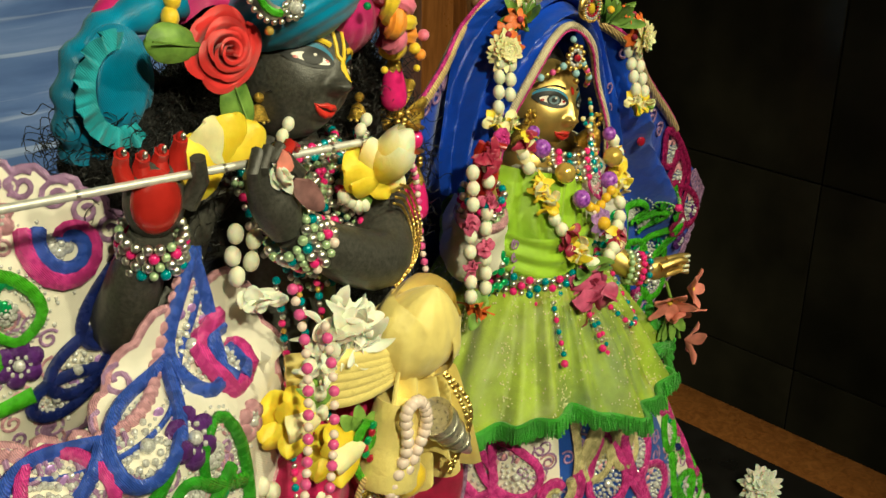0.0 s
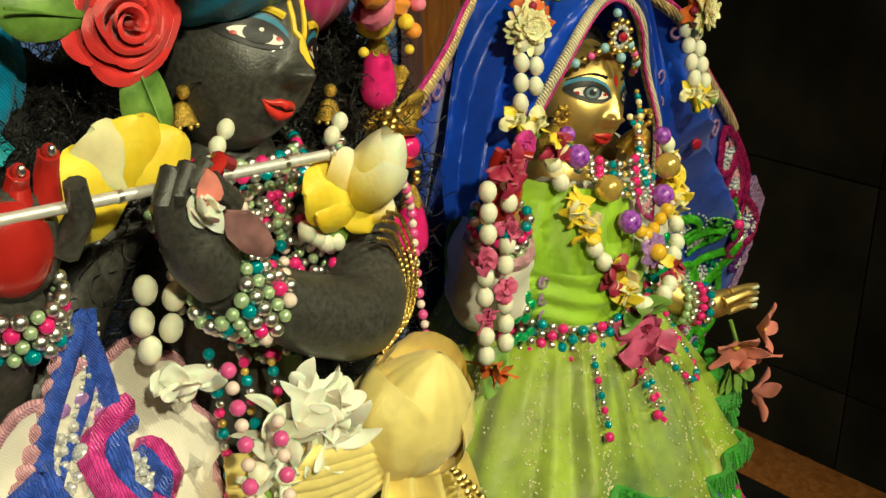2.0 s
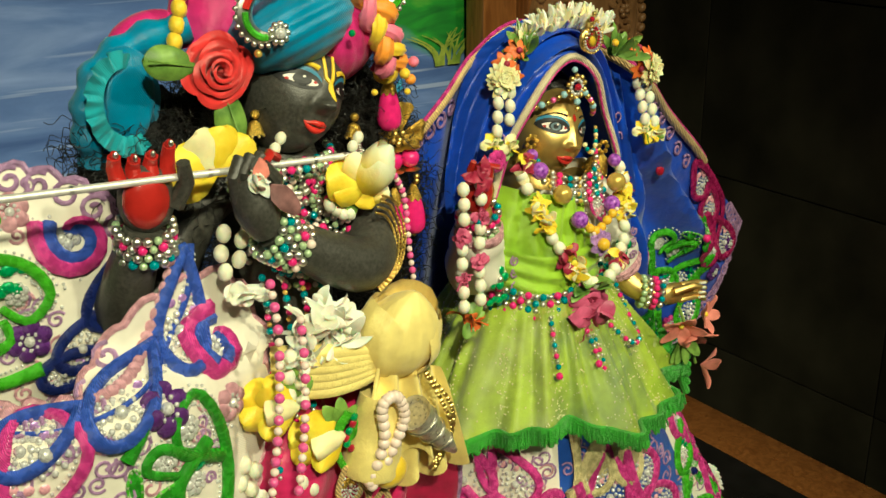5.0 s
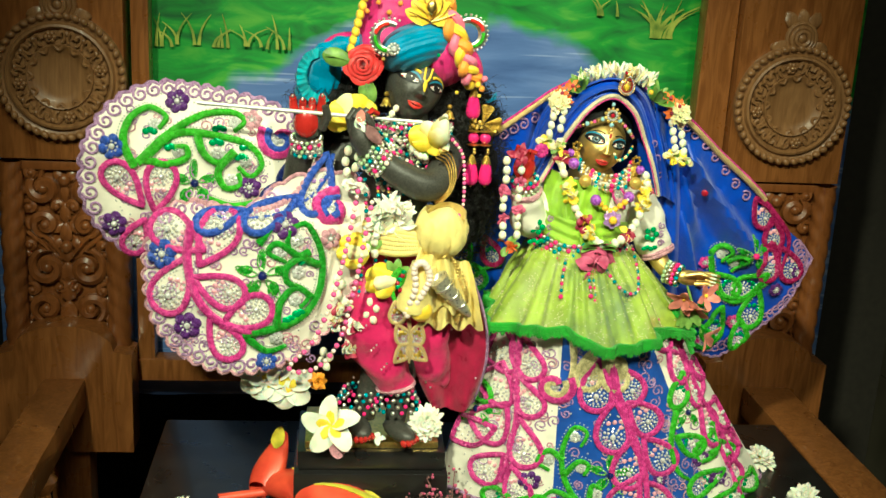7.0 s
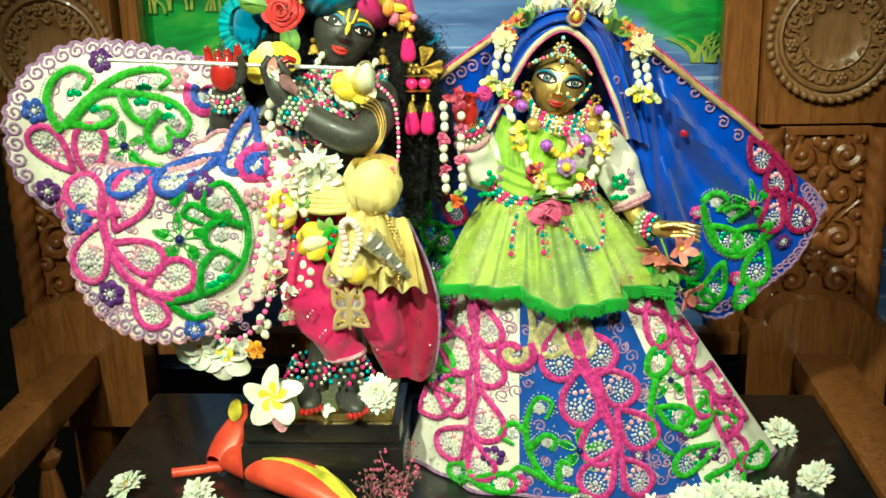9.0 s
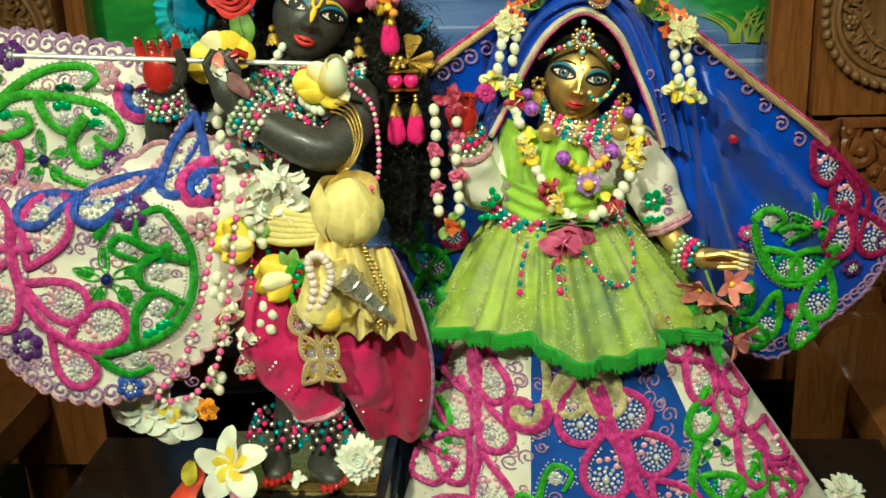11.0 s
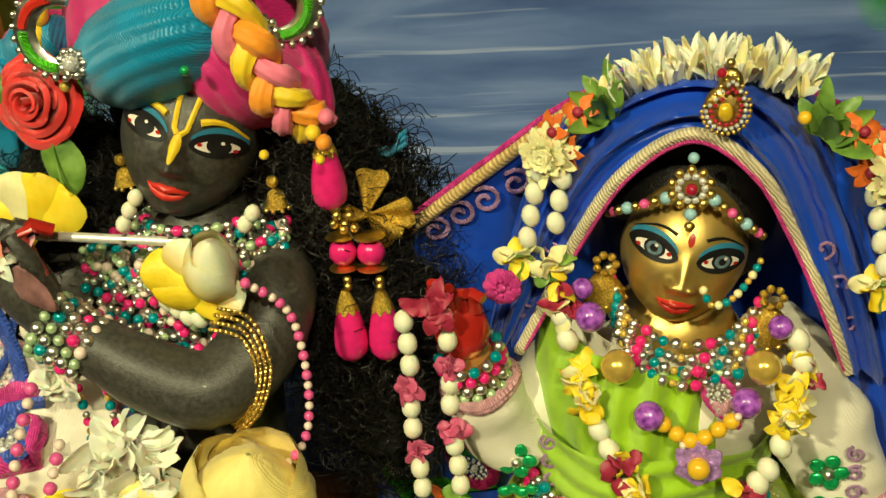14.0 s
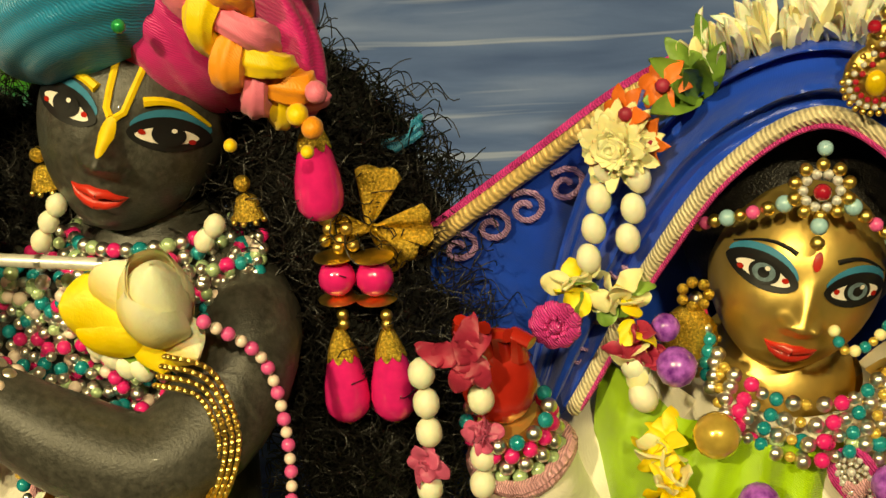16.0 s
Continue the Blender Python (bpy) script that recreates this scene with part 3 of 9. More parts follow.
for k, cx in ((-1, -0.642), (1, 0.63)):
    lo, hi = cx - 0.108, cx + 0.108
    part("post_block", Shape().box((lo, Y0, 0.322), (hi, Y0 + 0.07, 1.25), 0, 0.003), "wood", throne)
    part("side_strip", Shape().box((-0.528 + 0.002, Y0 + 0.02, -0.05) if k < 0 else (0.462, Y0 + 0.02, -0.05), (-0.496, Y0 + 0.06, 1.25) if k < 0 else (0.52, Y0 + 0.06, 1.25), 0, 0.003), "wood", throne)
    part("panel_back", Shape().box((lo + 0.004, Y0 + 0.018, -0.16), (hi - 0.004, Y0 + 0.06, 0.32), 0, 0.003), "carved", throne)
    part("panel_edge", Shape().box((lo + 0.036, Y0 + 0.006, 0.302), (hi - 0.036, Y0 + 0.02, 0.318), 0, 0.003), "carved", throne)
    for e in (-1, 1):
        part("rope_column", rope(cx + e * 0.088, -0.02, 0.318, 0.021, e), "carved", throne, "twisted rope column")
    # carving of the panel: mirrored scrolls, leaves and a middle stem
    yy = Y0 + 0.014
    for e in (-1, 1):
        for dx, z, r, turns, start, hand, thick, tail in (
                (0.036, 0.270, 0.027, 1.3, 1.57, -1, 0.0085, (0.066, 0.225)), (0.034, 0.205, 0.024, 1.2, -1.57, 1, 0.008, (0.010, 0.150)),
                (0.034, 0.128, 0.032, 1.35, 1.7, -1, 0.009, (0.066, 0.190)), (0.038, 0.052, 0.027, 1.2, -1.4, 1, 0.0085, (0.008, 0.010)),
                (0.060, 0.236, 0.012, 1.0, 0.4, 1, 0.0055, None), (0.061, 0.086, 0.012, 1.0, 0.5, 1, 0.0055, None), (0.062, 0.168, 0.011, 1.0, -0.6, -1, 0.005, None),
                (0.014, 0.238, 0.012, 1.0, -1.57, -1, 0.0055, None), (0.013, 0.092, 0.012, 1.0, 1.2, 1, 0.0055, None), (0.060, 0.012, 0.014, 1.0, 1.2, -1, 0.0055, None), (0.054, 0.297, 0.012, 1.0, 2.4, -1, 0.0055, None)):
            s = Shape()
            scroll(s, cx + e * dx, z, r, turns, start if e > 0 else math.pi - start, e * hand, yy, thick, tail and (cx + e * tail[0], tail[1]))
            part("carved_scroll", s, "carved", throne, "carved spiral scroll")
        for dx, z, a, l in ((0.056, 0.262, 0.4, 0.026), (0.050, 0.248, -0.5, 0.024), (0.020, 0.190, 2.2, 0.026), (0.056, 0.196, 0.9, 0.024), (0.060, 0.150, 0.2, 0.022), (0.056, 0.112, -0.6, 0.026), (0.020, 0.160, 1.9, 0.026), (0.014, 0.110, -2.2, 0.022), (0.058, 0.064, 0.6, 0.022), (0.060, 0.036, -0.3, 0.022), (0.020, 0.026, 2.4, 0.024), (0.030, 0.302, 0.9, 0.02), (0.008, 0.282, 1.3, 0.026)):
            s = Shape().petal((cx + e * dx, yy + 0.002, z), (e * math.cos(a), -0.35, math.sin(a)), (0, -1, 0.2), l, l * 0.52, 0, 0.5, 0.35, 0.005)
            part("carved_leaf", s, "carved", throne)
    for i in range(7):
        s = Shape().petal((cx, yy + 0.002, 0.03 + i * 0.036), (0, -0.4, 1), (0, -1, 0), 0.038, 0.026 - 0.002 * i, 0, 0.3, 0.4, 0.006)
        part("carved_leaf", s, "carved", throne)
    for z in (0.022, 0.165, 0.285):
        part("carved_boss", Shape().ball((cx, yy - 0.006, z), (0.011, 0.01, 0.012), 0, 10, 6), "carved", throne)
    # medallion
    mcz = 0.464
    mx = cx - 0.002 if k > 0 else cx + 0.006
    rot = Matrix.Translation((mx, Y0, mcz)) @ Matrix.Rotation(radians(90), 4, "X")
    med = part("medallion", Shape().lathe([(0.106, -0.002), (0.107, 0.006), (0.104, 0.012), (0.099, 0.013), (0.096, 0.010), (0.090, 0.009), (0.087, 0.0165), (0.083, 0.018), (0.080, 0.014), (0.078, 0.008), (0.055, 0.009), (0.0535, 0.014), (0.050, 0.013), (0.046, 0.008), (0.03, 0.006), (0.0, 0.0055)], 0, rot, 64), "medal", throne, "round carved wooden medallion")

    def on(a, r, h):
        return Vector((mx + r * math.cos(a), Y0 - h, mcz + r * math.sin(a)))
    s = Shape()
    for i in range(44):
        a = TAU * i / 44
        s.ball(on(a, 0.101, 0.012), (0.0062, 0.007, 0.0078), 0, 8, 5, Matrix.Rotation(-a + 0.6, 3, "Y"))
    part("beaded_rim", s, "medal", med)
    for i in range(16):
        a = TAU * (i + 0.5) / 16
        s = Shape()
        if i % 4 == 0:
            for j in range(6):
                c = TAU * j / 6
                s.ball(on(a, 0.067, 0.012) + Vector((0.0065 * math.cos(c), 0, 0.0065 * math.sin(c))), (0.0048, 0.005, 0.0048), 0, 7, 5)
            s.ball(on(a, 0.067, 0.017), 0.004, 0, 7, 5)
        else:
            for e in (-1, 1):
                s.tube([on(a + e * (0.10 + 0.07 * math.cos(t)), 0.067 + 0.009 * math.sin(t), 0.013) for t in [0.5 * q for q in range(11)]], lambda t: 0.0042 * (1 - 0.5 * t), 0, 6)
            s.ball(on(a, 0.073, 0.013), (0.004, 0.006, 0.006), 0, 7, 5)
        part("wreath_leaf", s, "medal", med)
    for i in range(12):
        a = TAU * i / 12
        s = Shape().tube([on(a + 0.26 * (t - 0.5), 0.052 - 0.007 * math.sin(math.pi * t), 0.011) for t in [q / 8 for q in range(9)]], 0.0032, 0, 6)
        part("scallop", s, "medal", med)
    # finial over the medallion
    s = Shape()
    for r, h in ((0.026, 0.008), (0.019, 0.012), (0.012, 0.015)):
        s.tube([(mx + r * math.cos(TAU * q / 24), Y0 - h + 0.002, mcz + 0.118 + r * math.sin(TAU * q / 24)) for q in range(24)], 0.0042, 0, 7, closed=True)
    s.ball((mx, Y0 - 0.008, mcz + 0.118), (0.01, 0.009, 0.01))
    for e in (-1, 0, 1):
        s.petal((mx + e * 0.012, Y0 - 0.002, mcz + 0.136), (e * 0.7, -0.1, 1), (0, -1, 0), 0.034, 0.02, 0, 0.2, 0.3, 0.004)
    for e in (-1, 1):
        s.petal((mx + e * 0.02, Y0 - 0.004, mcz + 0.104), (e, -0.1, -0.15), (0, -1, 0), 0.034, 0.02, 0, 0.2, 0.3, 0.004)
    part("finial", s, "medal", throne)
    # arm: end block with an arched top, beam, turned baluster
    bx0, bx1 = cx - 0.116, cx + 0.116
    prof = [(bx0, -0.20), (bx0, -0.014)]
    prof += [(cx - 0.085 * math.cos(math.pi * i / 14), -0.008 + 0.046 * math.sin(math.pi * i / 14) ** 0.9) for i in range(15)]
    prof += [(bx1, -0.014), (bx1, -0.20)]
    n = len(prof)
    s = Shape()
    s.add([(x, 0.472, z) for x, z in prof] + [(x, Y0 + 0.016, z) for x, z in prof], [tuple(range(n)), tuple(range(2 * n - 1, n - 1, -1))] + [(i, i + n, (i + 1) % n + n, (i + 1) % n) for i in range(n)])
    part("arm_block", s, "wood", throne, "end block with an arched top", 30)
    ax = cx + (0.004 if k > 0 else 0.0)
    wx = 0.044 if k > 0 else 0.036
    for b in range(1):
        s = Shape().box((ax - wx, -0.75, -0.115), (ax + wx, 0.472, -0.058), 0, 0.006)
        part("arm_rail", s, "wood", throne)
    for by in (0.30, 0.14, -0.02, -0.5):
        s = Shape().lathe([(0.022, -0.42), (0.022, -0.39), (0.012, -0.38), (0.024, -0.33), (0.027, -0.28), (0.018, -0.22), (0.011, -0.19), (0.022, -0.175), (0.024, -0.165), (0.012, -0.155), (0.02, -0.14), (0.02, -0.112)], 0, Matrix.Translation((ax, by, 0)), 18)
        part("baluster", s, "wood", throne, "turned baluster")
    part("lower_rail", Shape().box((ax - 0.03, -0.75, -0.47), (ax + 0.03, 0.5, -0.42), 0, 0.004), "wood", throne)
    for by in (-0.72, 0.49):
        part("leg", Shape().box((ax - 0.035, by, -0.9), (ax + 0.035, by + 0.06, -0.2 if by > 0 else -0.115), 0, 0.005), "wood", throne)
part("back_rail", Shape().box((-0.53, 0.535, -0.088), (0.53, 0.575, -0.046), 0, 0.004), "wood", throne)
part("seat", Shape().box((-0.60, -0.7, -0.45), (0.60, 0.56, -0.42), 0, 0.004), "wood", throne)

# ---------- the two statues ----------


class Head:
    """An egg-shaped head; its own x to the side, y to the back, z up."""

    def __init__(self, at, half, turn, nose):
        self.half, self.nose = half, nose
        self.m = pose(*at, *turn)

    def body(self, d):
        a, b, c = self.half
        x = a * d.x * (1 - 0.16 * max(0, -d.z) ** 1.6)
        y = b * d.y
        z = c * d.z
        if d.y < 0:
            q = z / c
            # nose: a narrow bridge that widens to a rounded tip over a short upper lip
            if -0.46 < q < 0.2:
                t = (0.2 - q) / 0.5
                drop = t ** 1.5 if t < 1 else math.cos(min(1, (t - 1) / 0.26) * math.pi / 2) ** 1.2
                y -= b * self.nose * math.exp(-(x / (a * (0.075 + 0.06 * min(1, t)))) ** 2) * drop
            for e in (-1, 1):
                y -= b * 0.13 * math.exp(-((x - e * a * 0.165) / (a * 0.075)) ** 2 - ((q + 0.30) / 0.065) ** 2)
                y += b * 0.06 * math.exp(-((x - e * a * 0.46) / (a * 0.26)) ** 2 - ((q - 0.05) / 0.14) ** 2)
                y -= b * 0.035 * math.exp(-((x - e * a * 0.5) / (a * 0.28)) ** 2 - ((q + 0.38) / 0.2) ** 2)
                y += b * 0.03 * math.exp(-((x - e * a * 0.29) / (a * 0.08)) ** 2 - ((q + 0.47) / 0.14) ** 2)
            y -= b * 0.05 * math.exp(-(x / (a * 0.24)) ** 2 - ((q + 0.58) / 0.11) ** 2)
            y += b * 0.04 * math.exp(-(x / (a * 0.2)) ** 2 - ((q + 0.74) / 0.05) ** 2)
            y -= b * 0.06 * math.exp(-(x / (a * 0.26)) ** 2 - ((q + 0.88) / 0.1) ** 2)
        return Vector((x, y, z))

    def fill(self, s, mi):
        def fn(u, v):
            e = math.pi * (u - 0.5)
            az = TAU * v
            return self.m @ self.body(Vector((math.cos(e) * math.sin(az), -math.cos(e) * math.cos(az), math.sin(e))))
        s.grid(fn, 150, 210, mi, wv=True)

    def on(self, x, z, h):
        """The face's point at x, z (as parts of the half sizes), lifted by h."""
        dz = max(-0.98, min(0.98, z))
        w = (1 - 0.16 * max(0, -dz) ** 1.6)
        dx = max(-0.97, min(0.97, x / w))
        dy = -math.sqrt(max(0.02, 1 - dx * dx - dz * dz))
        p = self.body(Vector((dx, dy, dz)))
        n = Vector((p.x / self.half[0] ** 2, p.y / self.half[1] ** 2, p.z / self.half[2] ** 2)).normalized()
        return self.m @ (p + n * h)


def almond(cx, cz, w, h, skew=0.0, grow=1.0):
    def edge(t):
        a = TAU * t
        x = math.cos(a)
        up = math.sin(a) * (abs(math.sin(a)) ** 0.25)
        return cx + w * grow * x, cz + h * grow * up * (1.0 if up > 0 else 0.8) + skew * x
    return edge


def oval(cx, cz, w, h):
    return lambda t: (cx + w * math.cos(TAU * t), cz + h * math.sin(TAU * t))


def paint_face(s, hd, k, brow, lid, eye, black, iris, lip, sclera_r, low):
    """k: (half eye distance, eye height, half width, half height, tilt)."""
    ex, ez, w, h, tilt = k
    for e in (-1, 1):
        s.patch(hd.on, almond(e * ex * 1.03, ez + 0.062, w * 1.25, h * 1.45, e * tilt), 28, 4, lid, 0.0004)
        s.patch(hd.on, almond(e * ex * 1.03, ez, w * 1.30, h * 1.45, e * tilt), 28, 4, black, 0.0007)
        s.patch(hd.on, almond(e * ex, ez - 0.008, w * 0.97, h * 0.70, e * tilt), 28, 4, eye, 0.0010)
        ix = e * ex + 0.01
        s.patch(hd.on, oval(ix, ez + 0.01, w * 0.54, h * 0.86), 20, 3, black, 0.0013)
        s.patch(hd.on, oval(ix, ez + 0.008, w * 0.40, h * 0.66), 20, 2, iris, 0.0015)
        s.patch(hd.on, oval(ix, ez + 0.005, w * 0.2, h * 0.38), 16, 2, black, 0.0017)
        # highlight of the eye, painted on as a small white dot
        s.patch(hd.on, oval(ix + 0.03, ez + 0.05, w * 0.09, h * 0.18), 10, 1, eye, 0.0019)
        for q in (-1, 1):
            s.patch(hd.on, oval(e * ex + q * w * 0.78, ez - 0.01, w * 0.12, h * 0.2), 10, 1, sclera_r, 0.00125)
        pts = []
        for i in range(9):
            t = i / 8
            x = e * (ex - w * 0.95 + (w * 2.15) * t)
            z = ez + h * 1.6 + 0.13 * math.sin(math.pi * (0.2 + 0.75 * t)) - 0.08 * t + tilt * (2 * t - 1)
            pts.append(hd.on(x, z, 0.0004))
        s.tube(pts, (lambda t: hd.half[0] * (0.055 if brow[1] else 0.03) * (1 - 0.65 * t)), brow[0], 6)
    # lips: two lower lobes, a bow above
    for e in (-1, 1):
        s.tube([hd.on(e * x, z, 0.0003) for x, z in ((0.0, low), (0.09, low + 0.015), (0.2, low), (0.29, low + 0.02))], lambda t: hd.half[0] * 0.056 * (1 - t) ** 0.6 + 0.0002, lip, 8)
        s.tube([hd.on(e * x, z, 0.0003) for x, z in ((0.0, low - 0.09), (0.1, low - 0.08), (0.2, low - 0.045), (0.29, low + 0.02))], lambda t: hd.half[0] * 0.07 * (1 - t) ** 0.6 + 0.0002, lip, 8)


def limb(s, pts, radii, mi, n=16):
    P = spline(pts, 26)
    k = len(radii) - 1

    def r(t):
        i = min(int(t * k), k - 1)
        f = t * k - i
        f = f * f * (3 - 2 * f)
        return radii[i] * (1 - f) + radii[i + 1] * f
    s.tube(P, r, mi, n)


# the dark flute player: one mesh, with painted colours
H1 = Head((-0.0805, 0.0648, 0.5325), (0.0372, 0.043, 0.0470), (-11, 22, 10), 0.31)
s = Shape()
H1.fill(s, 0)
paint_face(s, H1, (0.50, 0.03, 0.285, 0.105, 0.03), (2, 1), 3, 4, 5, 6, 7, 1, -0.565)
for e in (-1, 1):
    s.tube([H1.on(e * x, z, 0.0003) for x, z in ((0.02, 0.07), (0.085, 0.13), (0.105, 0.27), (0.13, 0.48), (0.15, 0.70))], 0.0015, 2, 6)
s.patch(H1.on, lambda t: (0.075 * math.sin(TAU * t) * (1 if math.cos(TAU * t) > -0.3 else 0.8), -0.07 + 0.16 * math.cos(TAU * t)), 20, 4, 2, 0.0010)
limb(s, [(-0.082, 0.075, 0.50), (-0.09, 0.075, 0.46), (-0.10, 0.07, 0.40), (-0.10, 0.065, 0.30), (-0.09, 0.06, 0.25)], [0.022, 0.038, 0.046, 0.042, 0.045], 0, 20)
limb(s, [(-0.06, 0.0680, 0.462), (-0.037, 0.0430, 0.452), (-0.042, 0.0200, 0.428), (-0.062, -0.0040, 0.414), (-0.09, -0.0100, 0.424), (-0.118, -0.0120, 0.442), (-0.141, -0.0120, 0.457)], [0.02, 0.0215, 0.022, 0.021, 0.0195, 0.016, 0.012], 0, 20)
limb(s, [(-0.135, 0.0780, 0.465), (-0.165, 0.0680, 0.45), (-0.205, 0.0430, 0.405), (-0.226, 0.0440, 0.40), (-0.228, 0.0240, 0.43), (-0.219, 0.0100, 0.468)], [0.02, 0.021, 0.02, 0.021, 0.017, 0.013], 0, 20)
# raised hand with a red palm
s.ball((-0.216, 0.0085, 0.488), (0.0195, 0.0115, 0.023), 0, 16, 10)
s.ball((-0.218, 0.0035, 0.4885), (0.0160, 0.009, 0.0195), 1, 16, 10)
for i, (dx, ln) in enumerate(((-0.0165, 0.018), (-0.0055, 0.014), (0.0050, 0.015), (0.0160, 0.020))):
    s.tube([(-0.217 + dx, 0.0060, 0.502), (-0.217 + dx * 1.1, 0.0080, 0.502 + ln * 0.6), (-0.217 + dx * 1.12, 0.0040, 0.502 + ln)], lambda t: 0.0058 - 0.0014 * t, 1, 8)
    s.ball((-0.217 + dx * 1.12, 0.0035, 0.502 + ln + 0.001), (0.0032, 0.003, 0.0034), 1, 8, 5)
    s.ball((-0.217 + dx * 1.12, 0.0005, 0.502 + ln + 0.002), (0.0018, 0.0014, 0.0024), 8, 6, 4)
s.tube([(-0.199, 0.0040, 0.482), (-0.192, -0.0020, 0.498), (-0.195, -0.0060, 0.512)], lambda t: 0.0065 - 0.0018 * t, 0, 8)
# hand at the flute, back of the hand outwards
limb(s, [(-0.141, -0.0120, 0.457), (-0.149, -0.0120, 0.474), (-0.157, -0.0100, 0.497)], [0.012, 0.015, 0.011], 0, 14)
for i in range(4):
    x = -0.166 + 0.0075 * i
    s.tube([(x + 0.004, -0.012, 0.482), (x, -0.017, 0.500 + 0.002 * i), (x + 0.006, -0.013, 0.510), (x + 0.014, -0.008, 0.505)], lambda t: 0.0048 - 0.0013 * t, 0 if i < 3 else 1, 8)
s.tube([(-0.14, -0.0160, 0.482), (-0.137, -0.0210, 0.495), (-0.146, -0.0200, 0.506)], lambda t: 0.0055 - 0.0015 * t, 0, 8)
# legs and crossed feet
limb(s, [(-0.10, 0.05, 0.25), (-0.11, 0.03, 0.18), (-0.125, 0.02, 0.125), (-0.132, 0.02, 0.082)], [0.035, 0.028, 0.017, 0.014], 0)
limb(s, [(-0.08, 0.05, 0.25), (-0.08, 0.03, 0.18), (-0.085, 0.015, 0.13), (-0.09, 0.01, 0.082)], [0.035, 0.028, 0.017, 0.014], 0)
for x, y, a in ((-0.14, 0.0, 0.25), (-0.086, -0.012, 0.5)):
    s.ball((x, y, 0.076), (0.016, 0.034, 0.0125), 0, 14, 8, Matrix.Rotation(a, 3, "Z"))
    for i in range(5):
        o = Matrix.Rotation(a, 3, "Z") @ Vector((-0.012 + 0.006 * i, -0.034 + 0.003 * abs(i - 1), -0.004))
        s.ball(Vector((x, y, 0.076)) + o, (0.0038, 0.007, 0.0045), 1, 8, 5, Matrix.Rotation(a, 3, "Z"))
solid("dark_stone_statue", s, ["stone", "redpaint", "ypaint", "bpaint", "wpaint", "kpaint", "kpaint", "lip", "silver"], "black stone flute player statue with painted eyes on a plinth", "statue")

# the brass statue: one mesh
H2 = Head((0.1775, 0.0762, 0.4620), (0.0328, 0.038, 0.0405), (-8, 13, 0), 0.19)
s = Shape()
H2.fill(s, 0)
paint_face(s, H2, (0.49, 0.08, 0.285, 0.125, 0.03), (5, 0), 3, 4, 5, 6, 1, 1, -0.56)
s.patch(H2.on, oval(0.0, 0.30, 0.05, 0.085), 14, 2, 1, 0.0008)
s.ball(H2.m @ Vector((0, 0.018, 0.014)), (0.046, 0.036, 0.046), 2, 24, 14)
limb(s, [(0.175, 0.09, 0.44), (0.172, 0.09, 0.41), (0.165, 0.085, 0.36), (0.158, 0.08, 0.32)], [0.018, 0.034, 0.042, 0.036], 0, 18)
limb(s, [(0.215, 0.085, 0.405), (0.243, 0.085, 0.37), (0.262, 0.078, 0.325), (0.276, 0.055, 0.298), (0.290, 0.037, 0.290)], [0.018, 0.019, 0.016, 0.0125, 0.0105], 0, 18)
s.ball((0.306, 0.029, 0.289), (0.019, 0.008, 0.011), 0, 14, 8, Matrix.Rotation(0.1, 3, "Y"))
for i in range(4):
    z = 0.2965 - 0.005 * i
    s.tube([(0.314, 0.026, z), (0.332, 0.021, z + 0.001), (0.348, 0.024, z - 0.004 - 0.001 * i)], lambda t: 0.0036 - 0.0014 * t, 0, 8)
    s.tube([(0.332, 0.0175, z + 0.001), (0.341, 0.0185, z - 0.001)], 0.0014, 7, 6)
s.tube([(0.30, 0.021, 0.295), (0.316, 0.013, 0.300), (0.328, 0.013, 0.296)], lambda t: 0.0042 - 0.0015 * t, 0, 8)
limb(s, [(0.13, 0.08, 0.405), (0.102, 0.075, 0.372), (0.084, 0.058, 0.362), (0.074, 0.04, 0.395), (0.068, 0.030, 0.42)], [0.018, 0.018, 0.017, 0.014, 0.012], 0, 16)
s.ball((0.066, 0.026, 0.436), (0.015, 0.008, 0.018), 8, 14, 8)
for i in range(4):
    s.tube([(0.057 + 0.006 * i, 0.024, 0.448), (0.054 + 0.007 * i, 0.021, 0.459), (0.055 + 0.0085 * i, 0.018, 0.466 - 0.003 * i)], lambda t: 0.004 - 0.0012 * t, 1, 8)
limb(s, [(0.158, 0.08, 0.32), (0.17, 0.085, 0.15), (0.18, 0.09, TABLE + 0.001)], [0.036, 0.04, 0.05], 0)
solid("brass_statue", s, ["brass", "redpaint", "hair", "bpaint", "wpaint", "kpaint", "ipaint", "bud", "redpaint"], "polished brass statue of a woman with painted eyes", "statue")

# ---------- embroidery ----------


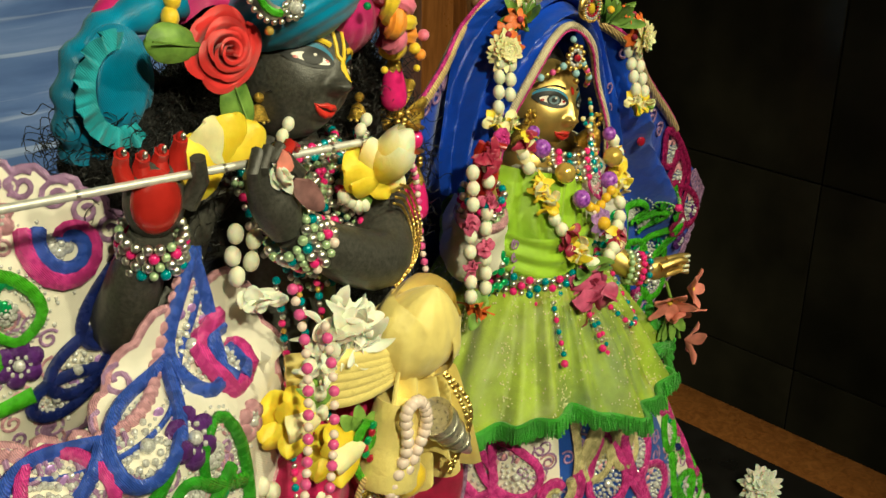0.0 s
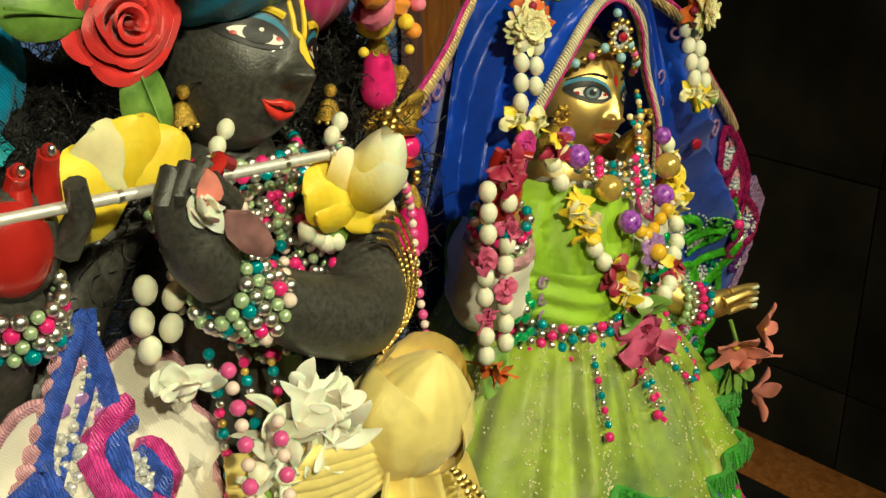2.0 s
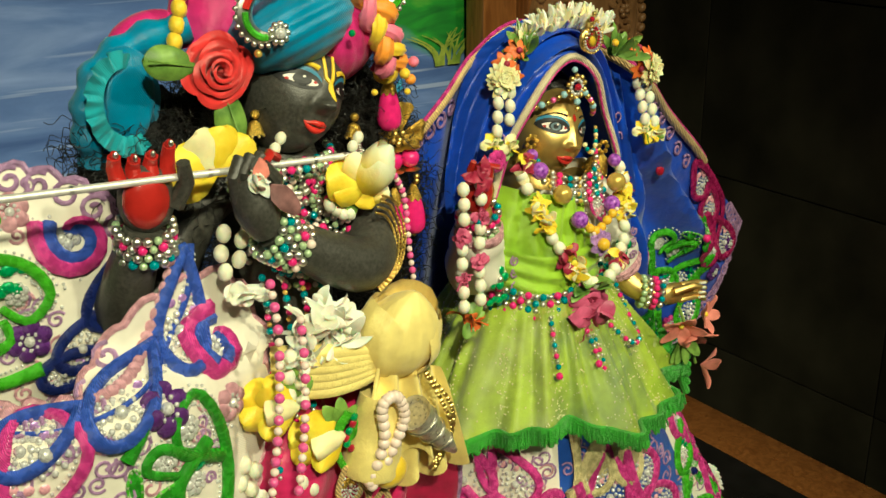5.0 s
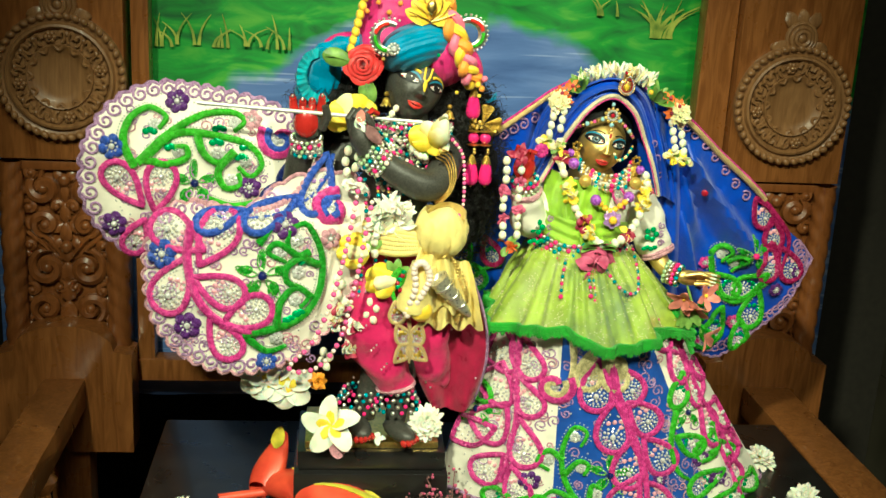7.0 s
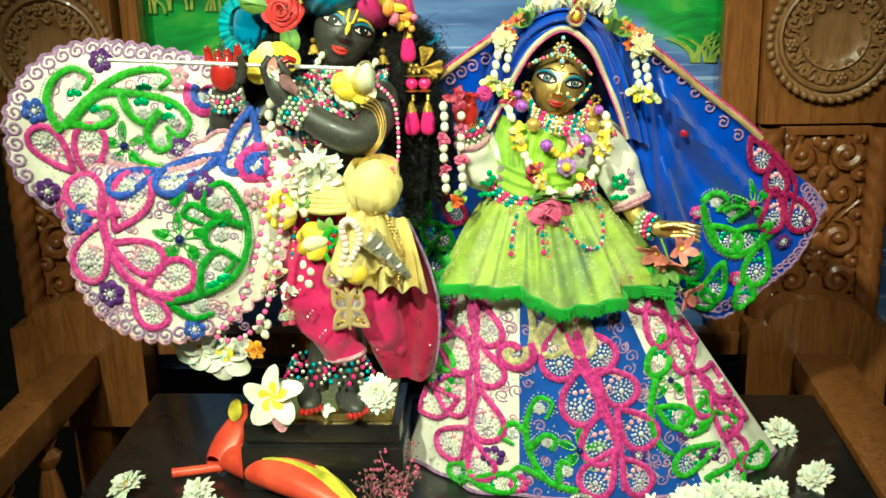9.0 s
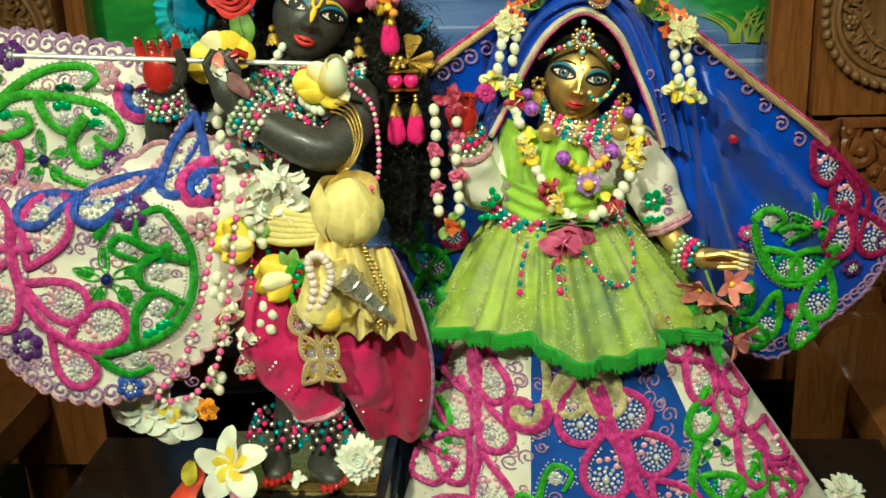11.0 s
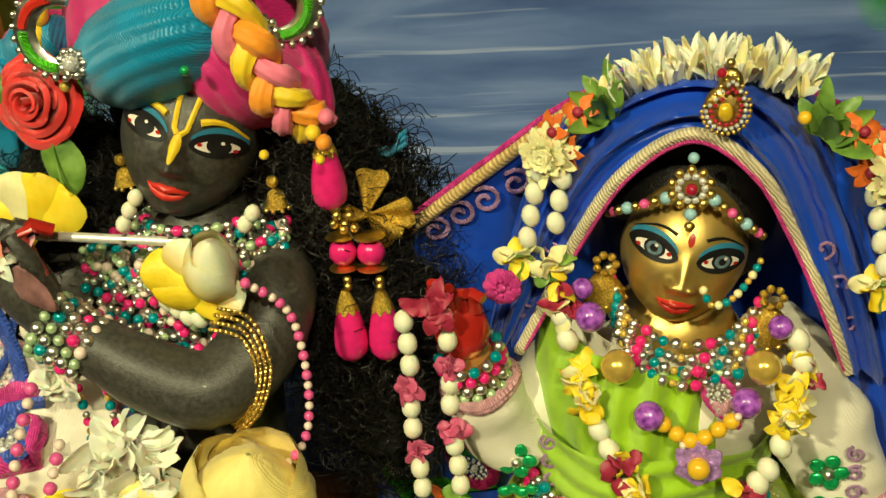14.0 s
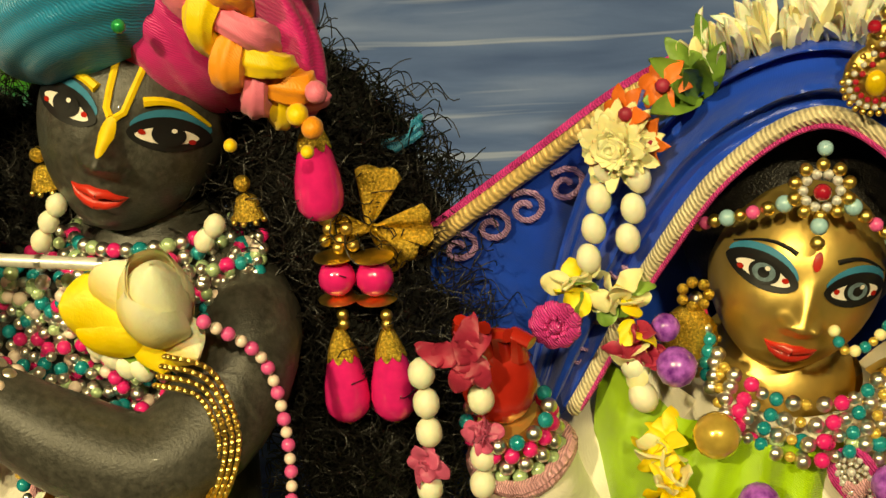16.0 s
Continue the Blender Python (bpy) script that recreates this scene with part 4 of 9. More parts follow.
def paisley(s, place, cx, cz, ang, size, mi, wide=0.62, bend=0.18, cord=0.0042, gem=1, seq=2):
    """A padded drop with its point along ang, a row of beads and a jewel. mi: cord; gem, seq: materials."""
    ca, sa = math.cos(ang), math.sin(ang)

    def pt(t, k=1.0, h=0.0):
        a = TAU * t
        x = -0.5 * math.cos(a)
        w = wide * 0.62 * math.sin(a) * abs(math.sin(a / 2)) ** 1.1
        x, w = x * k + (1 - k) * 0.16, w * k
        w += bend * (0.5 - x) ** 2 * 0.9
        x = -x
        X, Z = size * x, size * w
        return place(cx + X * ca - Z * sa, cz + X * sa + Z * ca, h)
    n = 26
    s.tube([pt(i / n, 1.0, cord * 0.55) for i in range(n)], cord, mi, 8, closed=True, flat=(Vector((0, 1, 0)), 0.6))
    m = max(12, int(size / 0.0027))
    for i in range(m):
        t = 0.13 + 0.74 * i / (m - 1)
        s.ball(pt(t, 0.74, 0.0014), 0.0014, gem, 5, 4)
    jx, jz = cx - size * 0.20 * ca, cz - size * 0.20 * sa
    r = size * 0.062
    s.ball(place(jx, jz, r * 0.7), r, gem, 8, 5)
    for q, m in ((1.7, 8), (2.7, 11)):
        for i in range(m):
            a = TAU * i / m + q
            s.ball(place(jx + q * r * math.cos(a), jz + q * r * math.sin(a), r * 0.35), r * 0.5, gem, 6, 4)
    for i in range(4):
        a = ang + 0.9 * (i - 1.5)
        q = size * (0.10 + 0.05 * (i % 2))
        s.ball(place(cx + q * math.cos(a), cz + q * math.sin(a), 0.0012), (0.0034, 0.0012, 0.0034), seq, 6, 4)


def button(s, place, cx, cz, r, mi, gem=1, lobes=6):
    for i in range(lobes):
        a = TAU * i / lobes + 0.3
        s.ball(place(cx + 0.6 * r * math.cos(a), cz + 0.6 * r * math.sin(a), 0.0012), (0.42 * r, 0.24 * r, 0.42 * r), mi, 8, 5)
    s.ball(place(cx, cz, 0.003), r * 0.26, gem, 8, 5)
    for i in range(8):
        a = TAU * i / 8
        s.ball(place(cx + 0.4 * r * math.cos(a), cz + 0.4 * r * math.sin(a), 0.0034), r * 0.11, gem, 5, 4)


def star(s, place, cx, cz, r, mi, bead, core, fill):
    for i in range(5):
        a = TAU * i / 5 + 1.57
        ux, uz = math.cos(a), math.sin(a)
        pts = []
        for j in range(14):
            t = TAU * j / 14
            x = r * (0.60 - 0.40 * math.cos(t))
            w = 0.2 * r * math.sin(t) * (0.7 + 0.3 * math.cos(t * 0.5))
            pts.append(place(cx + x * ux - w * uz, cz + x * uz + w * ux, 0.0012))
        s.tube(pts, 0.0011, mi, 5, closed=True)
        for p in pts[::1]:
            s.ball(p, 0.0014, bead, 5, 4)
        s.ball(place(cx + 0.6 * r * ux, cz + 0.6 * r * uz, 0.0004), (0.14 * r + abs(ux) * 0.2 * r, 0.0012, 0.14 * r + abs(uz) * 0.2 * r), fill, 8, 5)
    s.ball(place(cx, cz, 0.0022), r * 0.19, core, 8, 5)


def curl(s, place, cx, cz, r, start, hand, mi, cord=0.0012, turns=1.3):
    pts = []
    for i in range(15):
        t = i / 14
        a = start + hand * TAU * turns * t
        q = r * (1 - 0.78 * t)
        pts.append(place(cx + q * math.cos(a), cz + q * math.sin(a), cord * 0.6))
    s.tube(pts, cord, mi, 6, flat=(Vector((0, 1, 0)), 0.6))


def vine(s, place, pts, cord, mi, n=26, taper=0.5, gem=None):
    if gem is not None:
        P = spline([(x, z, 0) for x, z in pts], 90)
        run = 0.0
        for i in range(3, 87):
            run += (P[i] - P[i - 1]).length
            if run > 0.0033:
                run = 0.0
                d = (P[i + 1] - P[i - 1]).normalized()
                for e in (-1, 1):
                    q = P[i] + Vector((-d.y, d.x, 0)) * e * (cord * (1 - taper * i / 90) + 0.0016)
                    s.ball(place(q.x, q.y, 0.0008), 0.0012, gem, 5, 4)
    s.tube([place(p[0], p[1], cord * 0.5) for p in spline([(x, z, 0) for x, z in pts], n)], lambda t: cord * (1 - taper * t), mi, 8, flat=(Vector((0, 1, 0)), 0.6))


EMB = ["t_pink", "gem", "rosy"]


def stitch(parent, name, fn, mats, label=""):
    s = Shape()
    fn(s)
    return part(name, s, mats, parent, label)


# ---------- the white cape ----------


def cape_depth(x, z, low):
    if low:
        y = -0.046 + 0.9 * max(0, x + 0.25) ** 1.5 * (1 if z < 0.38 else 0.4) + 0.10 * max(0, z - 0.36) - 0.02 * math.cos((x + 0.3) * 16)
        k = max(0, min(1, (z - 0.362) / 0.05))
        return y + 0.046 * k * k * (3 - 2 * k) + wobble((x, 0.3, z), 22, 0.006)
    y = 0.075 - 0.20 * max(0, -0.39 - x) - 0.03 * math.cos((z - 0.42) * 14)
    y += 0.08 * max(0, 0.40 - z) * -1.2
    return y + wobble((x, 0.7, z), 22, 0.008)


def cape_place(low):
    def place(x, z, h):
        e = 0.004
        y = cape_depth(x, z, low)
        dx = (cape_depth(x + e, z, low) - y) / e
        dz = (cape_depth(x, z + e, low) - y) / e
        n = Vector((dx, -1, dz)).normalized()
        return Vector((x, y, z - 0.26 * (y - (-0.045 if low else 0.05)))) + n * h
    return place


def wing(centre, radii, low, scallops):
    """A wing of cloth round a centre; radii at even turns, with a scalloped edge."""
    cx, cz = centre
    n = 160
    k = len(radii)
    place = cape_place(low)

    def rad(a):
        q = a / TAU * k
        i = int(q) % k
        f = q - int(q)
        p0, p1, p2, p3 = radii[i - 1], radii[i], radii[(i + 1) % k], radii[(i + 2) % k]
        r = 0.5 * (2 * p1 + (p2 - p0) * f + (2 * p0 - 5 * p1 + 4 * p2 - p3) * f * f + (3 * p1 - p0 - 3 * p2 + p3) * f ** 3)
        return r + 0.0065 * abs(math.sin(a * scallops / 2))
    front = Shape().grid(lambda u, v: place(cx + rad(TAU * v) * u * math.cos(TAU * v), cz + rad(TAU * v) * u * math.sin(TAU * v), 0), 26, n, 0, wv=True)
    front.grid(lambda u, v: place(cx + rad(TAU * v) * u * math.cos(TAU * v), cz + rad(TAU * v) * u * math.sin(TAU * v), -0.0022), 26, n, 0, wv=True)
    edge = [place(cx + rad(TAU * j / n) * math.cos(TAU * j / n), cz + rad(TAU * j / n) * math.sin(TAU * j / n), -0.001) for j in range(n)]
    return front, edge, rad


cape = thing("embroidered_cape", "white satin cape with padded pink, green and blue embroidery", "cape", (-0.3, 0.03, 0.2))
UP = ((-0.355, 0.410), [0.153, 0.146, 0.130, 0.113, 0.112, 0.125, 0.135, 0.138, 0.142, 0.147, 0.143, 0.125, 0.108, 0.104, 0.115, 0.135])
LOW = ((-0.288, 0.290), [0.130, 0.155, 0.195, 0.150, 0.096, 0.108, 0.135, 0.128, 0.122, 0.122, 0.120, 0.116, 0.112, 0.110, 0.112, 0.118])
for name, (c, radii), low, sc in (("upper_wing", UP, False, 44), ("lower_wing", LOW, True, 40)):
    f, edge, rad = wing(c, radii, low, sc)
    w = part(name, f, "white", cape)
    part("edge_cord", Shape().tube(edge, 0.0028, 0, 6, closed=True), "t_rose" if low else "t_lilac", w, "pink cord along the edge")
    place = cape_place(low)
    for j in range(sc):
        a = TAU * (j + 0.5) / sc
        deg = math.degrees(a) % 360
        if (deg < 70 or deg > 300) and low or (not low and (deg < 20 or deg > 285)):
            continue
        r = rad(a) - 0.0135
        stitch(w, "stitched_curl", lambda s: curl(s, place, c[0] + r * math.cos(a), c[1] + r * math.sin(a), 0.0098, a, 1, 0, 0.0018), ["t_lilac"])
    if not low:
        U = w
    else:
        D = w
pu, pd = cape_place(False), cape_place(True)
G = 0.0058
for pts in ([(-0.437, 0.415), (-0.450, 0.449), (-0.441, 0.479), (-0.418, 0.494), (-0.397, 0.482), (-0.406, 0.466)],
            [(-0.433, 0.420), (-0.394, 0.459), (-0.351, 0.486), (-0.315, 0.491), (-0.299, 0.480), (-0.311, 0.465)],
            [(-0.425, 0.425), (-0.400, 0.450), (-0.372, 0.463), (-0.322, 0.457), (-0.290, 0.447), (-0.275, 0.425), (-0.289, 0.408), (-0.306, 0.421)],
            [(-0.358, 0.464), (-0.350, 0.438), (-0.331, 0.425), (-0.316, 0.438)],
            [(-0.310, 0.440), (-0.331, 0.415), (-0.323, 0.392), (-0.303, 0.396), (-0.306, 0.412)],
            [(-0.425, 0.425), (-0.395, 0.421), (-0.372, 0.430), (-0.372, 0.444), (-0.386, 0.444)],
            [(-0.285, 0.372), (-0.315, 0.368), (-0.345, 0.378)]):
    stitch(U, "green_vine", lambda s: vine(s, pu, pts, G, 0, gem=1), ["t_green", "gem"])
for x, z in ((-0.412, 0.472), (-0.312, 0.478), (-0.296, 0.428), (-0.331, 0.437), (-0.315, 0.402), (-0.382, 0.438)):
    stitch(U, "jewel", lambda s: button(s, pu, x, z, 0.0085, 0, 0, 7), ["gem"], "clear jewel cluster")
for x, z in ((-0.422, 0.462), (-0.395, 0.442), (-0.335, 0.468), (-0.338, 0.45), (-0.30, 0.445), (-0.306, 0.432)):
    stitch(U, "sequin", lambda s: [s.ball(pu(x + 0.005 * i, z + 0.002 * (i % 2), 0.0018), (0.005, 0.002, 0.0045), 0, 8, 5) for i in range(3)], ["emerald"], "green sequins")
for x, z, a, l, m in ((-0.452, 0.390, -1.1, 0.066, EMB), (-0.409, 0.392, -2.0, 0.066, EMB), (-0.436, 0.322, 0.9, 0.05, EMB)):
    stitch(U, "paisley", lambda s: paisley(s, pu, x, z, a, l, 0), m)
for x, z, r, c in ((-0.384, 0.503, 0.016, "t_purple"), (-0.463, 0.440, 0.0165, "t_blue"), (-0.464, 0.340, 0.0165, "t_purple"), (-0.291, 0.393, 0.0155, "t_purple"), (-0.290, 0.482, 0.014, "t_rose")):
    stitch(U, "button_flower", lambda s: button(s, pu, x, z, r, 0), [c, "gem"])
stitch(U, "star_flower", lambda s: star(s, pu, -0.362, 0.396, 0.032, 0, 1, 2, 3), ["t_green", "greenbead", "navy", "t_dgreen"])
stitch(U, "swirl", lambda s: (curl(s, pu, -0.252, 0.457, 0.028, 2.6, 1, 0, 0.0055, 0.95), curl(s, pu, -0.252, 0.457, 0.0195, 2.4, 1, 1, 0.0052, 1.0), button(s, pu, -0.256, 0.459, 0.009, 2, 2)), ["t_pink", "t_blue", "gem"], "pink and blue padded swirl")
for x, z, a, l in ((-0.248, 0.385, 0.5, 0.06), (-0.232, 0.415, 0.9, 0.055), (-0.262, 0.365, 0.1, 0.05)):
    stitch(U, "paisley", lambda s: paisley(s, pu, x, z, a, l, 0, 0.5), ["t_navy", "gem", "lilac"])
# lower wing
for pts in ([(-0.352, 0.368), (-0.358, 0.325), (-0.348, 0.277), (-0.321, 0.245), (-0.278, 0.228)],):
    stitch(D, "pink_stem", lambda s: vine(s, pd, pts, 0.006, 0, 26, 0.2, gem=1), ["t_pink", "gem"])
for x, z, a, l in ((-0.372, 0.350, -0.75, 0.072), (-0.327, 0.352, -2.3, 0.076), (-0.372, 0.287, 0.9, 0.078), (-0.318, 0.288, 2.5, 0.066), (-0.287, 0.256, 3.4, 0.066), (-0.312, 0.222, 1.9, 0.06)):
    stitch(D, "paisley", lambda s: paisley(s, pd, x, z, a, l, 0, 0.66), EMB)
for pts in ([(-0.290, 0.226), (-0.229, 0.243), (-0.200, 0.280), (-0.196, 0.330), (-0.214, 0.368), (-0.236, 0.360), (-0.236, 0.338), (-0.222, 0.330)],
            [(-0.200, 0.318), (-0.226, 0.330), (-0.250, 0.345), (-0.260, 0.333), (-0.240, 0.322)],
            [(-0.212, 0.335), (-0.238, 0.316), (-0.238, 0.296), (-0.222, 0.288), (-0.205, 0.275)],
            [(-0.250, 0.236), (-0.246, 0.268), (-0.228, 0.288), (-0.212, 0.276), (-0.222, 0.262)],
            [(-0.272, 0.345), (-0.266, 0.352), (-0.254, 0.368)],
            [(-0.285, 0.222), (-0.262, 0.205), (-0.238, 0.212)]):
    stitch(D, "green_vine", lambda s: vine(s, pd, pts, 0.0055, 0, gem=1), ["t_dgreen", "gem"])
for x, z in ((-0.226, 0.350), (-0.246, 0.335), (-0.224, 0.308), (-0.228, 0.272), (-0.25, 0.222)):
    stitch(D, "jewel", lambda s: button(s, pd, x, z, 0.009, 0, 0, 7), ["gem"], "clear jewel cluster")
for x, z in ((-0.222, 0.322), (-0.226, 0.253), (-0.238, 0.245)):
    stitch(D, "sequin", lambda s: [s.ball(pd(x + 0.005 * i, z + 0.002 * (i % 2), 0.0018), (0.006, 0.002, 0.0055), 0, 8, 5) for i in range(3)], ["emerald"], "green sequins")
stitch(D, "star_flower", lambda s: star(s, pd, -0.267, 0.303, 0.034, 0, 1, 2, 3), ["t_green", "greenbead", "navy", "t_dgreen"])
for x, z, r, c in ((-0.241, 0.368, 0.0175, "t_purple"), (-0.389, 0.328, 0.0195, "t_blue"), (-0.359, 0.236, 0.018, "t_purple"), (-0.186, 0.352, 0.014, "t_rose"), (-0.262, 0.19, 0.014, "t_blue")):
    stitch(D, "button_flower", lambda s: button(s, pd, x, z, r, 0), [c, "gem"])
stitch(D, "swirl", lambda s: (curl(s, pd, -0.183, 0.390, 0.027, 1.4, 1, 0, 0.0065, 0.95), curl(s, pd, -0.183, 0.390, 0.018, 1.2, 1, 1, 0.005, 1.0), button(s, pd, -0.185, 0.389, 0.009, 2, 2)), ["t_pink", "t_blue", "gem"], "pink and blue padded swirl")
stitch(D, "blue_stem", lambda s: vine(s, pd, [(-0.184, 0.464), (-0.194, 0.430), (-0.218, 0.400), (-0.255, 0.380), (-0.305, 0.374), (-0.335, 0.380)], 0.0026, 0, 34, 0.4, gem=1), ["t_blue", "gem"])
for x, z, a, l in ((-0.198, 0.420, 1.15, 0.082), (-0.256, 0.380, 0.4, 0.072), (-0.318, 0.370, 0.1, 0.06)):
    stitch(D, "paisley", lambda s: paisley(s, pd, x, z, a, l, 0, 0.48, 0.18, 0.0048), ["t_blue", "gem", "lilac"])
s = Shape()
for i in range(30):
    t = i / 29
    p = spline([(-0.200, 0.458, 0), (-0.232, 0.408, 0), (-0.265, 0.387, 0), (-0.313, 0.386, 0), (-0.355, 0.396, 0)], 30)[i]
    s.ball(pd(p.x, p.y, 0.001), (0.005, 0.003, 0.005), 0, 8, 5)
tagged(part("pink_braid", s, "t_rose", D, "pale pink braided edge"), kind="stuff")
s = Shape()
for x, z in ((-0.262, 0.352), (-0.268, 0.335), (-0.276, 0.32), (-0.277, 0.342), (-0.36, 0.405), (-0.345, 0.40), (-0.285, 0.345)):
    curl(s, pd, x, z, 0.008, 0.5, -1, 0)
tagged(part("curl_stitching", s, "t_lilac", D), kind="stuff")

# ---------- skirt of the brass statue ----------


def skirt_ring(z):
    t = (0.335 - z) / (0.335 - TABLE)
    t = max(0, t)
    return 0.158 + 0.065 * t, 0.072 + 0.018 * t, 0.058 + 0.183 * t ** 0.92, 0.068 + 0.080 * t  # centre x, y, half width, half depth


def skirt_at(a, z, h=0.0):
    cx, cy, w, d = skirt_ring(z)
    t = (0.335 - z) / 0.375
    f = 1 + 0.035 * t * math.sin(9 * a + 1) + 0.02 * t * math.sin(17 * a)
    return Vector((cx + (w * f + h) * math.sin(a), cy - (d * f + h) * math.cos(a), z))


def skirt_place(x, z, h):
    z = max(z, TABLE + 0.004)
    cx, cy, w, d = skirt_ring(z)
    a = math.asin(max(-0.98, min(0.98, (x - cx) / w)))
    return skirt_at(a, z, h)


skirt = thing("embroidered_skirt", "flared white and blue skirt with pink and green embroidery", "skirt", (0.21, 0.08, TABLE))
PAN = ((-1.65, -0.42, "white"), (-0.42, 0.62, "skyblue"), (0.62, 1.65, "white"), (1.65, 4.64, "skyblue"))
for a0, a1, m in PAN:
    s = Shape()
    nn = int(40 * (a1 - a0)) + 6
    s.grid(lambda u, v: skirt_at(a0 + (a1 - a0) * u, TABLE + 0.001 + (0.335 - TABLE) * v), nn, 40)
    s.grid(lambda u, v: skirt_at(a0 + (a1 - a0) * u, TABLE + 0.001 + (0.335 - TABLE) * v, -0.002), nn, 40)
    part("skirt_panel", s, m, skirt, m.replace("skyblue", "blue") + " satin panel")
s = Shape()
s.tube([skirt_at(TAU * i / 120, TABLE + 0.003) for i in range(120)], 0.0028, 0, 6, closed=True)
part("hem_cord", s, "t_lilac", skirt)
for x, z, a, l in ((0.060, 0.180, 1.35, 0.062), (0.088, 0.180, 1.8, 0.062), (0.056, 0.130, 1.2, 0.058), (0.090, 0.128, 1.9, 0.058), (0.050, 0.076, 0.9, 0.064), (0.092, 0.062, 1.5, 0.064), (0.024, 0.052, 0.3, 0.058), (0.045, 0.012, 0.7, 0.056), (0.085, 0.005, 1.6, 0.05)):
    stitch(skirt, "paisley", lambda s: paisley(s, skirt_place, x, z, a, l, 0, 0.68), EMB)
for x, z, a, l in ((0.180, 0.150, 1.35, 0.068), (0.220, 0.155, 2.1, 0.064), (0.205, 0.096, 1.35, 0.070), (0.246, 0.110, 2.2, 0.062), (0.228, 0.046, 1.35, 0.066), (0.272, 0.056, 2.1, 0.064), (0.228, 0.0, 0.9, 0.062), (0.272, -0.003, 2.0, 0.056)):
    stitch(skirt, "paisley", lambda s: paisley(s, skirt_place, x, z, a, l, 0, 0.68), EMB)
for x, z, a, l in ((0.270, 0.215, 2.0, 0.05), (0.300, 0.212, 2.2, 0.05), (0.297, 0.17, 2.0, 0.052), (0.326, 0.135, 2.1, 0.058), (0.352, 0.085, 1.9, 0.066), (0.388, 0.085, 2.4, 0.066), (0.345, 0.15, 2.4, 0.045), (0.392, 0.040, 2.0, 0.058), (0.420, 0.040, 2.5, 0.05), (0.408, 0.0, 1.8, 0.05)):
    stitch(skirt, "paisley", lambda s: paisley(s, skirt_place, x, z, a, l, 0, 0.6), EMB)
for pts in ([(0.080, 0.215), (0.074, 0.150), (0.078, 0.095), (0.070, 0.04), (0.06, 0.0)], [(0.195, 0.195), (0.205, 0.145), (0.225, 0.095), (0.248, 0.04), (0.255, -0.02)], [(0.28, 0.23), (0.312, 0.175), (0.34, 0.12), (0.380, 0.06), (0.412, 0.01)]):
    stitch(skirt, "pink_stem", lambda s: vine(s, skirt_place, pts, 0.005, 0, 26, 0.2, gem=1), ["t_pink", "gem"])
for pts in ([(0.20, -0.024), (0.165, -0.015), (0.140, 0.02), (0.136, 0.06), (0.150, 0.092), (0.168, 0.085), (0.160, 0.066)], [(0.138, 0.045), (0.118, 0.056), (0.106, 0.040), (0.120, 0.028)], [(0.140, 0.025), (0.158, 0.045), (0.172, 0.04), (0.166, 0.026)], [(0.158, -0.01), (0.128, 0.0), (0.112, -0.012)], [(0.175, -0.015), (0.178, 0.012), (0.192, 0.008)], [(0.295, 0.11), (0.288, 0.07), (0.300, 0.03), (0.318, 0.015)], [(0.345, 0.045), (0.375, 0.05), (0.405, 0.03), (0.38, 0.022)], [(0.05, -0.03), (0.075, -0.022), (0.10, -0.03)], [(0.012, 0.125), (0.018, 0.10), (0.01, 0.08)]):
    stitch(skirt, "green_vine", lambda s: vine(s, skirt_place, pts, 0.005, 0, gem=1), ["t_green", "gem"])
for x, z, a, l in ((0.318, 0.065, 2.4, 0.045), (0.35, 0.055, 0.5, 0.05), (0.03, 0.12, 1.8, 0.045), (0.055, -0.025, 0.2, 0.045), (0.1, -0.02, 2.9, 0.045), (0.345, 0.005, 0.3, 0.052), (0.385, -0.018, 2.9, 0.048), (0.300, 0.135, 1.2, 0.045), (0.435, -0.02, 2.6, 0.04)):
    stitch(skirt, "paisley", lambda s: paisley(s, skirt_place, x, z, a, l, 0, 0.6), ["t_green", "gem", "emerald"])
for x, z in ((0.152, 0.078), (0.118, 0.042), (0.162, 0.036), (0.122, -0.01), (0.186, 0.0)):
    stitch(skirt, "jewel", lambda s: button(s, skirt_place, x, z, 0.008, 0, 0, 7), ["gem"], "clear jewel cluster")
for x, z, r in ((0.202, 0.029, 0.03), (0.028, 0.085, 0.028), (0.312, 0.105, 0.024)):
    stitch(skirt, "star_flower", lambda s: star(s, skirt_place, x, z, r, 0, 1, 2, 3), ["t_green", "greenbead", "navy", "t_dgreen"])
stitch(skirt, "cream_swirl", lambda s: (curl(s, skirt_place, 0.122, 0.146, 0.026, 0.6, -1, 0, 0.006, 1.0), curl(s, skirt_place, 0.122, 0.146, 0.017, 0.6, -1, 1, 0.0055, 1.0), vine(s, skirt_place, [(0.142, 0.22), (0.145, 0.18), (0.141, 0.155)], 0.006, 1), button(s, skirt_place, 0.122, 0.147, 0.008, 2, 2)), ["t_pink", "t_cream", "gem"], "cream and pink swirl")
for e in (-1, 1):
    stitch(skirt, "cream_drop", lambda s: (s.ball(skirt_place(0.184 + 0.016 * e, 0.170, 0.0), (0.018, 0.004, 0.024), 0, 14, 8, Matrix.Rotation(0.25 * e, 3, "Y")), paisley(s, skirt_place, 0.184 + 0.016 * e, 0.170, 1.57 + 0.25 * e, 0.05, 0, 0.7)), ["t_cream", "gem", "rosy"], "cream padded drop")
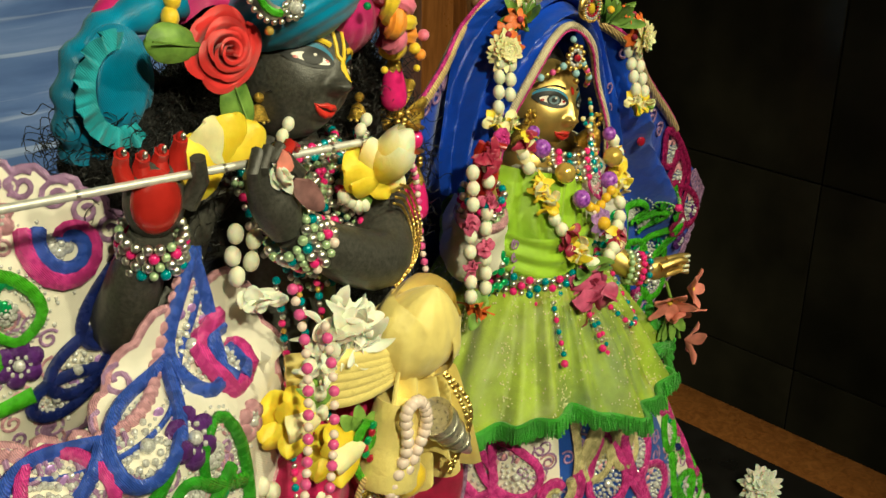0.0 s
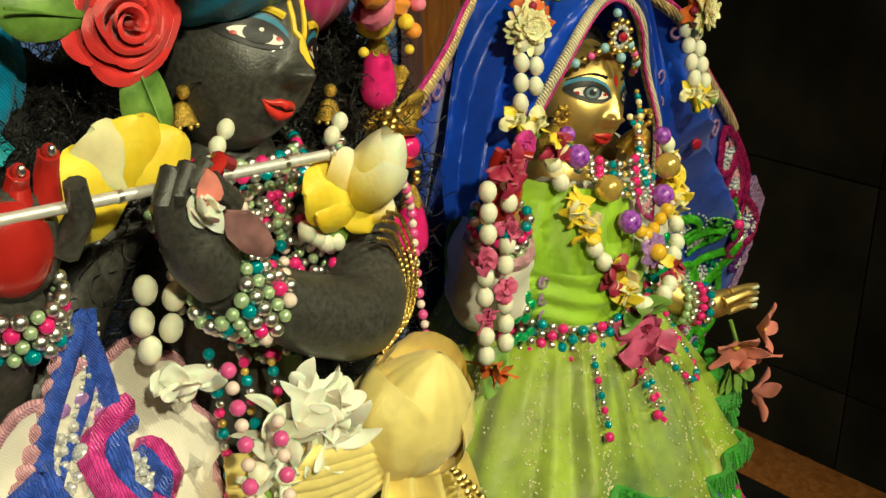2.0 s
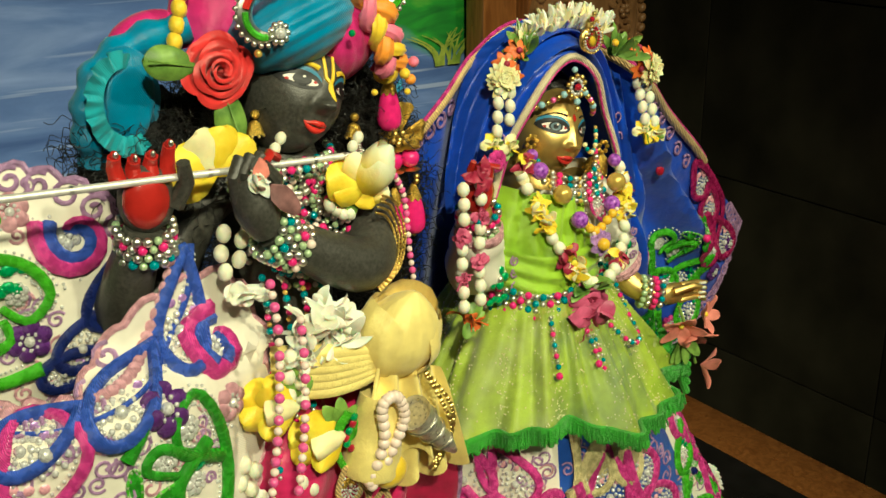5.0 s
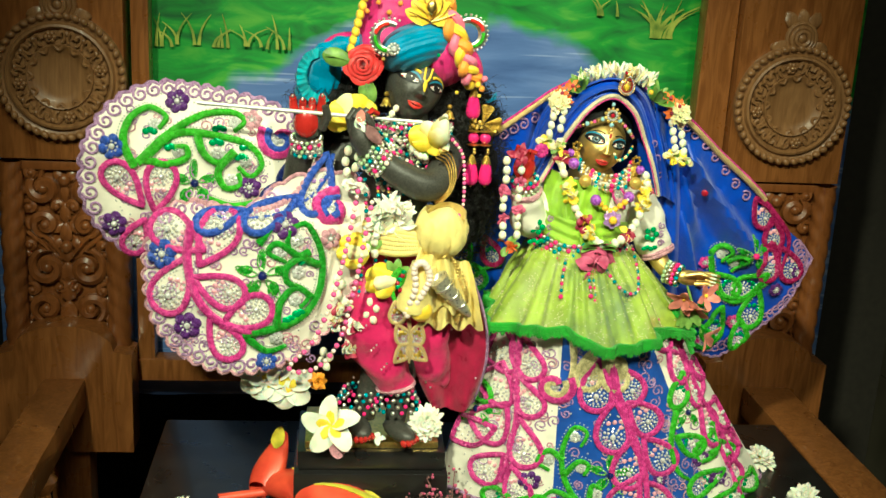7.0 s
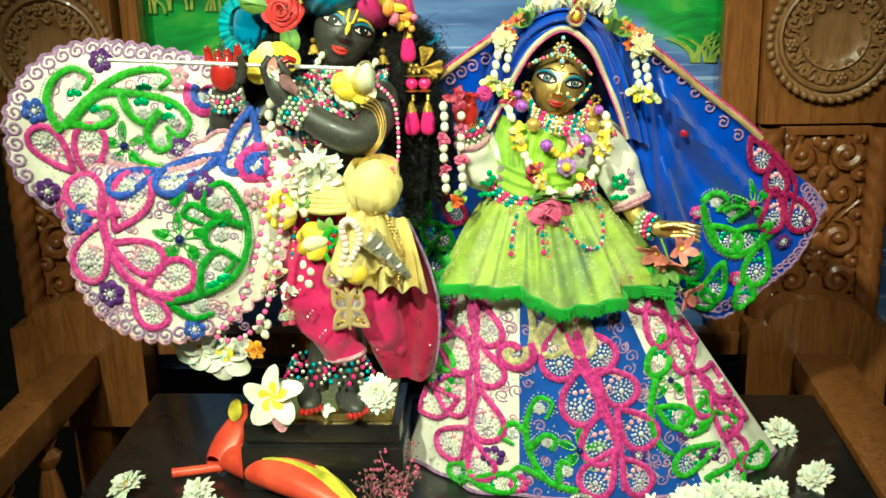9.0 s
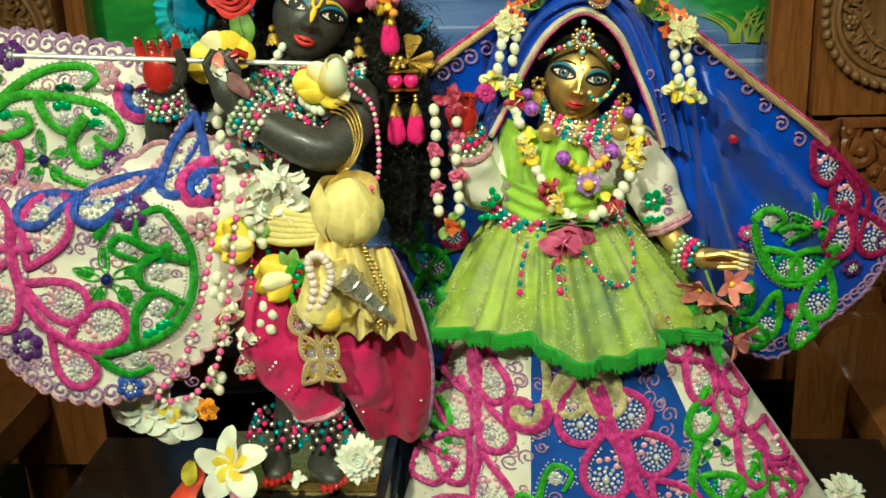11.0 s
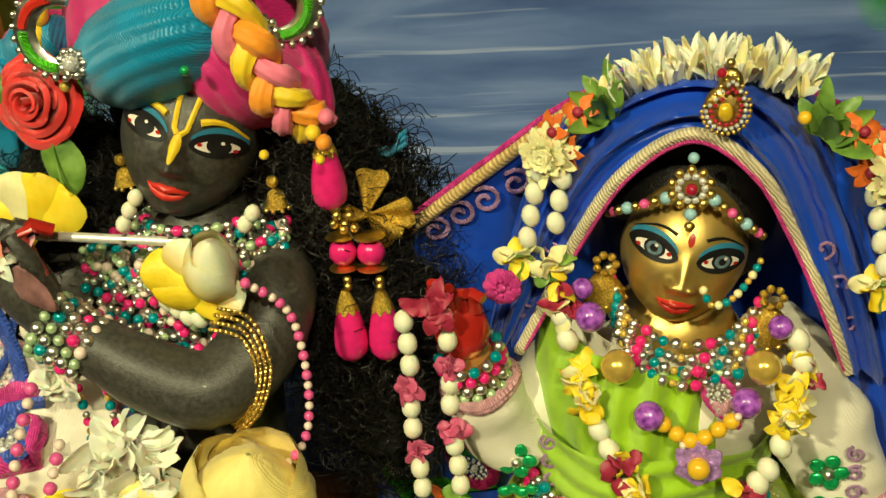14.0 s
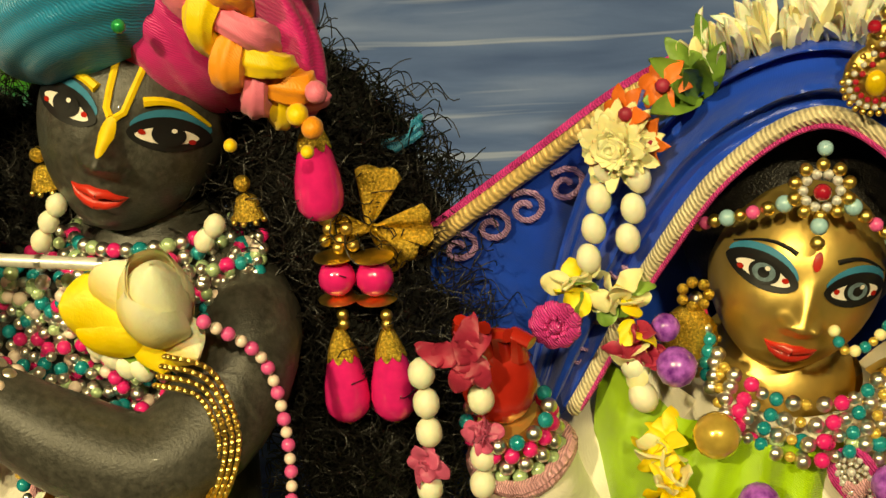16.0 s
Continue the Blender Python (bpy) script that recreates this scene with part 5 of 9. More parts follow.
for x, z, r, c in ((0.098, 0.012, 0.014, "t_purple"), (0.125, -0.022, 0.014, "t_pink"), (0.275, 0.018, 0.012, "t_purple"), (0.36, 0.01, 0.013, "t_purple"), (0.335, 0.04, 0.012, "t_purple")):
    stitch(skirt, "button_flower", lambda s: button(s, skirt_place, x, z, r, 0), [c, "gem"])
s = Shape()
rr = random.Random(9)
for x, z in ((0.115, 0.19), (0.118, 0.175), (0.105, 0.16), (0.11, 0.105), (0.108, 0.09), (0.24, 0.19), (0.25, 0.175), (0.245, 0.16), (0.265, 0.14), (0.262, 0.125), (0.28, 0.09), (0.195, 0.07), (0.205, 0.062), (0.212, 0.05), (0.285, 0.02), (0.29, 0.0), (0.035, 0.105), (0.04, 0.09), (0.032, 0.02), (0.02, 0.005), (0.335, 0.02), (0.375, 0.0), (0.395, 0.005), (0.41, 0.0), (0.15, -0.03), (0.2, -0.03), (0.225, -0.03), (0.08, -0.01)):
    curl(s, skirt_place, x, z, 0.0085, rr.uniform(0, 6), rr.choice((-1, 1)), 0, 0.0011)
tagged(part("curl_stitching", s, "t_lilac", skirt), kind="stuff")
s = Shape()
for i in range(150):
    a, z = rr.uniform(-1.3, 1.3), rr.uniform(TABLE + 0.01, 0.22)
    s.ball(skirt_at(a, z, 0.001), 0.0014, 0, 5, 4)
tagged(part("loose_rhinestone", s, "gem", skirt), kind="stuff")

for part_of, place, box, n in ((skirt, skirt_place, (0.02, 0.42, -0.03, 0.2), 170), (U, pu, (-0.45, -0.26, 0.31, 0.5), 110), (D, pd, (-0.38, -0.2, 0.19, 0.37), 120)):
    s = Shape()
    rr = random.Random(n)
    for i in range(n):
        x, z = rr.uniform(box[0], box[1]), rr.uniform(box[2], box[3])
        if part_of is skirt and abs(x - skirt_ring(z)[0]) > 0.85 * skirt_ring(z)[2]:
            continue
        curl(s, place, x, z, rr.uniform(0.005, 0.009), rr.uniform(0, 6), rr.choice((-1, 1)), 0 if i % 3 else 1, 0.0011)
    tagged(part("fine_stitching", s, ["t_lilac", "t_rose"], part_of), kind="stuff")

# scattered stones and curls on the cape
for low, w, (cx, cz) in ((False, U, UP[0]), (True, D, LOW[0])):
    s = Shape()
    place = cape_place(low)
    rr = random.Random(17 + low)
    for i in range(160):
        a, r = rr.uniform(0, TAU), 0.115 * rr.uniform(0.2, 1) ** 0.5
        s.ball(place(cx + r * math.cos(a), cz + r * math.sin(a), 0.0006), rr.uniform(0.0008, 0.0016), 0, 5, 4)
    tagged(part("loose_rhinestone", s, "gem", w), kind="stuff")

# ---------- flowers and beads ----------


def rose(s, at, face, R, mi, rings=5, deep=0.5, wave=0.03):
    """A rose looking along face: rings of petals rolled round each other, their rims turned out."""
    q = Vector(face).to_track_quat("Z", "Y").to_matrix()
    at = Vector(at)
    rd = random.Random(int(R * 1e5) + rings)
    for k in range(rings + 1):
        f = k / rings
        r0, n = R * (0.09 + 0.83 * f), (2, 2, 3, 3, 4, 5, 5)[k]
        low, top = -R * (0.1 + 0.35 * f), R * deep * (0.95 - 0.85 * f ** 1.4)
        for i in range(n):
            a0, span, grow = TAU * i / n + 1.1 * k + rd.uniform(-0.15, 0.15), TAU / n * 1.4, rd.uniform(0.94, 1.06)

            def fn(u, v, h=0.0):
                a = a0 + span * (v - 0.5)
                w = u * (1 - 0.22 * abs(2 * v - 1) ** 3)
                r = grow * r0 * (0.30 + 0.70 * w ** 0.6) + R * 0.14 * f * w ** 5 + R * 0.15 * (v - 0.5) + h
                r *= 1 + wave * math.sin(9 * v + 3 * i + k) * w
                z = low + (top - low) * math.sin(w * 1.75) - R * 0.10 * f * max(0, w - 0.8) / 0.2
                return at + q @ Vector((r * math.cos(a), r * math.sin(a), z))
            s.grid(fn, 10, 16, mi).grid(lambda u, v: fn(u, v, -0.0007), 10, 16, mi)


def crumple(s, at, R, n, mis, seed, face=(0, -1, 0.2), spread=1.0, wide=(0.5, 0.9)):
    """A tuft of small creased petals."""
    rd = random.Random(seed)
    at, face = Vector(at), Vector(face).normalized()
    for i in range(n):
        d = (face * rd.uniform(0.1, 0.9) + Vector((rd.gauss(0, 1), rd.gauss(0, 0.6), rd.gauss(0, 1))) * 0.8 * spread).normalized()
        f = (face + Vector((rd.gauss(0, 1), rd.gauss(0, 1), rd.gauss(0, 1))) * 0.6).normalized()
        p = at + Vector((rd.uniform(-0.3, 0.3), rd.uniform(-0.15, 0.15), rd.uniform(-0.3, 0.3))) * R
        s.petal(p, d, f, R * rd.uniform(0.65, 1.1), R * rd.uniform(*wide), mis[i % len(mis)], rd.uniform(-0.2, 0.8), rd.uniform(-0.4, 0.7), 0.0006, 10, 14, rd.uniform(0.7, 1.0), 0.35, rd.uniform(0.04, 0.12))


def mum(s, at, R, mi, core, seed, face=(0, 0, 1), n=3, first=16, wide=0.46, heart=0.16):
    """A many-petalled bloom."""
    rd = random.Random(seed)
    q = Vector(face).to_track_quat("Z", "Y").to_matrix()
    at = Vector(at)
    for k in range(n):
        m = first - 2 * k
        for i in range(m):
            a = TAU * (i + 0.5 * k) / m + rd.uniform(-0.12, 0.12)
            up = 0.15 + 0.42 * k + rd.uniform(-0.1, 0.15)
            d = q @ Vector((math.cos(a), math.sin(a), up))
            s.petal(at + q @ Vector((0, 0, 0.1 * R * k)), d, q @ Vector((0, 0, 1)), R * (1.0 - 0.2 * k) * rd.uniform(0.85, 1.1), R * wide, mi, rd.uniform(-0.05, 0.3), 0.4, 0.0007, 5, 7, 0.95)
    s.ball(at + q @ Vector((0, 0, 0.22 * R)), (R * heart, R * heart, R * 0.16), core, 8, 5, q)


def plumeria(s, at, face, R, turn=0.0):
    """Five broad white petals with yellow throats. Materials 0 white, 1 yellow."""
    q = Vector(face).to_track_quat("Z", "Y").to_matrix()
    at = Vector(at)
    for i in range(5):
        a = TAU * i / 5 + turn
        d = q @ Vector((math.cos(a), math.sin(a), 0.35))
        s.petal(at, d, q @ Vector((-math.sin(a) * 0.5, math.cos(a) * 0.5, 1)), R, R * 0.62, 0, 0.25, 0.18, 0.001, 7, 10, 0.8)
        s.petal(at + q @ Vector((0, 0, 0.0016)), d, q @ Vector((-math.sin(a) * 0.5, math.cos(a) * 0.5, 1)), R * 0.5, R * 0.34, 1, 0.2, 0.18, 0.001, 5, 8, 0.9)


def blossom(s, at, face, R, mi, n=5, up=0.3, turn=0.0, wide=0.6, curl=0.25):
    q = Vector(face).to_track_quat("Z", "Y").to_matrix()
    for i in range(n):
        a = TAU * i / n + turn
        s.petal(Vector(at), q @ Vector((math.cos(a), math.sin(a), up)), q @ Vector((0, 0, 1)), R, R * wide, mi, curl, 0.25, 0.0008, 9, 10, 0.8, ruffle=0.10)


BALL = {}


def bead_mesh(r, m, long=1.0):
    key = (round(r, 5), m, long)
    if key not in BALL:
        BALL[key] = Shape().ball((0, 0, 0), (r, r, r * long), 0, 10, 7).mesh("bead", m)
    return BALL[key]


def bead(parent, at, r, m, long=1.0, along=None, name="bead"):
    o = part(name, bead_mesh(r, m, long), None, parent)
    o.location = at
    if along is not None:
        o.rotation_euler = Vector(along).to_track_quat("Z", "Y").to_euler()
    return o


def string(parent, pts, r, kinds, gap=1.0, jitter=0.0, name="bead"):
    """Beads along a line, kinds in turn: (material, size factor)."""
    P = spline(pts, 200)
    i, run, last, k = 0, 0.0, P[0], 0
    need = 0
    for p in P:
        run += (p - last).length
        last = p
        if run >= need:
            m, f = kinds[k % len(kinds)]
            j = Vector([random.uniform(-jitter, jitter) for _ in range(3)])
            bead(parent, p + j, r * f, m, name=name)
            nf = kinds[(k + 1) % len(kinds)][1]
            need = run + r * (f + nf) * gap
            k += 1


def thread(parent, pts, r=0.0006, m="gold"):
    part("thread", Shape().tube(spline(pts, 30), r, 0, 5), m, parent)


# ---------- plinth ----------
pl = thing("black_plinth", "stepped black lacquered plinth with a brass top plate", "plinth", (-0.12, 0.03, TABLE))
part("foot_block", Shape().box((-0.226, -0.034, TABLE + 0.0005), (-0.018, 0.11, 0.022), 0, 0.003), "black", pl)
part("upper_block", Shape().box((-0.222, -0.028, 0.026), (-0.022, 0.105, 0.052), 0, 0.003), "black", pl)
part("waist", Shape().box((-0.219, -0.024, 0.02), (-0.025, 0.10, 0.028), 0, 0.001), "black", pl)
part("top_plate", Shape().box((-0.212, -0.018, 0.052), (-0.032, 0.095, 0.0625), 0, 0.002), "gold", pl, "brass top plate")
part("stud", Shape().ball((-0.125, -0.034, -0.01), (0.004, 0.0035, 0.006)), "silver", pl)

# ---------- wig ----------
wig = thing("curly_wig", "long black curly wig hanging over both shoulders", "wig", (-0.09, 0.1, 0.35))
LOBES = (((-0.180, 0.092, 0.488), (0.058, 0.036, 0.062)), ((-0.190, 0.090, 0.435), (0.050, 0.032, 0.060)), ((-0.085, 0.105, 0.53), (0.07, 0.04, 0.06)), ((-0.018, 0.098, 0.50), (0.040, 0.036, 0.055)), ((0.0, 0.098, 0.44), (0.047, 0.036, 0.09)), ((-0.005, 0.10, 0.365), (0.045, 0.03, 0.07)))
s = Shape()
for c, r in LOBES:
    s.grid(lambda u, v: (lambda d: Vector(c) + Vector((d.x * r[0], d.y * r[1], d.z * r[2])) * (0.86 + noise.noise(d * 5) * 0.16))(Vector((math.sin(math.pi * u) * math.cos(TAU * v), math.sin(math.pi * u) * math.sin(TAU * v), math.cos(math.pi * u)))), 24, 36, 0, wv=True)
part("hair_mass", s, "hairmass", wig)
s = Shape()
rd = random.Random(3)
for i in range(4200):
    c, r = LOBES[rd.choice((0, 0, 1, 2, 3, 3, 4, 4, 4, 5))]
    while True:
        d = Vector((rd.gauss(0, 1), rd.gauss(0, 1), rd.gauss(0, 1))).normalized()
        if d.y < 0.35:
            break
    p = Vector(c) + Vector((d.x * r[0], d.y * r[1], d.z * r[2])) * rd.uniform(0.84, 1.04)
    w, tw = rd.uniform(0.0025, 0.006), rd.uniform(2.0, 5.0)
    go = Vector((d.x * 0.4 + rd.uniform(-0.5, 0.5), d.y * 0.5, -0.6 + rd.uniform(-0.6, 0.6))).normalized() * rd.uniform(0.014, 0.034)
    a0, hand = rd.uniform(0, TAU), rd.choice((-1, 1))
    e1 = go.orthogonal().normalized()
    e2 = go.normalized().cross(e1)
    s.tube([p + go * t + (e1 * math.cos(a0 + hand * tw * TAU * t * 0.5) + e2 * math.sin(a0 + hand * tw * TAU * t * 0.5)) * w for t in [q / 16 for q in range(17)]], 0.00028, 0, 4)
tagged(part("loose_curl", s, "hair", wig), kind="stuff")

# ---------- turban ----------
tur = thing("wrapped_turban", "tall teal and magenta net turban with a plaited band", "turban", (-0.07, 0.065, 0.57))


def wrap(c, r, rot, folds, amp, skew, z0=-0.9, z1=1.0):
    m = Matrix.Translation(c) @ Euler([radians(a) for a in rot]).to_matrix().to_4x4()

    def fn(u, v):
        z = z0 + (z1 - z0) * u
        q = math.sqrt(max(0.0, 1 - z * z))
        a = TAU * v
        f = 1 + amp * abs(math.sin(folds * (z * 1.6 + skew * math.sin(a)))) - amp * 0.5
        return m @ Vector((r[0] * q * math.cos(a) * f, r[1] * q * math.sin(a) * f, r[2] * z * f))
    return Shape().grid(fn, 40, 64, 0, wv=True)


part("magenta_wrap", wrap((-0.050, 0.079, 0.577), (0.047, 0.051, 0.044), (0, 62, 10), 9, 0.035, 0.5), "magenta", tur, "magenta net wrap")
part("teal_wrap", wrap((-0.0815, 0.060, 0.581), (0.049, 0.054, 0.0315), (-12, -20, 0), 7, 0.030, 0.5, -0.9, 1.0), "teal", tur, "ribbed teal net wrap")
# tall crown piece behind
s = Shape()


def crown(u, v):
    a = TAU * v
    w = 0.055 * (1 - 0.45 * u) + 0.004 * math.sin(3 * a)
    return Vector((-0.105 + 0.004 * u + w * math.cos(a), 0.085 + 0.028 * math.sin(a) * (1 - 0.4 * u), 0.575 + 0.115 * u + 0.006 * math.sin(5 * a)))


s.grid(crown, 14, 40, 0, wv=True)
s.ball((-0.101, 0.085, 0.689), (0.032, 0.018, 0.01), 0, 20, 8)
part("tall_crown", s, "magenta", tur, "tall magenta crown of the turban")
for i in range(11):
    t = i / 10
    bead(tur, (-0.164 + 0.026 * t, 0.068, 0.576 + 0.11 * t), 0.0058, "yellow_cloth", 1.25, name="yellow_bobble")
for i in range(6):
    bead(tur, (-0.145 + 0.014 * i, 0.062 - 0.004 * math.sin(i), 0.625 + 0.012 * (i % 2)), 0.0035, "orange_cloth", name="orange_bobble")
# plait
P = spline([(-0.050, 0.034, 0.638), (-0.037, 0.028, 0.612), (-0.027, 0.025, 0.588), (-0.018, 0.027, 0.566), (-0.010, 0.034, 0.550), (-0.005, 0.046, 0.541)], 60)
for k, m in enumerate(("yellow_cloth", "rose_cloth", "orange_cloth")):
    pts = []
    for i, p in enumerate(P):
        d = (P[min(i + 1, 59)] - P[max(i - 1, 0)]).normalized()
        side = d.cross(Vector((0, -1, 0.2))).normalized()
        out = side.cross(d)
        a = i / 60 * TAU * 2.4 + TAU * k / 3
        pts.append(p + side * 0.0088 * math.sin(a) + out * 0.0042 * math.sin(2 * a))
    part("plait_strand", Shape().tube(pts, lambda t: (0.0074 - 0.0018 * t) * (0.86 + 0.16 * math.cos(TAU * 4.8 * t)), 0, 28, ridge=0.09, flat=(Vector((0, 1, 0)), 0.72)), m, tur, m.replace("_cloth", "") + " cloth strand of the plait")
part("rolled_end", Shape().tube(spline([(-0.022, 0.050, 0.585), (-0.008, 0.047, 0.566), (-0.004, 0.048, 0.548), (-0.012, 0.050, 0.537)], 24), lambda t: 0.013 - 0.005 * t, 0, 32, ridge=0.08), "magenta", tur)
for i in range(6):
    x, z, m = ((-0.001, 0.541, "yellow_cloth"), (0.004, 0.536, "orange_cloth"), (0.007, 0.549, "rose_cloth"), (-0.028, 0.53, "yellow_cloth"), (0.001, 0.527, "yellow_cloth"), (-0.055, 0.578, "emerald"))[i]
    bead(tur, (x, 0.03 if i < 5 else 0.014, z), 0.0042 if i < 3 else 0.0026, m, name="pin_head")
# gold lotus in front
s = Shape()
for i in range(7):
    a = -1.2 + 0.4 * i
    s.petal((-0.066, 0.03, 0.618), (math.sin(a), -0.15, math.cos(a)), (0, -1, 0), 0.036, 0.017, 0, 0.15, 0.3, 0.0012)
part("lotus_ornament", s, "yellow_cloth", tur, "yellow lotus ornament edged in gold")
s = Shape()
for i in range(7):
    a = -1.2 + 0.4 * i
    s.tube([Vector((-0.066, 0.027, 0.618)) + Vector((math.sin(a) * 0.032 * t + 0.006 * math.cos(a) * math.sin(math.pi * t), -0.006 * t, math.cos(a) * 0.032 * t)) for t in [q / 8 for q in range(9)]], 0.0009, 0, 5)
s.ball((-0.066, 0.022, 0.636), (0.006, 0.003, 0.009), 0, 10, 6)
part("lotus_edging", s, "gold", tur)
# crescents with beaded rims
for cx, cy, cz, e in ((-0.119, 0.022, 0.596, -1), (-0.014, 0.045, 0.603, 1)):
    o = thing("crescent_ornament", "silver crescent with pearl rim, red and green enamel", "ornament", (cx, cy, cz), "turban crescents")

    def arc(r, t):
        a = radians(90 - e * 30 + e * (230 * t))
        a = radians(120 - 240 * t) if e > 0 else radians(60 + 240 * t)
        q = r * (1 - 0.25 * t)
        return Vector((cx + q * math.cos(a), cy - 0.006, cz + q * math.sin(a)))
    part("band", Shape().tube([arc(0.019, i / 24) for i in range(25)], lambda t: 0.0052 * math.sin(math.pi * (0.1 + 0.85 * t)) + 0.001, 0, 8, flat=(Vector((0, 1, 0)), 0.4)), "silver", o)
    part("green_enamel", Shape().tube([arc(0.019, 0.45 + 0.4 * i / 10) + Vector((0, -0.002, 0)) for i in range(11)], 0.0026, 0, 6), "t_green", o)
    part("red_enamel", Shape().tube([arc(0.019, 0.12 + 0.3 * i / 10) + Vector((0, -0.002, 0)) for i in range(11)], 0.0026, 0, 6), "lip", o)
    for i in range(17):
        bead(o, arc(0.026, i / 16), 0.0019, "silver", name="rim_pearl")
    c = arc(0.019, 1.0)
    for i in range(9):
        a = TAU * i / 9
        bead(o, c + Vector((0.0062 * math.cos(a), -0.003, 0.0062 * math.sin(a))), 0.0023, "silver", name="cluster_pearl")
    bead(o, c + Vector((0, -0.0045, 0)), 0.0042, "gem", name="stone")
# tail of teal and magenta cloth behind the rose
tail = thing("turban_tail", "fluffy teal net tail with a magenta cloth end", "cloth tail", (-0.22, 0.1, 0.53))
s = Shape()
pts = spline([(-0.15, 0.08, 0.585), (-0.185, 0.09, 0.575), (-0.212, 0.09, 0.555), (-0.22, 0.09, 0.525), (-0.214, 0.095, 0.5)], 30)
s.tube(pts, lambda t: 0.010 + 0.008 * t + 0.002 * math.sin(40 * t), 0, 14)
part("teal_roll", s, "teal", tail)
for k in range(5):
    s = Shape()

    def frill(u, v, h=0.0):
        a = 0.6 + 3.6 * u + 0.25 * k
        base = Vector((-0.205 + 0.012 * math.cos(a), 0.080 - 0.004 * k + h, 0.540 + 0.020 * math.sin(a)))
        wav = math.sin(46 * u + 2.1 * k) + 0.5 * math.sin(91 * u + k)
        out = Vector((math.cos(a), 0, math.sin(a))) * (0.004 + 0.0021 * k) * (0.3 + v) + Vector((0, -0.0032 * wav * v, 0)) + Vector((-math.sin(a), 0, math.cos(a))) * 0.0018 * math.cos(46 * u + k) * v
        return base + out
    s.grid(frill, 120, 6).grid(lambda u, v: frill(u, v, 0.0006), 120, 6)
    part("ruffle", s, "ruffle", tail, "pale turquoise ruffled net frill")
part("net_puff", Shape().grid(lambda u, v: Vector((-0.200 + 0.022 * math.sin(math.pi * u) * math.cos(TAU * v) * (1 + 0.12 * math.sin(9 * TAU * v + 6 * u)), 0.080 + 0.014 * math.sin(math.pi * u) * math.sin(TAU * v), 0.542 + 0.034 * math.cos(math.pi * u))), 20, 72, 0, wv=True), "teal", tail)
part("magenta_end", Shape().ball((-0.176, 0.10, 0.580), (0.027, 0.014, 0.014), 0, 20, 12, Matrix.Rotation(-0.3, 3, "Y")), "magenta", tail)
s = Shape()
for i in range(9):
    s.tube([(0.012, 0.094, 0.512), (0.020 + 0.001 * i, 0.092, 0.513 + 0.0008 * (i - 4)), (0.029 + 0.0015 * (i % 3), 0.090, 0.520 + 0.0012 * (i - 4))], 0.0011, 0, 5)
part("teal_wisp", s, "teal", tail)

# ---------- red rose ----------
o = thing("satin_rose", "red satin rose with green cloth leaves pinned to the turban", "rose", (-0.149, 0.035, 0.56))
s = Shape()
rose(s, (-0.149, 0.034, 0.560), (-0.05, -1, 0.12), 0.0235, 0, 4, 0.62, 0.05)
part("petals", s, "satinred", o)
for d in ((-1, -0.2, 0.25), (0.2, -0.25, -1)):
    s = Shape()
    b = Vector((-0.149, 0.038, 0.56)) + Vector(d).normalized() * 0.016
    s.petal(b, d, (0, -1, 0.1), 0.038, 0.021, 0, 0.15, -0.3, 0.0009, 12, 16, 0.85, ruffle=0.05)
    s.tube([b + Vector(d).normalized() * 0.036 * t + Vector((0, -0.001, 0)) for t in (0, 0.5, 1)], 0.0007, 0, 5)
    part("cloth_leaf", s, "leaf", o)
bead(o, (-0.124, 0.022, 0.570), 0.003, "goldpearl", name="pin_head")

# ---------- drop tassel ----------
o = thing("pearl_tassel", "tassel of hot pink teardrop pearls with gilt caps and discs", "tassel", (0.005, 0.04, 0.42))
DROP = [(0.0030, 0.021), (0.0048, 0.016), (0.0072, 0.008), (0.0090, 0.000), (0.0097, -0.007), (0.0092, -0.012), (0.0065, -0.016), (0.003, -0.0178), (0.0, -0.018)]


def teardrop(x, y, z, k=1.0):
    t = part("teardrop", Shape().lathe([(r * k, h * k) for r, h in DROP], 0, Matrix.Translation((x, y, z)), 20), "hotbead", o)
    part("cap", Shape().grid(lambda u, v: Vector((x, y, z)) + Vector((math.cos(TAU * v), math.sin(TAU * v), 0)) * (0.0018 + 0.0048 * u + 0.0005 * math.cos(8 * TAU * v) * u) + Vector((0, 0, 0.0245 - 0.0105 * u - 0.0028 * u * u * abs(math.cos(4 * TAU * v)))), 8, 48, 0, wv=True), "goldglit", t, "gilt filigree cap with a toothed rim")
    bead(t, (x, y, z - 0.0185 * k), 0.0018, "gold", name="end_bead")


teardrop(-0.003, 0.036, 0.514)
teardrop(-0.0010, 0.034, 0.4255)
teardrop(0.0185, 0.036, 0.4255)
for x in (-0.002, 0.0135):
    bead(o, (x + 0.002, 0.036, 0.4715), 0.0078, "hotbead", name="round_pearl")
for z in (0.4805, 0.4625):
    for x in (0.0, 0.0155):
        part("disc", Shape().ball((x, 0.036, z), (0.0085, 0.0085, 0.0013), 0, 20, 6), "gold", o, "gilt disc")
for x, z in ((0.0, 0.4935), (0.004, 0.4885), (0.007, 0.4935), (0.003, 0.4855), (0.009, 0.4865), (-0.002, 0.4885), (0.0015, 0.4565), (0.0195, 0.4565), (0.0015, 0.4525), (0.0195, 0.4525), (0.0, 0.4975)):
    bead(o, (x, 0.033, z), 0.0026, "gold", name="gilt_bead")
s = Shape()
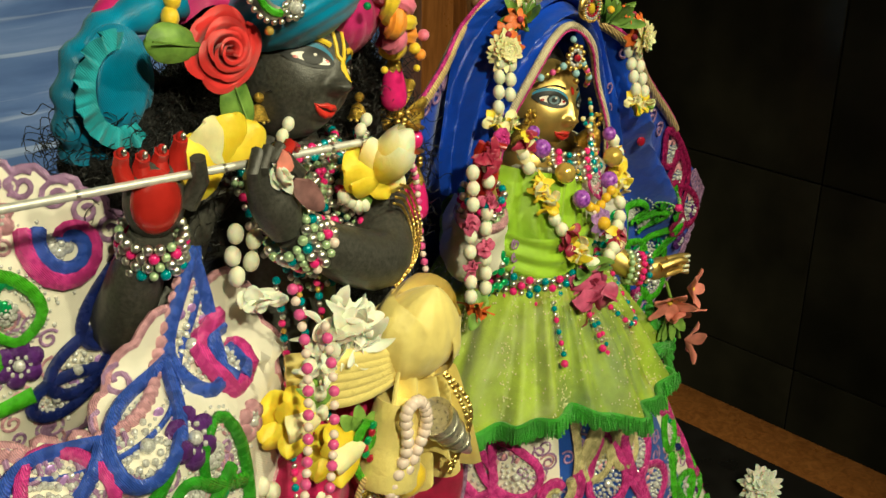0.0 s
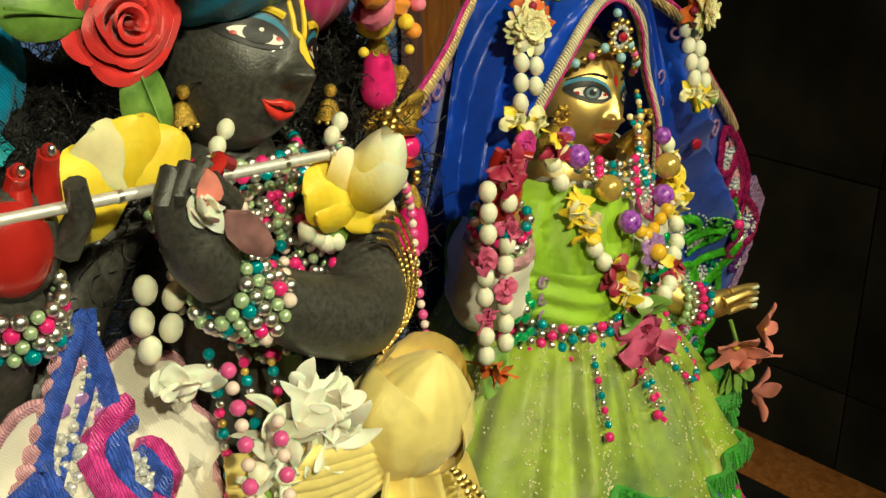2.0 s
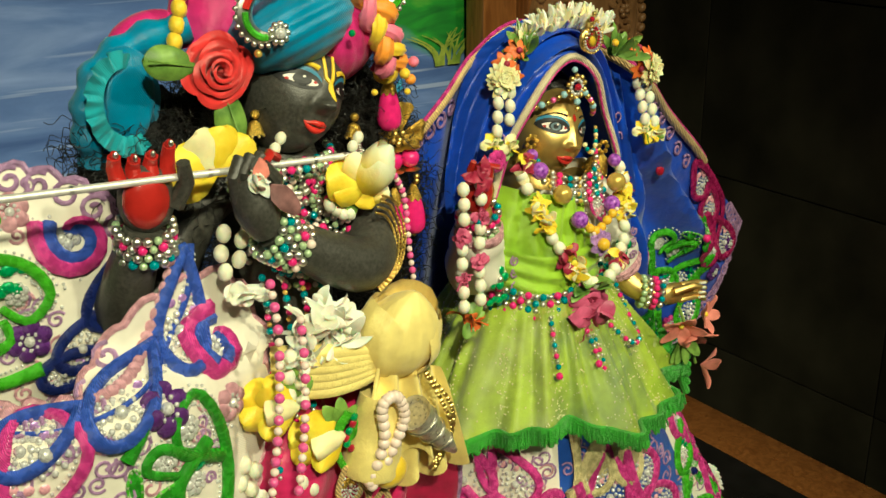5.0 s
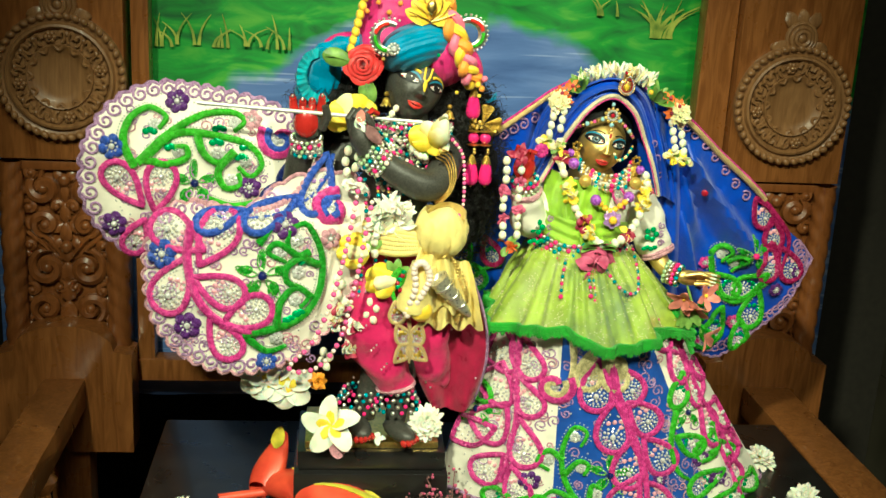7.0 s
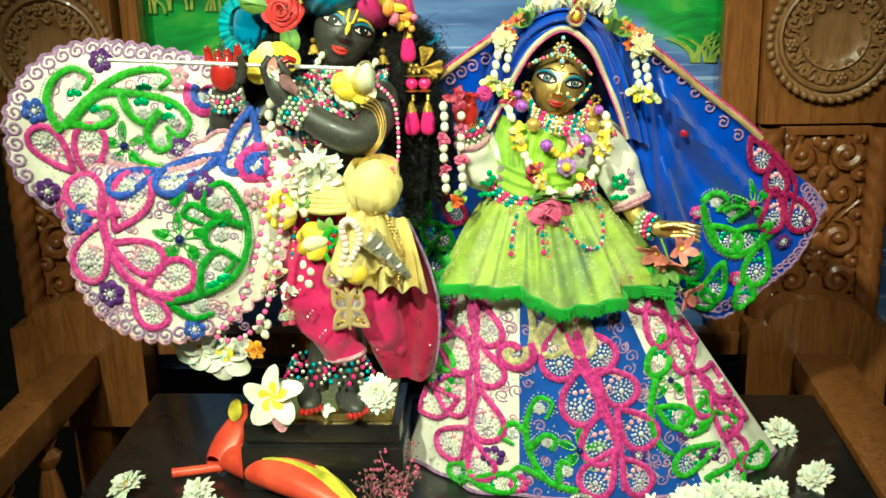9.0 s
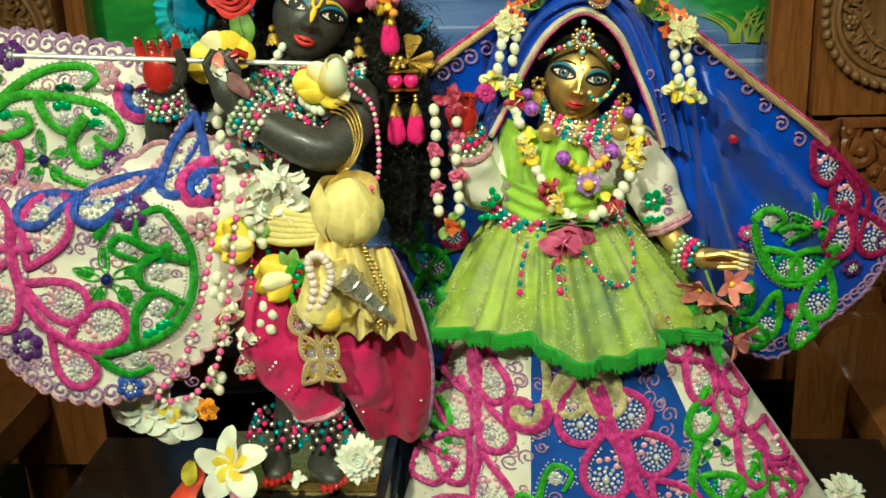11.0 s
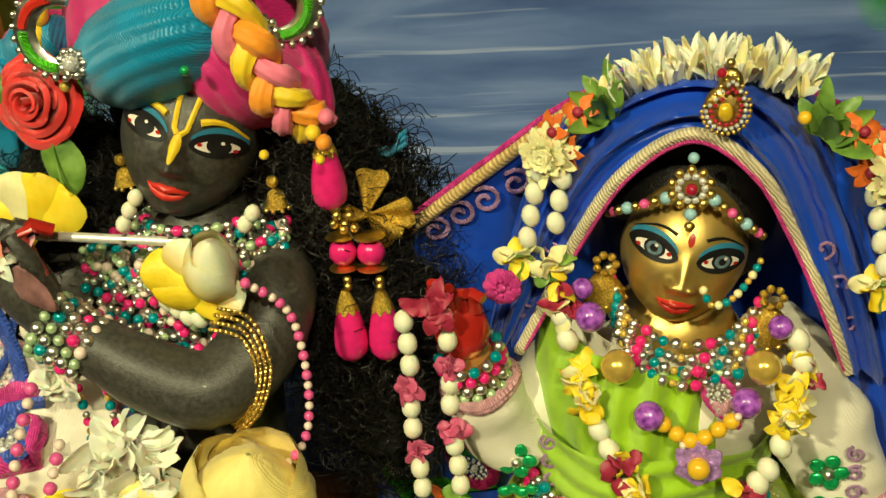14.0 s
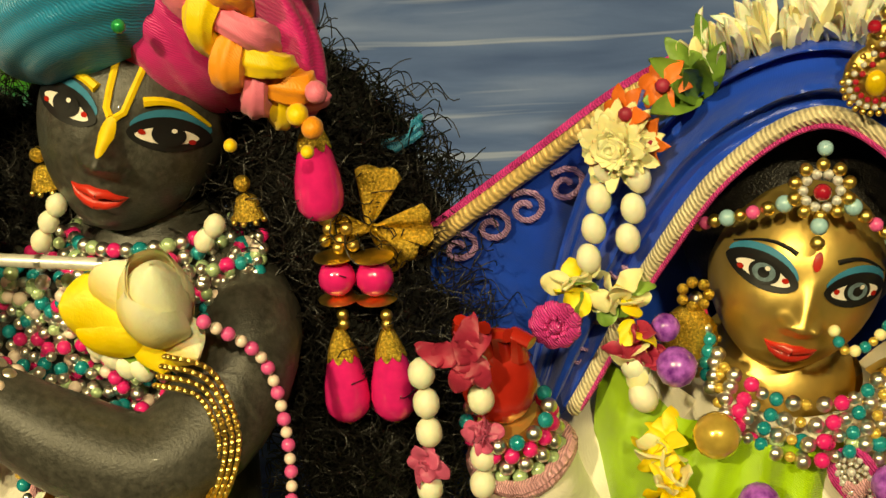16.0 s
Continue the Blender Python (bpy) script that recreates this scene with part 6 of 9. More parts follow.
for dx, dz, l in ((0.25, 1.0, 0.027), (1.0, 0.02, 0.026), (0.75, -0.9, 0.022), (-1.0, 0.0, 0.020)):
    # heart-shaped leaves of the flower
    d, w = Vector((dx, 0.05, dz)).normalized(), Vector((-dz, 0, dx)).normalized()
    s.grid(lambda u, v: Vector((0.013, 0.046, 0.489)) + d * l * u * (1 - 0.16 * abs(2 * v - 1) ** 3 - 0.08 * (1 - abs(2 * v - 1)) ** 2) + w * (0.0185 * (v - 0.5) * u ** 0.9) + Vector((0, 0.0015 * math.sin(6 * v), 0)), 8, 16)
tf = part("glitter_flower", s, "goldglit", o, "gold glitter flower")
md = tf.modifiers.new("thickness", "SOLIDIFY")
md.thickness = 0.0012

# ---------- flute ----------
o = thing("silver_flute", "thin silver flute held across the chest", "flute", (-0.2, -0.02, 0.505))
A, B = Vector((-0.352, -0.028, 0.514)), Vector((-0.069, -0.022, 0.4985))
part("tube", Shape().tube([A.lerp(B, t / 12) for t in range(13)], 0.0025, 0, 14), "flutesilver", o)
for t in (0.02, 0.3, 0.62, 0.75, 0.9, 0.985):
    part("ring", Shape().tube([A.lerp(B, t), A.lerp(B, t + 0.008)], 0.0029, 0, 14), "silver", o)
part("mouth_tip", Shape().tube([B, B + (B - A).normalized() * 0.004], 0.0021, 0, 12), "silver", o)

# ---------- necklaces ----------
o = thing("bead_necklaces", "layers of teal, pink, silver and pale green bead necklaces", "necklace", (-0.1, 0.01, 0.45))
NECK = (("silver", 0.8), ("greenbead", 0.8), ("silver", 0.85), ("hotbead", 1.0), ("silver", 0.7), ("tealbead", 1.0), ("silver", 0.8), ("palebead", 0.9))
for k in range(8):
    sag = 0.014 + 0.0085 * k
    x0, x1 = -0.118 - 0.004 * k, -0.036 + 0.001 * k
    pts = [(x0, 0.040 - 0.002 * k, 0.499 - 0.002 * k), (x0 + 0.016, 0.016 - 0.002 * k, 0.489 - sag * 0.75), (-0.088 - 0.002 * k, 0.008 - 0.0015 * k, 0.484 - sag), (x1 - 0.016, 0.014, 0.489 - sag * 0.75), (x1, 0.04, 0.497)]
    string(o, pts, 0.0030 if k else 0.0034, NECK[k % 6:] + NECK[:k % 6], 0.95, 0.0014)
for k in range(8):
    x = -0.118 + 0.011 * k
    string(o, [(x, 0.004, 0.452 - 0.006 * math.sin(k)), (x, 0.0, 0.436), (x + 0.002, -0.002, 0.42)], 0.0032, NECK[k % 4:] + NECK[:k % 4], 1.0, 0.001)
for k, x in enumerate((-0.143, -0.127, -0.113)):
    string(o, [(x, -0.012, 0.43), (x + 0.003, -0.014, 0.39), (x + 0.001, -0.020, 0.33), (x - 0.004, -0.030, 0.27)], 0.0029, (("tealbead", 1), ("silver", 0.7), ("hotbead", 0.9), ("goldpearl", 0.7)), 1.0, 0.0006)

rd = random.Random(44)
for i in range(260):
    x, z = rd.uniform(-0.138, -0.040), rd.uniform(0.428, 0.492)
    bead(o, (x, 0.0145 + 3.5 * (x + 0.09) ** 2 - 0.12 * (z - 0.46), z), rd.uniform(0.0022, 0.0032), rd.choice(("tealbead", "silver", "hotbead", "silver", "greenbead", "silver", "palebead", "greenbead")))

for k in range(4):
    for i in range(20):
        a = math.pi * (1.02 + 0.96 * i / 19)
        bead(o, (-0.083 + (0.034 + 0.002 * k) * math.cos(a), 0.060 + (0.036 + 0.003 * k) * math.sin(a), 0.497 - 0.0055 * k), 0.0032, NECK[(i + 2 * k) % 6][0])

# ---------- bracelets ----------
for c, axis, R, rows, n, lab in (((-0.218, -0.012, 0.466), Vector((-0.05, -0.25, 0.9)), 0.0185, 4, 17, "bracelet of teal, pink and silver beads on the raised wrist"), ((-0.134, -0.0365, 0.4525), Vector((-0.75, 0.0, 0.5)), 0.0165, 5, 15, "wide bracelet of teal, green and pink beads")):
    o = thing("bead_bracelet", lab, "bracelet", c)
    q = axis.to_track_quat("Z", "Y").to_matrix()
    for k in range(rows):
        m = (("tealbead", "silver", "hotbead", "silver", "greenbead") if R > 0.017 else ("palebead", "hotbead", "silver", "tealbead", "greenbead"))[k]
        for i in range(n):
            a = TAU * (i + 0.5 * k) / n
            p = Vector(c) + q @ Vector((R * math.cos(a), R * math.sin(a), (k - rows / 2) * 0.0062))
            bead(o, p, 0.0034 if i % 3 else 0.0029, m if i % 2 else ("silver" if i % 3 else "greenbead"))
# gold chains looped round the upper arm
o = thing("arm_chains", "gold chain bands looped round the upper arm", "armlet", (-0.04, 0.0, 0.44))
for k in range(4):
    P = spline([(-0.048 - 0.002 * k, -0.010, 0.464 - 0.004 * k), (-0.0340 - 0.0024 * k, -0.004, 0.4545 - 0.0035 * k), (-0.0270 - 0.0028 * k, -0.006, 0.4300 - 0.001 * k), (-0.0340 - 0.0024 * k, -0.009, 0.4060), (-0.050 - 0.001 * k, -0.006, 0.388 + 0.002 * k)], 54)
    s = Shape()
    for i in range(53):
        s.ball(P[i], (0.0011, 0.0011, 0.0017), 0, 6, 4, (P[i + 1] - P[i]).to_track_quat("Z", "Y").to_matrix() @ Matrix.Rotation(0.6 * (-1) ** i, 3, "Y"))
    part("chain", s, "gold", o)
# ears
for x, y, z in ((-0.117, 0.050, 0.512), (-0.034, 0.052, 0.498)):
    o = thing("gold_earring", "domed gold filigree earring with a bead rim", "earring", (x, y, z), "earrings")
    part("dome", Shape().lathe([(0.001, 0.006), (0.004, 0.004), (0.006, -0.002), (0.0066, -0.004)], 0, Matrix.Translation((x, y, z)), 14), "goldglit", o)
    for i in range(8):
        bead(o, (x + 0.0064 * math.cos(TAU * i / 8), y + 0.0064 * math.sin(TAU * i / 8), z - 0.005), 0.0013, "gold")
    bead(o, (x, y - 0.002, z + 0.0105), 0.0034, "goldglit", name="stud")

# ---------- plumeria bud on the chest and shoulder bloom ----------
o = thing("frangipani_bud", "pale yellow half-open frangipani bud tucked at the chest", "flower", (-0.07, -0.03, 0.46))
AX = Vector((0.28, -0.50, 0.82)).normalized()
E1 = AX.cross(Vector((0, -1, 0))).normalized()
E2 = AX.cross(E1)
BUD = Vector((-0.056, -0.036, 0.463))
for k, (a0, span, R, L, flare) in enumerate(((0.2, 6.29, 0.0122, 0.044, 0.0), (2.2, 3.8, 0.0134, 0.041, 0.001), (4.4, 3.2, 0.0142, 0.034, 0.003))):
    def wrapped(u, v, h=0.0):
        a = a0 + span * (v - 0.5)
        edge = 1 - 0.22 * abs(2 * v - 1) ** 2.2 * (k > 0)
        r = R * (0.10 * (1 - u) + 0.90 * math.sin(math.pi * (0.08 + (0.92 if k == 0 else 0.72) * u)) ** 0.75) + flare * u ** 3 * v + h
        r *= 1 + 0.03 * math.sin(5 * a + 6 * u)
        return BUD + AX * (L * u * edge) + E1 * (r * math.cos(a)) + E2 * (r * math.sin(a))
    s = Shape().grid(wrapped, 20, 30).grid(lambda u, v: wrapped(u, v, 0.0008), 20, 30)
    part("petal", s, "frangi", o)
for dx, dz, l, w, c in ((-1.0, 0.30, 0.036, 0.024, -0.4), (-0.9, -0.05, 0.030, 0.020, -0.5), (0.1, -0.9, 0.020, 0.018, -0.3), (0.7, -0.45, 0.022, 0.016, -0.4), (-0.5, 0.75, 0.030, 0.018, -0.3)):
    s = Shape().petal(BUD + Vector((0, -0.006, 0.006)), (dx, -0.25, dz), (0, -1, 0.2), l, w, 0, 0.15, c, 0.0010, 10, 16, 0.9, 0.6, 0.05)
    part("petal", s, "ypetal" if dz < 0.5 and dx < 0.5 else "frangi", o)
for i in range(4):
    s = Shape().petal(BUD + Vector((-0.012, 0.0, -0.002)), (math.cos(3.4 + 0.5 * i), -0.3, math.sin(3.6 + 0.5 * i)), (0, -1, 0), 0.017, 0.009, 0, 0.2)
    part("calyx", s, "leaf", o)
for x, z in ((-0.078, 0.452), (-0.073, 0.448), (-0.083, 0.456), (-0.067, 0.447)):
    bead(o, (x, -0.036, z), 0.0045, "bud", 1.3, (0.5, 0, -1), "small_bud")
o = thing("yellow_bloom", "yellow frangipani bloom behind the flute", "flower", (-0.164, 0.0, 0.505))
s = Shape()
for a in range(5):
    s.petal((-0.16, 0.0, 0.497), (math.cos(0.7 + 0.62 * a), -0.3, math.sin(0.7 + 0.62 * a)), (0, -1, 0.2), 0.036, 0.026, 1 if a == 2 else 0, 0.2, -0.4, 0.001, 7, 10, 0.85)
part("petals", s, ["ypetal", "cream"], o)
for x, z in ((-0.11, 0.505), (-0.105, 0.512), (-0.115, 0.497), (-0.046, 0.497), (-0.041, 0.503)):
    bead(o, (x, 0.010, z), 0.0042, "bud", 1.2, (0.4, 0, 1), "small_bud")
# small dried bird-like bloom at the fingers
o = thing("pink_shell_bloom", "pink and white blossom with a dark striped sepal", "flower", (-0.145, -0.05, 0.5))
s = Shape()
crumple(s, (-0.149, -0.044, 0.500), 0.017, 9, (0, 0, 1), 12, (-0.2, -0.6, 0.8), 0.7)
part("bloom", s, ["petal", "rosy"], o)
part("sepal", Shape().petal((-0.144, -0.05, 0.498), (0.7, -0.2, -0.8), (0, -1, 0), 0.03, 0.013, 0, 0.1, 0.4, 0.002), "dry", o)
part("tip", Shape().petal((-0.152, -0.05, 0.503), (0.1, -0.3, 1), (0, -1, 0.2), 0.016, 0.010, 0, 0.2, 0.5), "coral", o)

# ---------- garland of buds, petals and blooms ----------
o = thing("flower_garland", "garland of jasmine buds, yellow and wine-red petals", "garland", (-0.17, -0.05, 0.2))
for x, z, k in ((-0.165, 0.462, 0), (-0.152, 0.455, 1), (-0.168, 0.448, 1), (-0.155, 0.441, 0), (-0.166, 0.434, 0), (-0.135, 0.372, 0), (-0.126, 0.365, 1), (-0.138, 0.358, 1), (-0.129, 0.351, 0), (-0.138, 0.343, 1), (-0.128, 0.336, 0), (-0.176, 0.30, 0), (-0.168, 0.293, 1), (-0.180, 0.286, 0), (-0.172, 0.279, 1), (-0.132, 0.27, 0), (-0.124, 0.262, 1), (-0.136, 0.254, 0), (-0.127, 0.246, 1), (-0.19, 0.20, 0), (-0.182, 0.193, 1), (-0.193, 0.187, 0), (-0.186, 0.18, 1), (-0.15, 0.23, 1), (-0.142, 0.222, 0)):
    bead(o, (x, -0.052 if z < 0.41 else -0.022, z), 0.0054, "bud", 1.25, (random.uniform(-0.4, 0.4), 0, 1), "jasmine_bud")
for x, z, n in ((-0.167, 0.262, 9), (-0.150, 0.238, 9), (-0.156, 0.205, 8), (-0.175, 0.24, 8)):
    s = Shape()
    crumple(s, (x, -0.052, z), 0.013, 22, (0, 1, 0, 2), int(x * -1e4), (0, -1, 0.1), 1.1)
    part("petal_tuft", s, ["petal", "wine", "cream"], o)
for x, z, t in ((-0.156, 0.338, 0.1), (-0.120, 0.304, -0.2)):
    s = Shape()
    for i, (a, l, w) in enumerate(((2.9, 0.040, 0.024), (3.3, 0.042, 0.022), (2.5, 0.034, 0.022), (3.7, 0.034, 0.02), (3.1, 0.030, 0.018))):
        s.petal((x + 0.020, -0.050 - 0.003 * i, z), (math.cos(a - t), -0.12 - 0.05 * i, math.sin(a - t)), (0, -1, 0.25), l, w, (0, 0, 0, 0, 1)[i], 0.1, -0.75, 0.0009, 9, 14, 0.85, 0.4, 0.06)
    part("folded_petal", s, ["ypetal", "cream"], o, "folded yellow frangipani petals")
    s = Shape()
    for a in (0.4, 1.4, 2.2):
        s.petal((x + 0.02, -0.052, z + 0.006), (math.cos(a), -0.2, math.sin(a)), (0, -1, 0), 0.02, 0.011, 0, 0.2)
    part("leaflet", s, "leaf", o)
for x, z, R in ((-0.09, 0.388, 0.02), (-0.122, 0.36, 0.02), (-0.118, 0.392, 0.03), (-0.10, 0.376, 0.028), (-0.128, 0.376, 0.024), (-0.104, 0.40, 0.022), (-0.112, 0.362, 0.022)):
    s = Shape()
    crumple(s, (x, -0.050, z), R * 0.85, 15, (0,), int(R * 1e5 - x * 1e4), (random.uniform(-0.4, 0.4), -1, random.uniform(-0.4, 0.3)), 1.2, (0.28, 0.5))
    part("white_bloom", s, "petal", o, "ragged white bloom")
s = Shape()
crumple(s, (-0.156, -0.026, 0.420), 0.019, 9, (0,), 71, (-0.2, -1, 0.1), 0.9, (0.4, 0.65))
part("white_bloom", s, "petal", o)
s = Shape()
mum(s, (-0.197, -0.064, 0.164), 0.013, 0, 0, 5, (0, -1, 0.2), 4)
part("marigold", s, "marigold", o)
s = Shape()
mum(s, (-0.24, -0.05, 0.213), 0.011, 0, 0, 6, (0, -1, 0.2), 4)
part("marigold", s, "marigold", o)
for x, z, t, m in ((-0.262, 0.204, 0.4, 1), (-0.255, 0.166, 1.2, 0), (-0.236, 0.158, 2.0, 0), (-0.268, 0.175, 0.0, 0)):
    s = Shape()
    for i in range(5):
        a = TAU * i / 5 + t
        s.petal((x, -0.058, z), (math.cos(a), -0.35, math.sin(a) - 0.35), (0, -1, 0.1), 0.040, 0.026, m, 0.3, 0.3, 0.001, 8, 12, 0.85, 0.3, 0.06)
        s.petal((x, -0.0596, z), (math.cos(a), -0.35, math.sin(a) - 0.25), (0, -1, 0.1), 0.016, 0.014, 1, 0.25, 0.4, 0.001, 6, 10, 0.85)
    part("frangipani_bloom", s, ["petal", "ypetal"], o, "hanging white frangipani bloom with a yellow throat")
# pink and pearl string
o = thing("long_bead_string", "long looped string of pink and pearl beads", "bead string", (-0.19, -0.06, 0.19))
PK = (("pinkbead", 1.0), ("palebead", 0.85))
string(o, [(-0.150, -0.030, 0.425), (-0.156, -0.05, 0.391), (-0.168, -0.064, 0.33), (-0.184, -0.071, 0.27), (-0.205, -0.072, 0.222), (-0.232, -0.070, 0.190), (-0.222, -0.070, 0.182), (-0.195, -0.068, 0.190), (-0.170, -0.066, 0.225), (-0.152, -0.064, 0.30), (-0.142, -0.058, 0.36), (-0.134, -0.04, 0.40)], 0.0036, PK, 1.0)
string(o, [(-0.034, -0.006, 0.475), (-0.018, 0.006, 0.452), (-0.014, 0.006, 0.41), (-0.017, -0.004, 0.382), (-0.032, -0.018, 0.372), (-0.05, -0.025, 0.38)], 0.0028, PK, 1.0)

# ---------- sash with cloth rose ----------
o = thing("chiffon_shawl", "pale yellow chiffon sash tied into a large cloth rose", "sash", (-0.07, -0.04, 0.28))
c = Vector((-0.043, -0.046, 0.366))


BAX = Vector((0.22, -0.28, 0.93)).normalized()
BE1 = BAX.cross(Vector((0, -1, 0))).normalized()
BE2 = BAX.cross(BE1)
# overlapping wraps of thin cloth, gathered at the foot and folded in at the top
for k, (a0, span, R, L, lean) in enumerate(((0.0, 6.28, 0.0330, 0.070, 0.0), (1.2, 3.0, 0.0352, 0.066, 0.002), (2.9, 2.7, 0.0362, 0.058, 0.004), (0.0, 2.4, 0.0366, 0.052, 0.003), (2.0, 1.8, 0.0374, 0.044, 0.005))):
    def shell(u, v, h=0.0):
        a = a0 + span * (v - 0.5)
        rim = 1 - 0.20 * abs(2 * v - 1) ** 2.5 * (k > 0)
        r = R * (0.20 * (1 - u) ** 2 + 0.90 * math.sin(math.pi * (0.06 + (0.94 if k == 0 else 0.70) * u)) ** 0.7) + lean * u ** 3 + h
        r *= 1 + 0.07 * math.sin(3 * a + 4 * u + k) * u + 0.028 * math.sin(13 * a + 3 * k + 4 * u) * (1 - 0.5 * u)
        return c - BAX * 0.034 + BAX * (L * u * rim) + BE1 * (r * math.cos(a)) + BE2 * (r * 0.85 * math.sin(a))
    part("cloth_fold", Shape().grid(shell, 26, 60).grid(lambda u, v: shell(u, v, -0.0010), 26, 60), "chiffon", o, "wrapped fold of thin chiffon")
s = Shape()
for k in range(6):
    s.tube(spline([(-0.142, -0.028, 0.338 + 0.006 * k), (-0.105, -0.046, 0.336 + 0.006 * k), (-0.07, -0.048, 0.34 + 0.004 * k), (-0.05, -0.04, 0.35)], 20), 0.0062, 0, 8)
part("waist_fold", s, "chiffon", o)


def drape(x0, x1, z0, z1, y, wav, flare):
    def fn(u, v, h=0.0):
        x = (x0 + (x1 - x0) * v)
        mid = (x0 + x1) / 2
        x = mid + (x - mid) * (0.45 + (1 - 0.45) * u ** 0.8 * flare)
        return Vector((x, y - 0.006 - 0.008 * math.sin(wav * TAU * v + 1) * (0.4 + u) + h, z0 + (z1 - z0) * u + 0.006 * math.sin(3 * v * TAU) * u))
    return Shape().grid(fn, 14, 40).grid(lambda u, v: fn(u, v, 0.0015), 14, 40)


part("tail", drape(-0.088, -0.018, 0.352, 0.262, -0.048, 2.5, 1.1), "chiffon", o, "hanging chiffon tail")
part("tail", drape(-0.062, 0.016, 0.325, 0.234, -0.036, 3, 1.1), "chiffon", o, "hanging chiffon tail")
s = Shape()
for i in range(26):
    t = i / 25
    p = spline([(-0.086, -0.066, 0.262), (-0.076, -0.072, 0.295), (-0.078, -0.074, 0.325), (-0.066, -0.074, 0.330), (-0.058, -0.072, 0.310), (-0.068, -0.07, 0.285), (-0.084, -0.066, 0.258)], 26)[i]
    s.ball(p, 0.0048, 0, 8, 6)
part("bobble_edge", s, "palebead", o, "peach bobble edging")
part("cone", Shape().lathe([(0.016, 0.03), (0.02, 0.0), (0.024, -0.03), (0.022, -0.034)], 0, Matrix.Translation((-0.07, -0.05, 0.293)) @ Matrix.Rotation(0.2, 4, "Y"), 20), "chiffon", o)
part("yellow_tuft", Shape().ball((-0.066, -0.062, 0.262), (0.015, 0.01, 0.014), 0, 14, 8), "yellow_cloth", o, "deep yellow gathered tuft")
# silver horn
o = thing("silver_horn", "embossed silver horn hung on gilt chains", "horn", (-0.03, -0.06, 0.28))
q = Matrix.Translation((-0.047, -0.072, 0.308)) @ Vector((0.62, 0.15, -0.72)).to_track_quat("Z", "Y").to_matrix().to_4x4()
part("body", Shape().lathe([(0.0105, 0.004), (0.0125, 0.0), (0.0145, -0.001), (0.0135, 0.004), (0.012, 0.015), (0.0095, 0.035), (0.007, 0.055), (0.003, 0.07), (0.0, 0.072)], 0, q, 24), "clearplastic", o)
for z, r in ((0.012, 0.0130), (0.03, 0.0108), (0.048, 0.0085)):
    part("ring", Shape().tube([q @ Vector((r * math.cos(TAU * i / 20), r * math.sin(TAU * i / 20), z)) for i in range(20)], 0.0012, 0, 6, closed=True), "silver", o)
for a in range(2):
    P = spline([(-0.03, -0.06, 0.335), (-0.018 + 0.006 * a, -0.07, 0.305), (-0.008, -0.066, 0.275), (-0.02, -0.06, 0.25 - 0.006 * a)], 28)
    s = Shape()
    for i, p in enumerate(P):
        s.ball(p, (0.0019, 0.0012, 0.0026), 0, 6, 4, Matrix.Rotation(0.8 * (-1) ** i, 3, "Y"))
    part("chain", s, "gold", o)

# ---------- trousers ----------
o = thing("silk_trousers", "hot pink draped silk trousers with small white studs", "trousers", (-0.09, 0.03, 0.12))


def leg(pts, radii, folds):
    P = spline(pts, 30)
    k = len(radii) - 1

    def fn(u, v):
        p = P[min(29, int(u * 29))]
        i = min(int(u * k), k - 1)
        r = radii[i] + (radii[i + 1] - radii[i]) * (u * k - i)
        a = TAU * v
        f = 1 + 0.10 * math.sin(folds * a + 9 * u) * math.sin(math.pi * u) + 0.05 * math.sin(23 * u + 3 * math.sin(a))
        return p + Vector((r * math.cos(a) * f, r * 0.9 * math.sin(a) * f, 0.004 * math.sin(3 * a + 5 * u)))
    return Shape().grid(fn, 29, 44, 0, wv=True)


part("trouser_leg", leg([(-0.118, 0.03, 0.33), (-0.128, 0.018, 0.255), (-0.126, 0.012, 0.205), (-0.106, 0.008, 0.16), (-0.092, 0.008, 0.132)], [0.03, 0.046, 0.044, 0.034, 0.024], 4), "silkpink", o)
part("trouser_leg", leg([(-0.08, 0.035, 0.33), (-0.07, 0.03, 0.255), (-0.06, 0.028, 0.20), (-0.045, 0.03, 0.15), (-0.035, 0.03, 0.125)], [0.03, 0.044, 0.042, 0.03, 0.012], 4), "silkpink", o)


def flap(u, v, h=0.0):
    w = 0.02 + 0.045 * math.sin(math.pi * min(1, 0.15 + 0.75 * u))
    x = -0.042 + 0.03 * u + (v - 0.5) * w * 1.7
    return Vector((x, 0.002 + 0.012 * math.sin(9 * v + 4 * u) + 0.02 * u + h, 0.31 - 0.21 * u + 0.012 * (1 - abs(2 * v - 1)) * -u))


part("side_flap", Shape().grid(flap, 22, 24).grid(lambda u, v: flap(u, v, 0.0015), 22, 24), "silkwine", o, "deep wine-pink silk flap with a lilac edge")
part("flap_edge", Shape().tube([flap(i / 20, 1.0) for i in range(21)], 0.0022, 0, 6), "t_lilac", o)
for i in range(24):
    u, v = (i * 0.37) % 1, (i * 0.618) % 1
    if i % 2:
        bead(o, flap(0.15 + 0.8 * u, 0.1 + 0.8 * v) + Vector((0, -0.002, 0)), 0.0016, "silver", name="stud")
    else:
        bead(o, (-0.150 + 0.06 * v, -0.030 - 0.006 * math.sin(v * 3), 0.16 + 0.10 * u), 0.0016, "silver", name="stud")
s = Shape()
s.tube([(-0.092 + 0.024 * math.cos(TAU * i / 24), 0.008 + 0.022 * math.sin(TAU * i / 24), 0.134 + 0.004 * math.cos(TAU * i / 24)) for i in range(24)], 0.004, 0, 6, closed=True)
part("ankle_cuff", s, "t_rose", o)
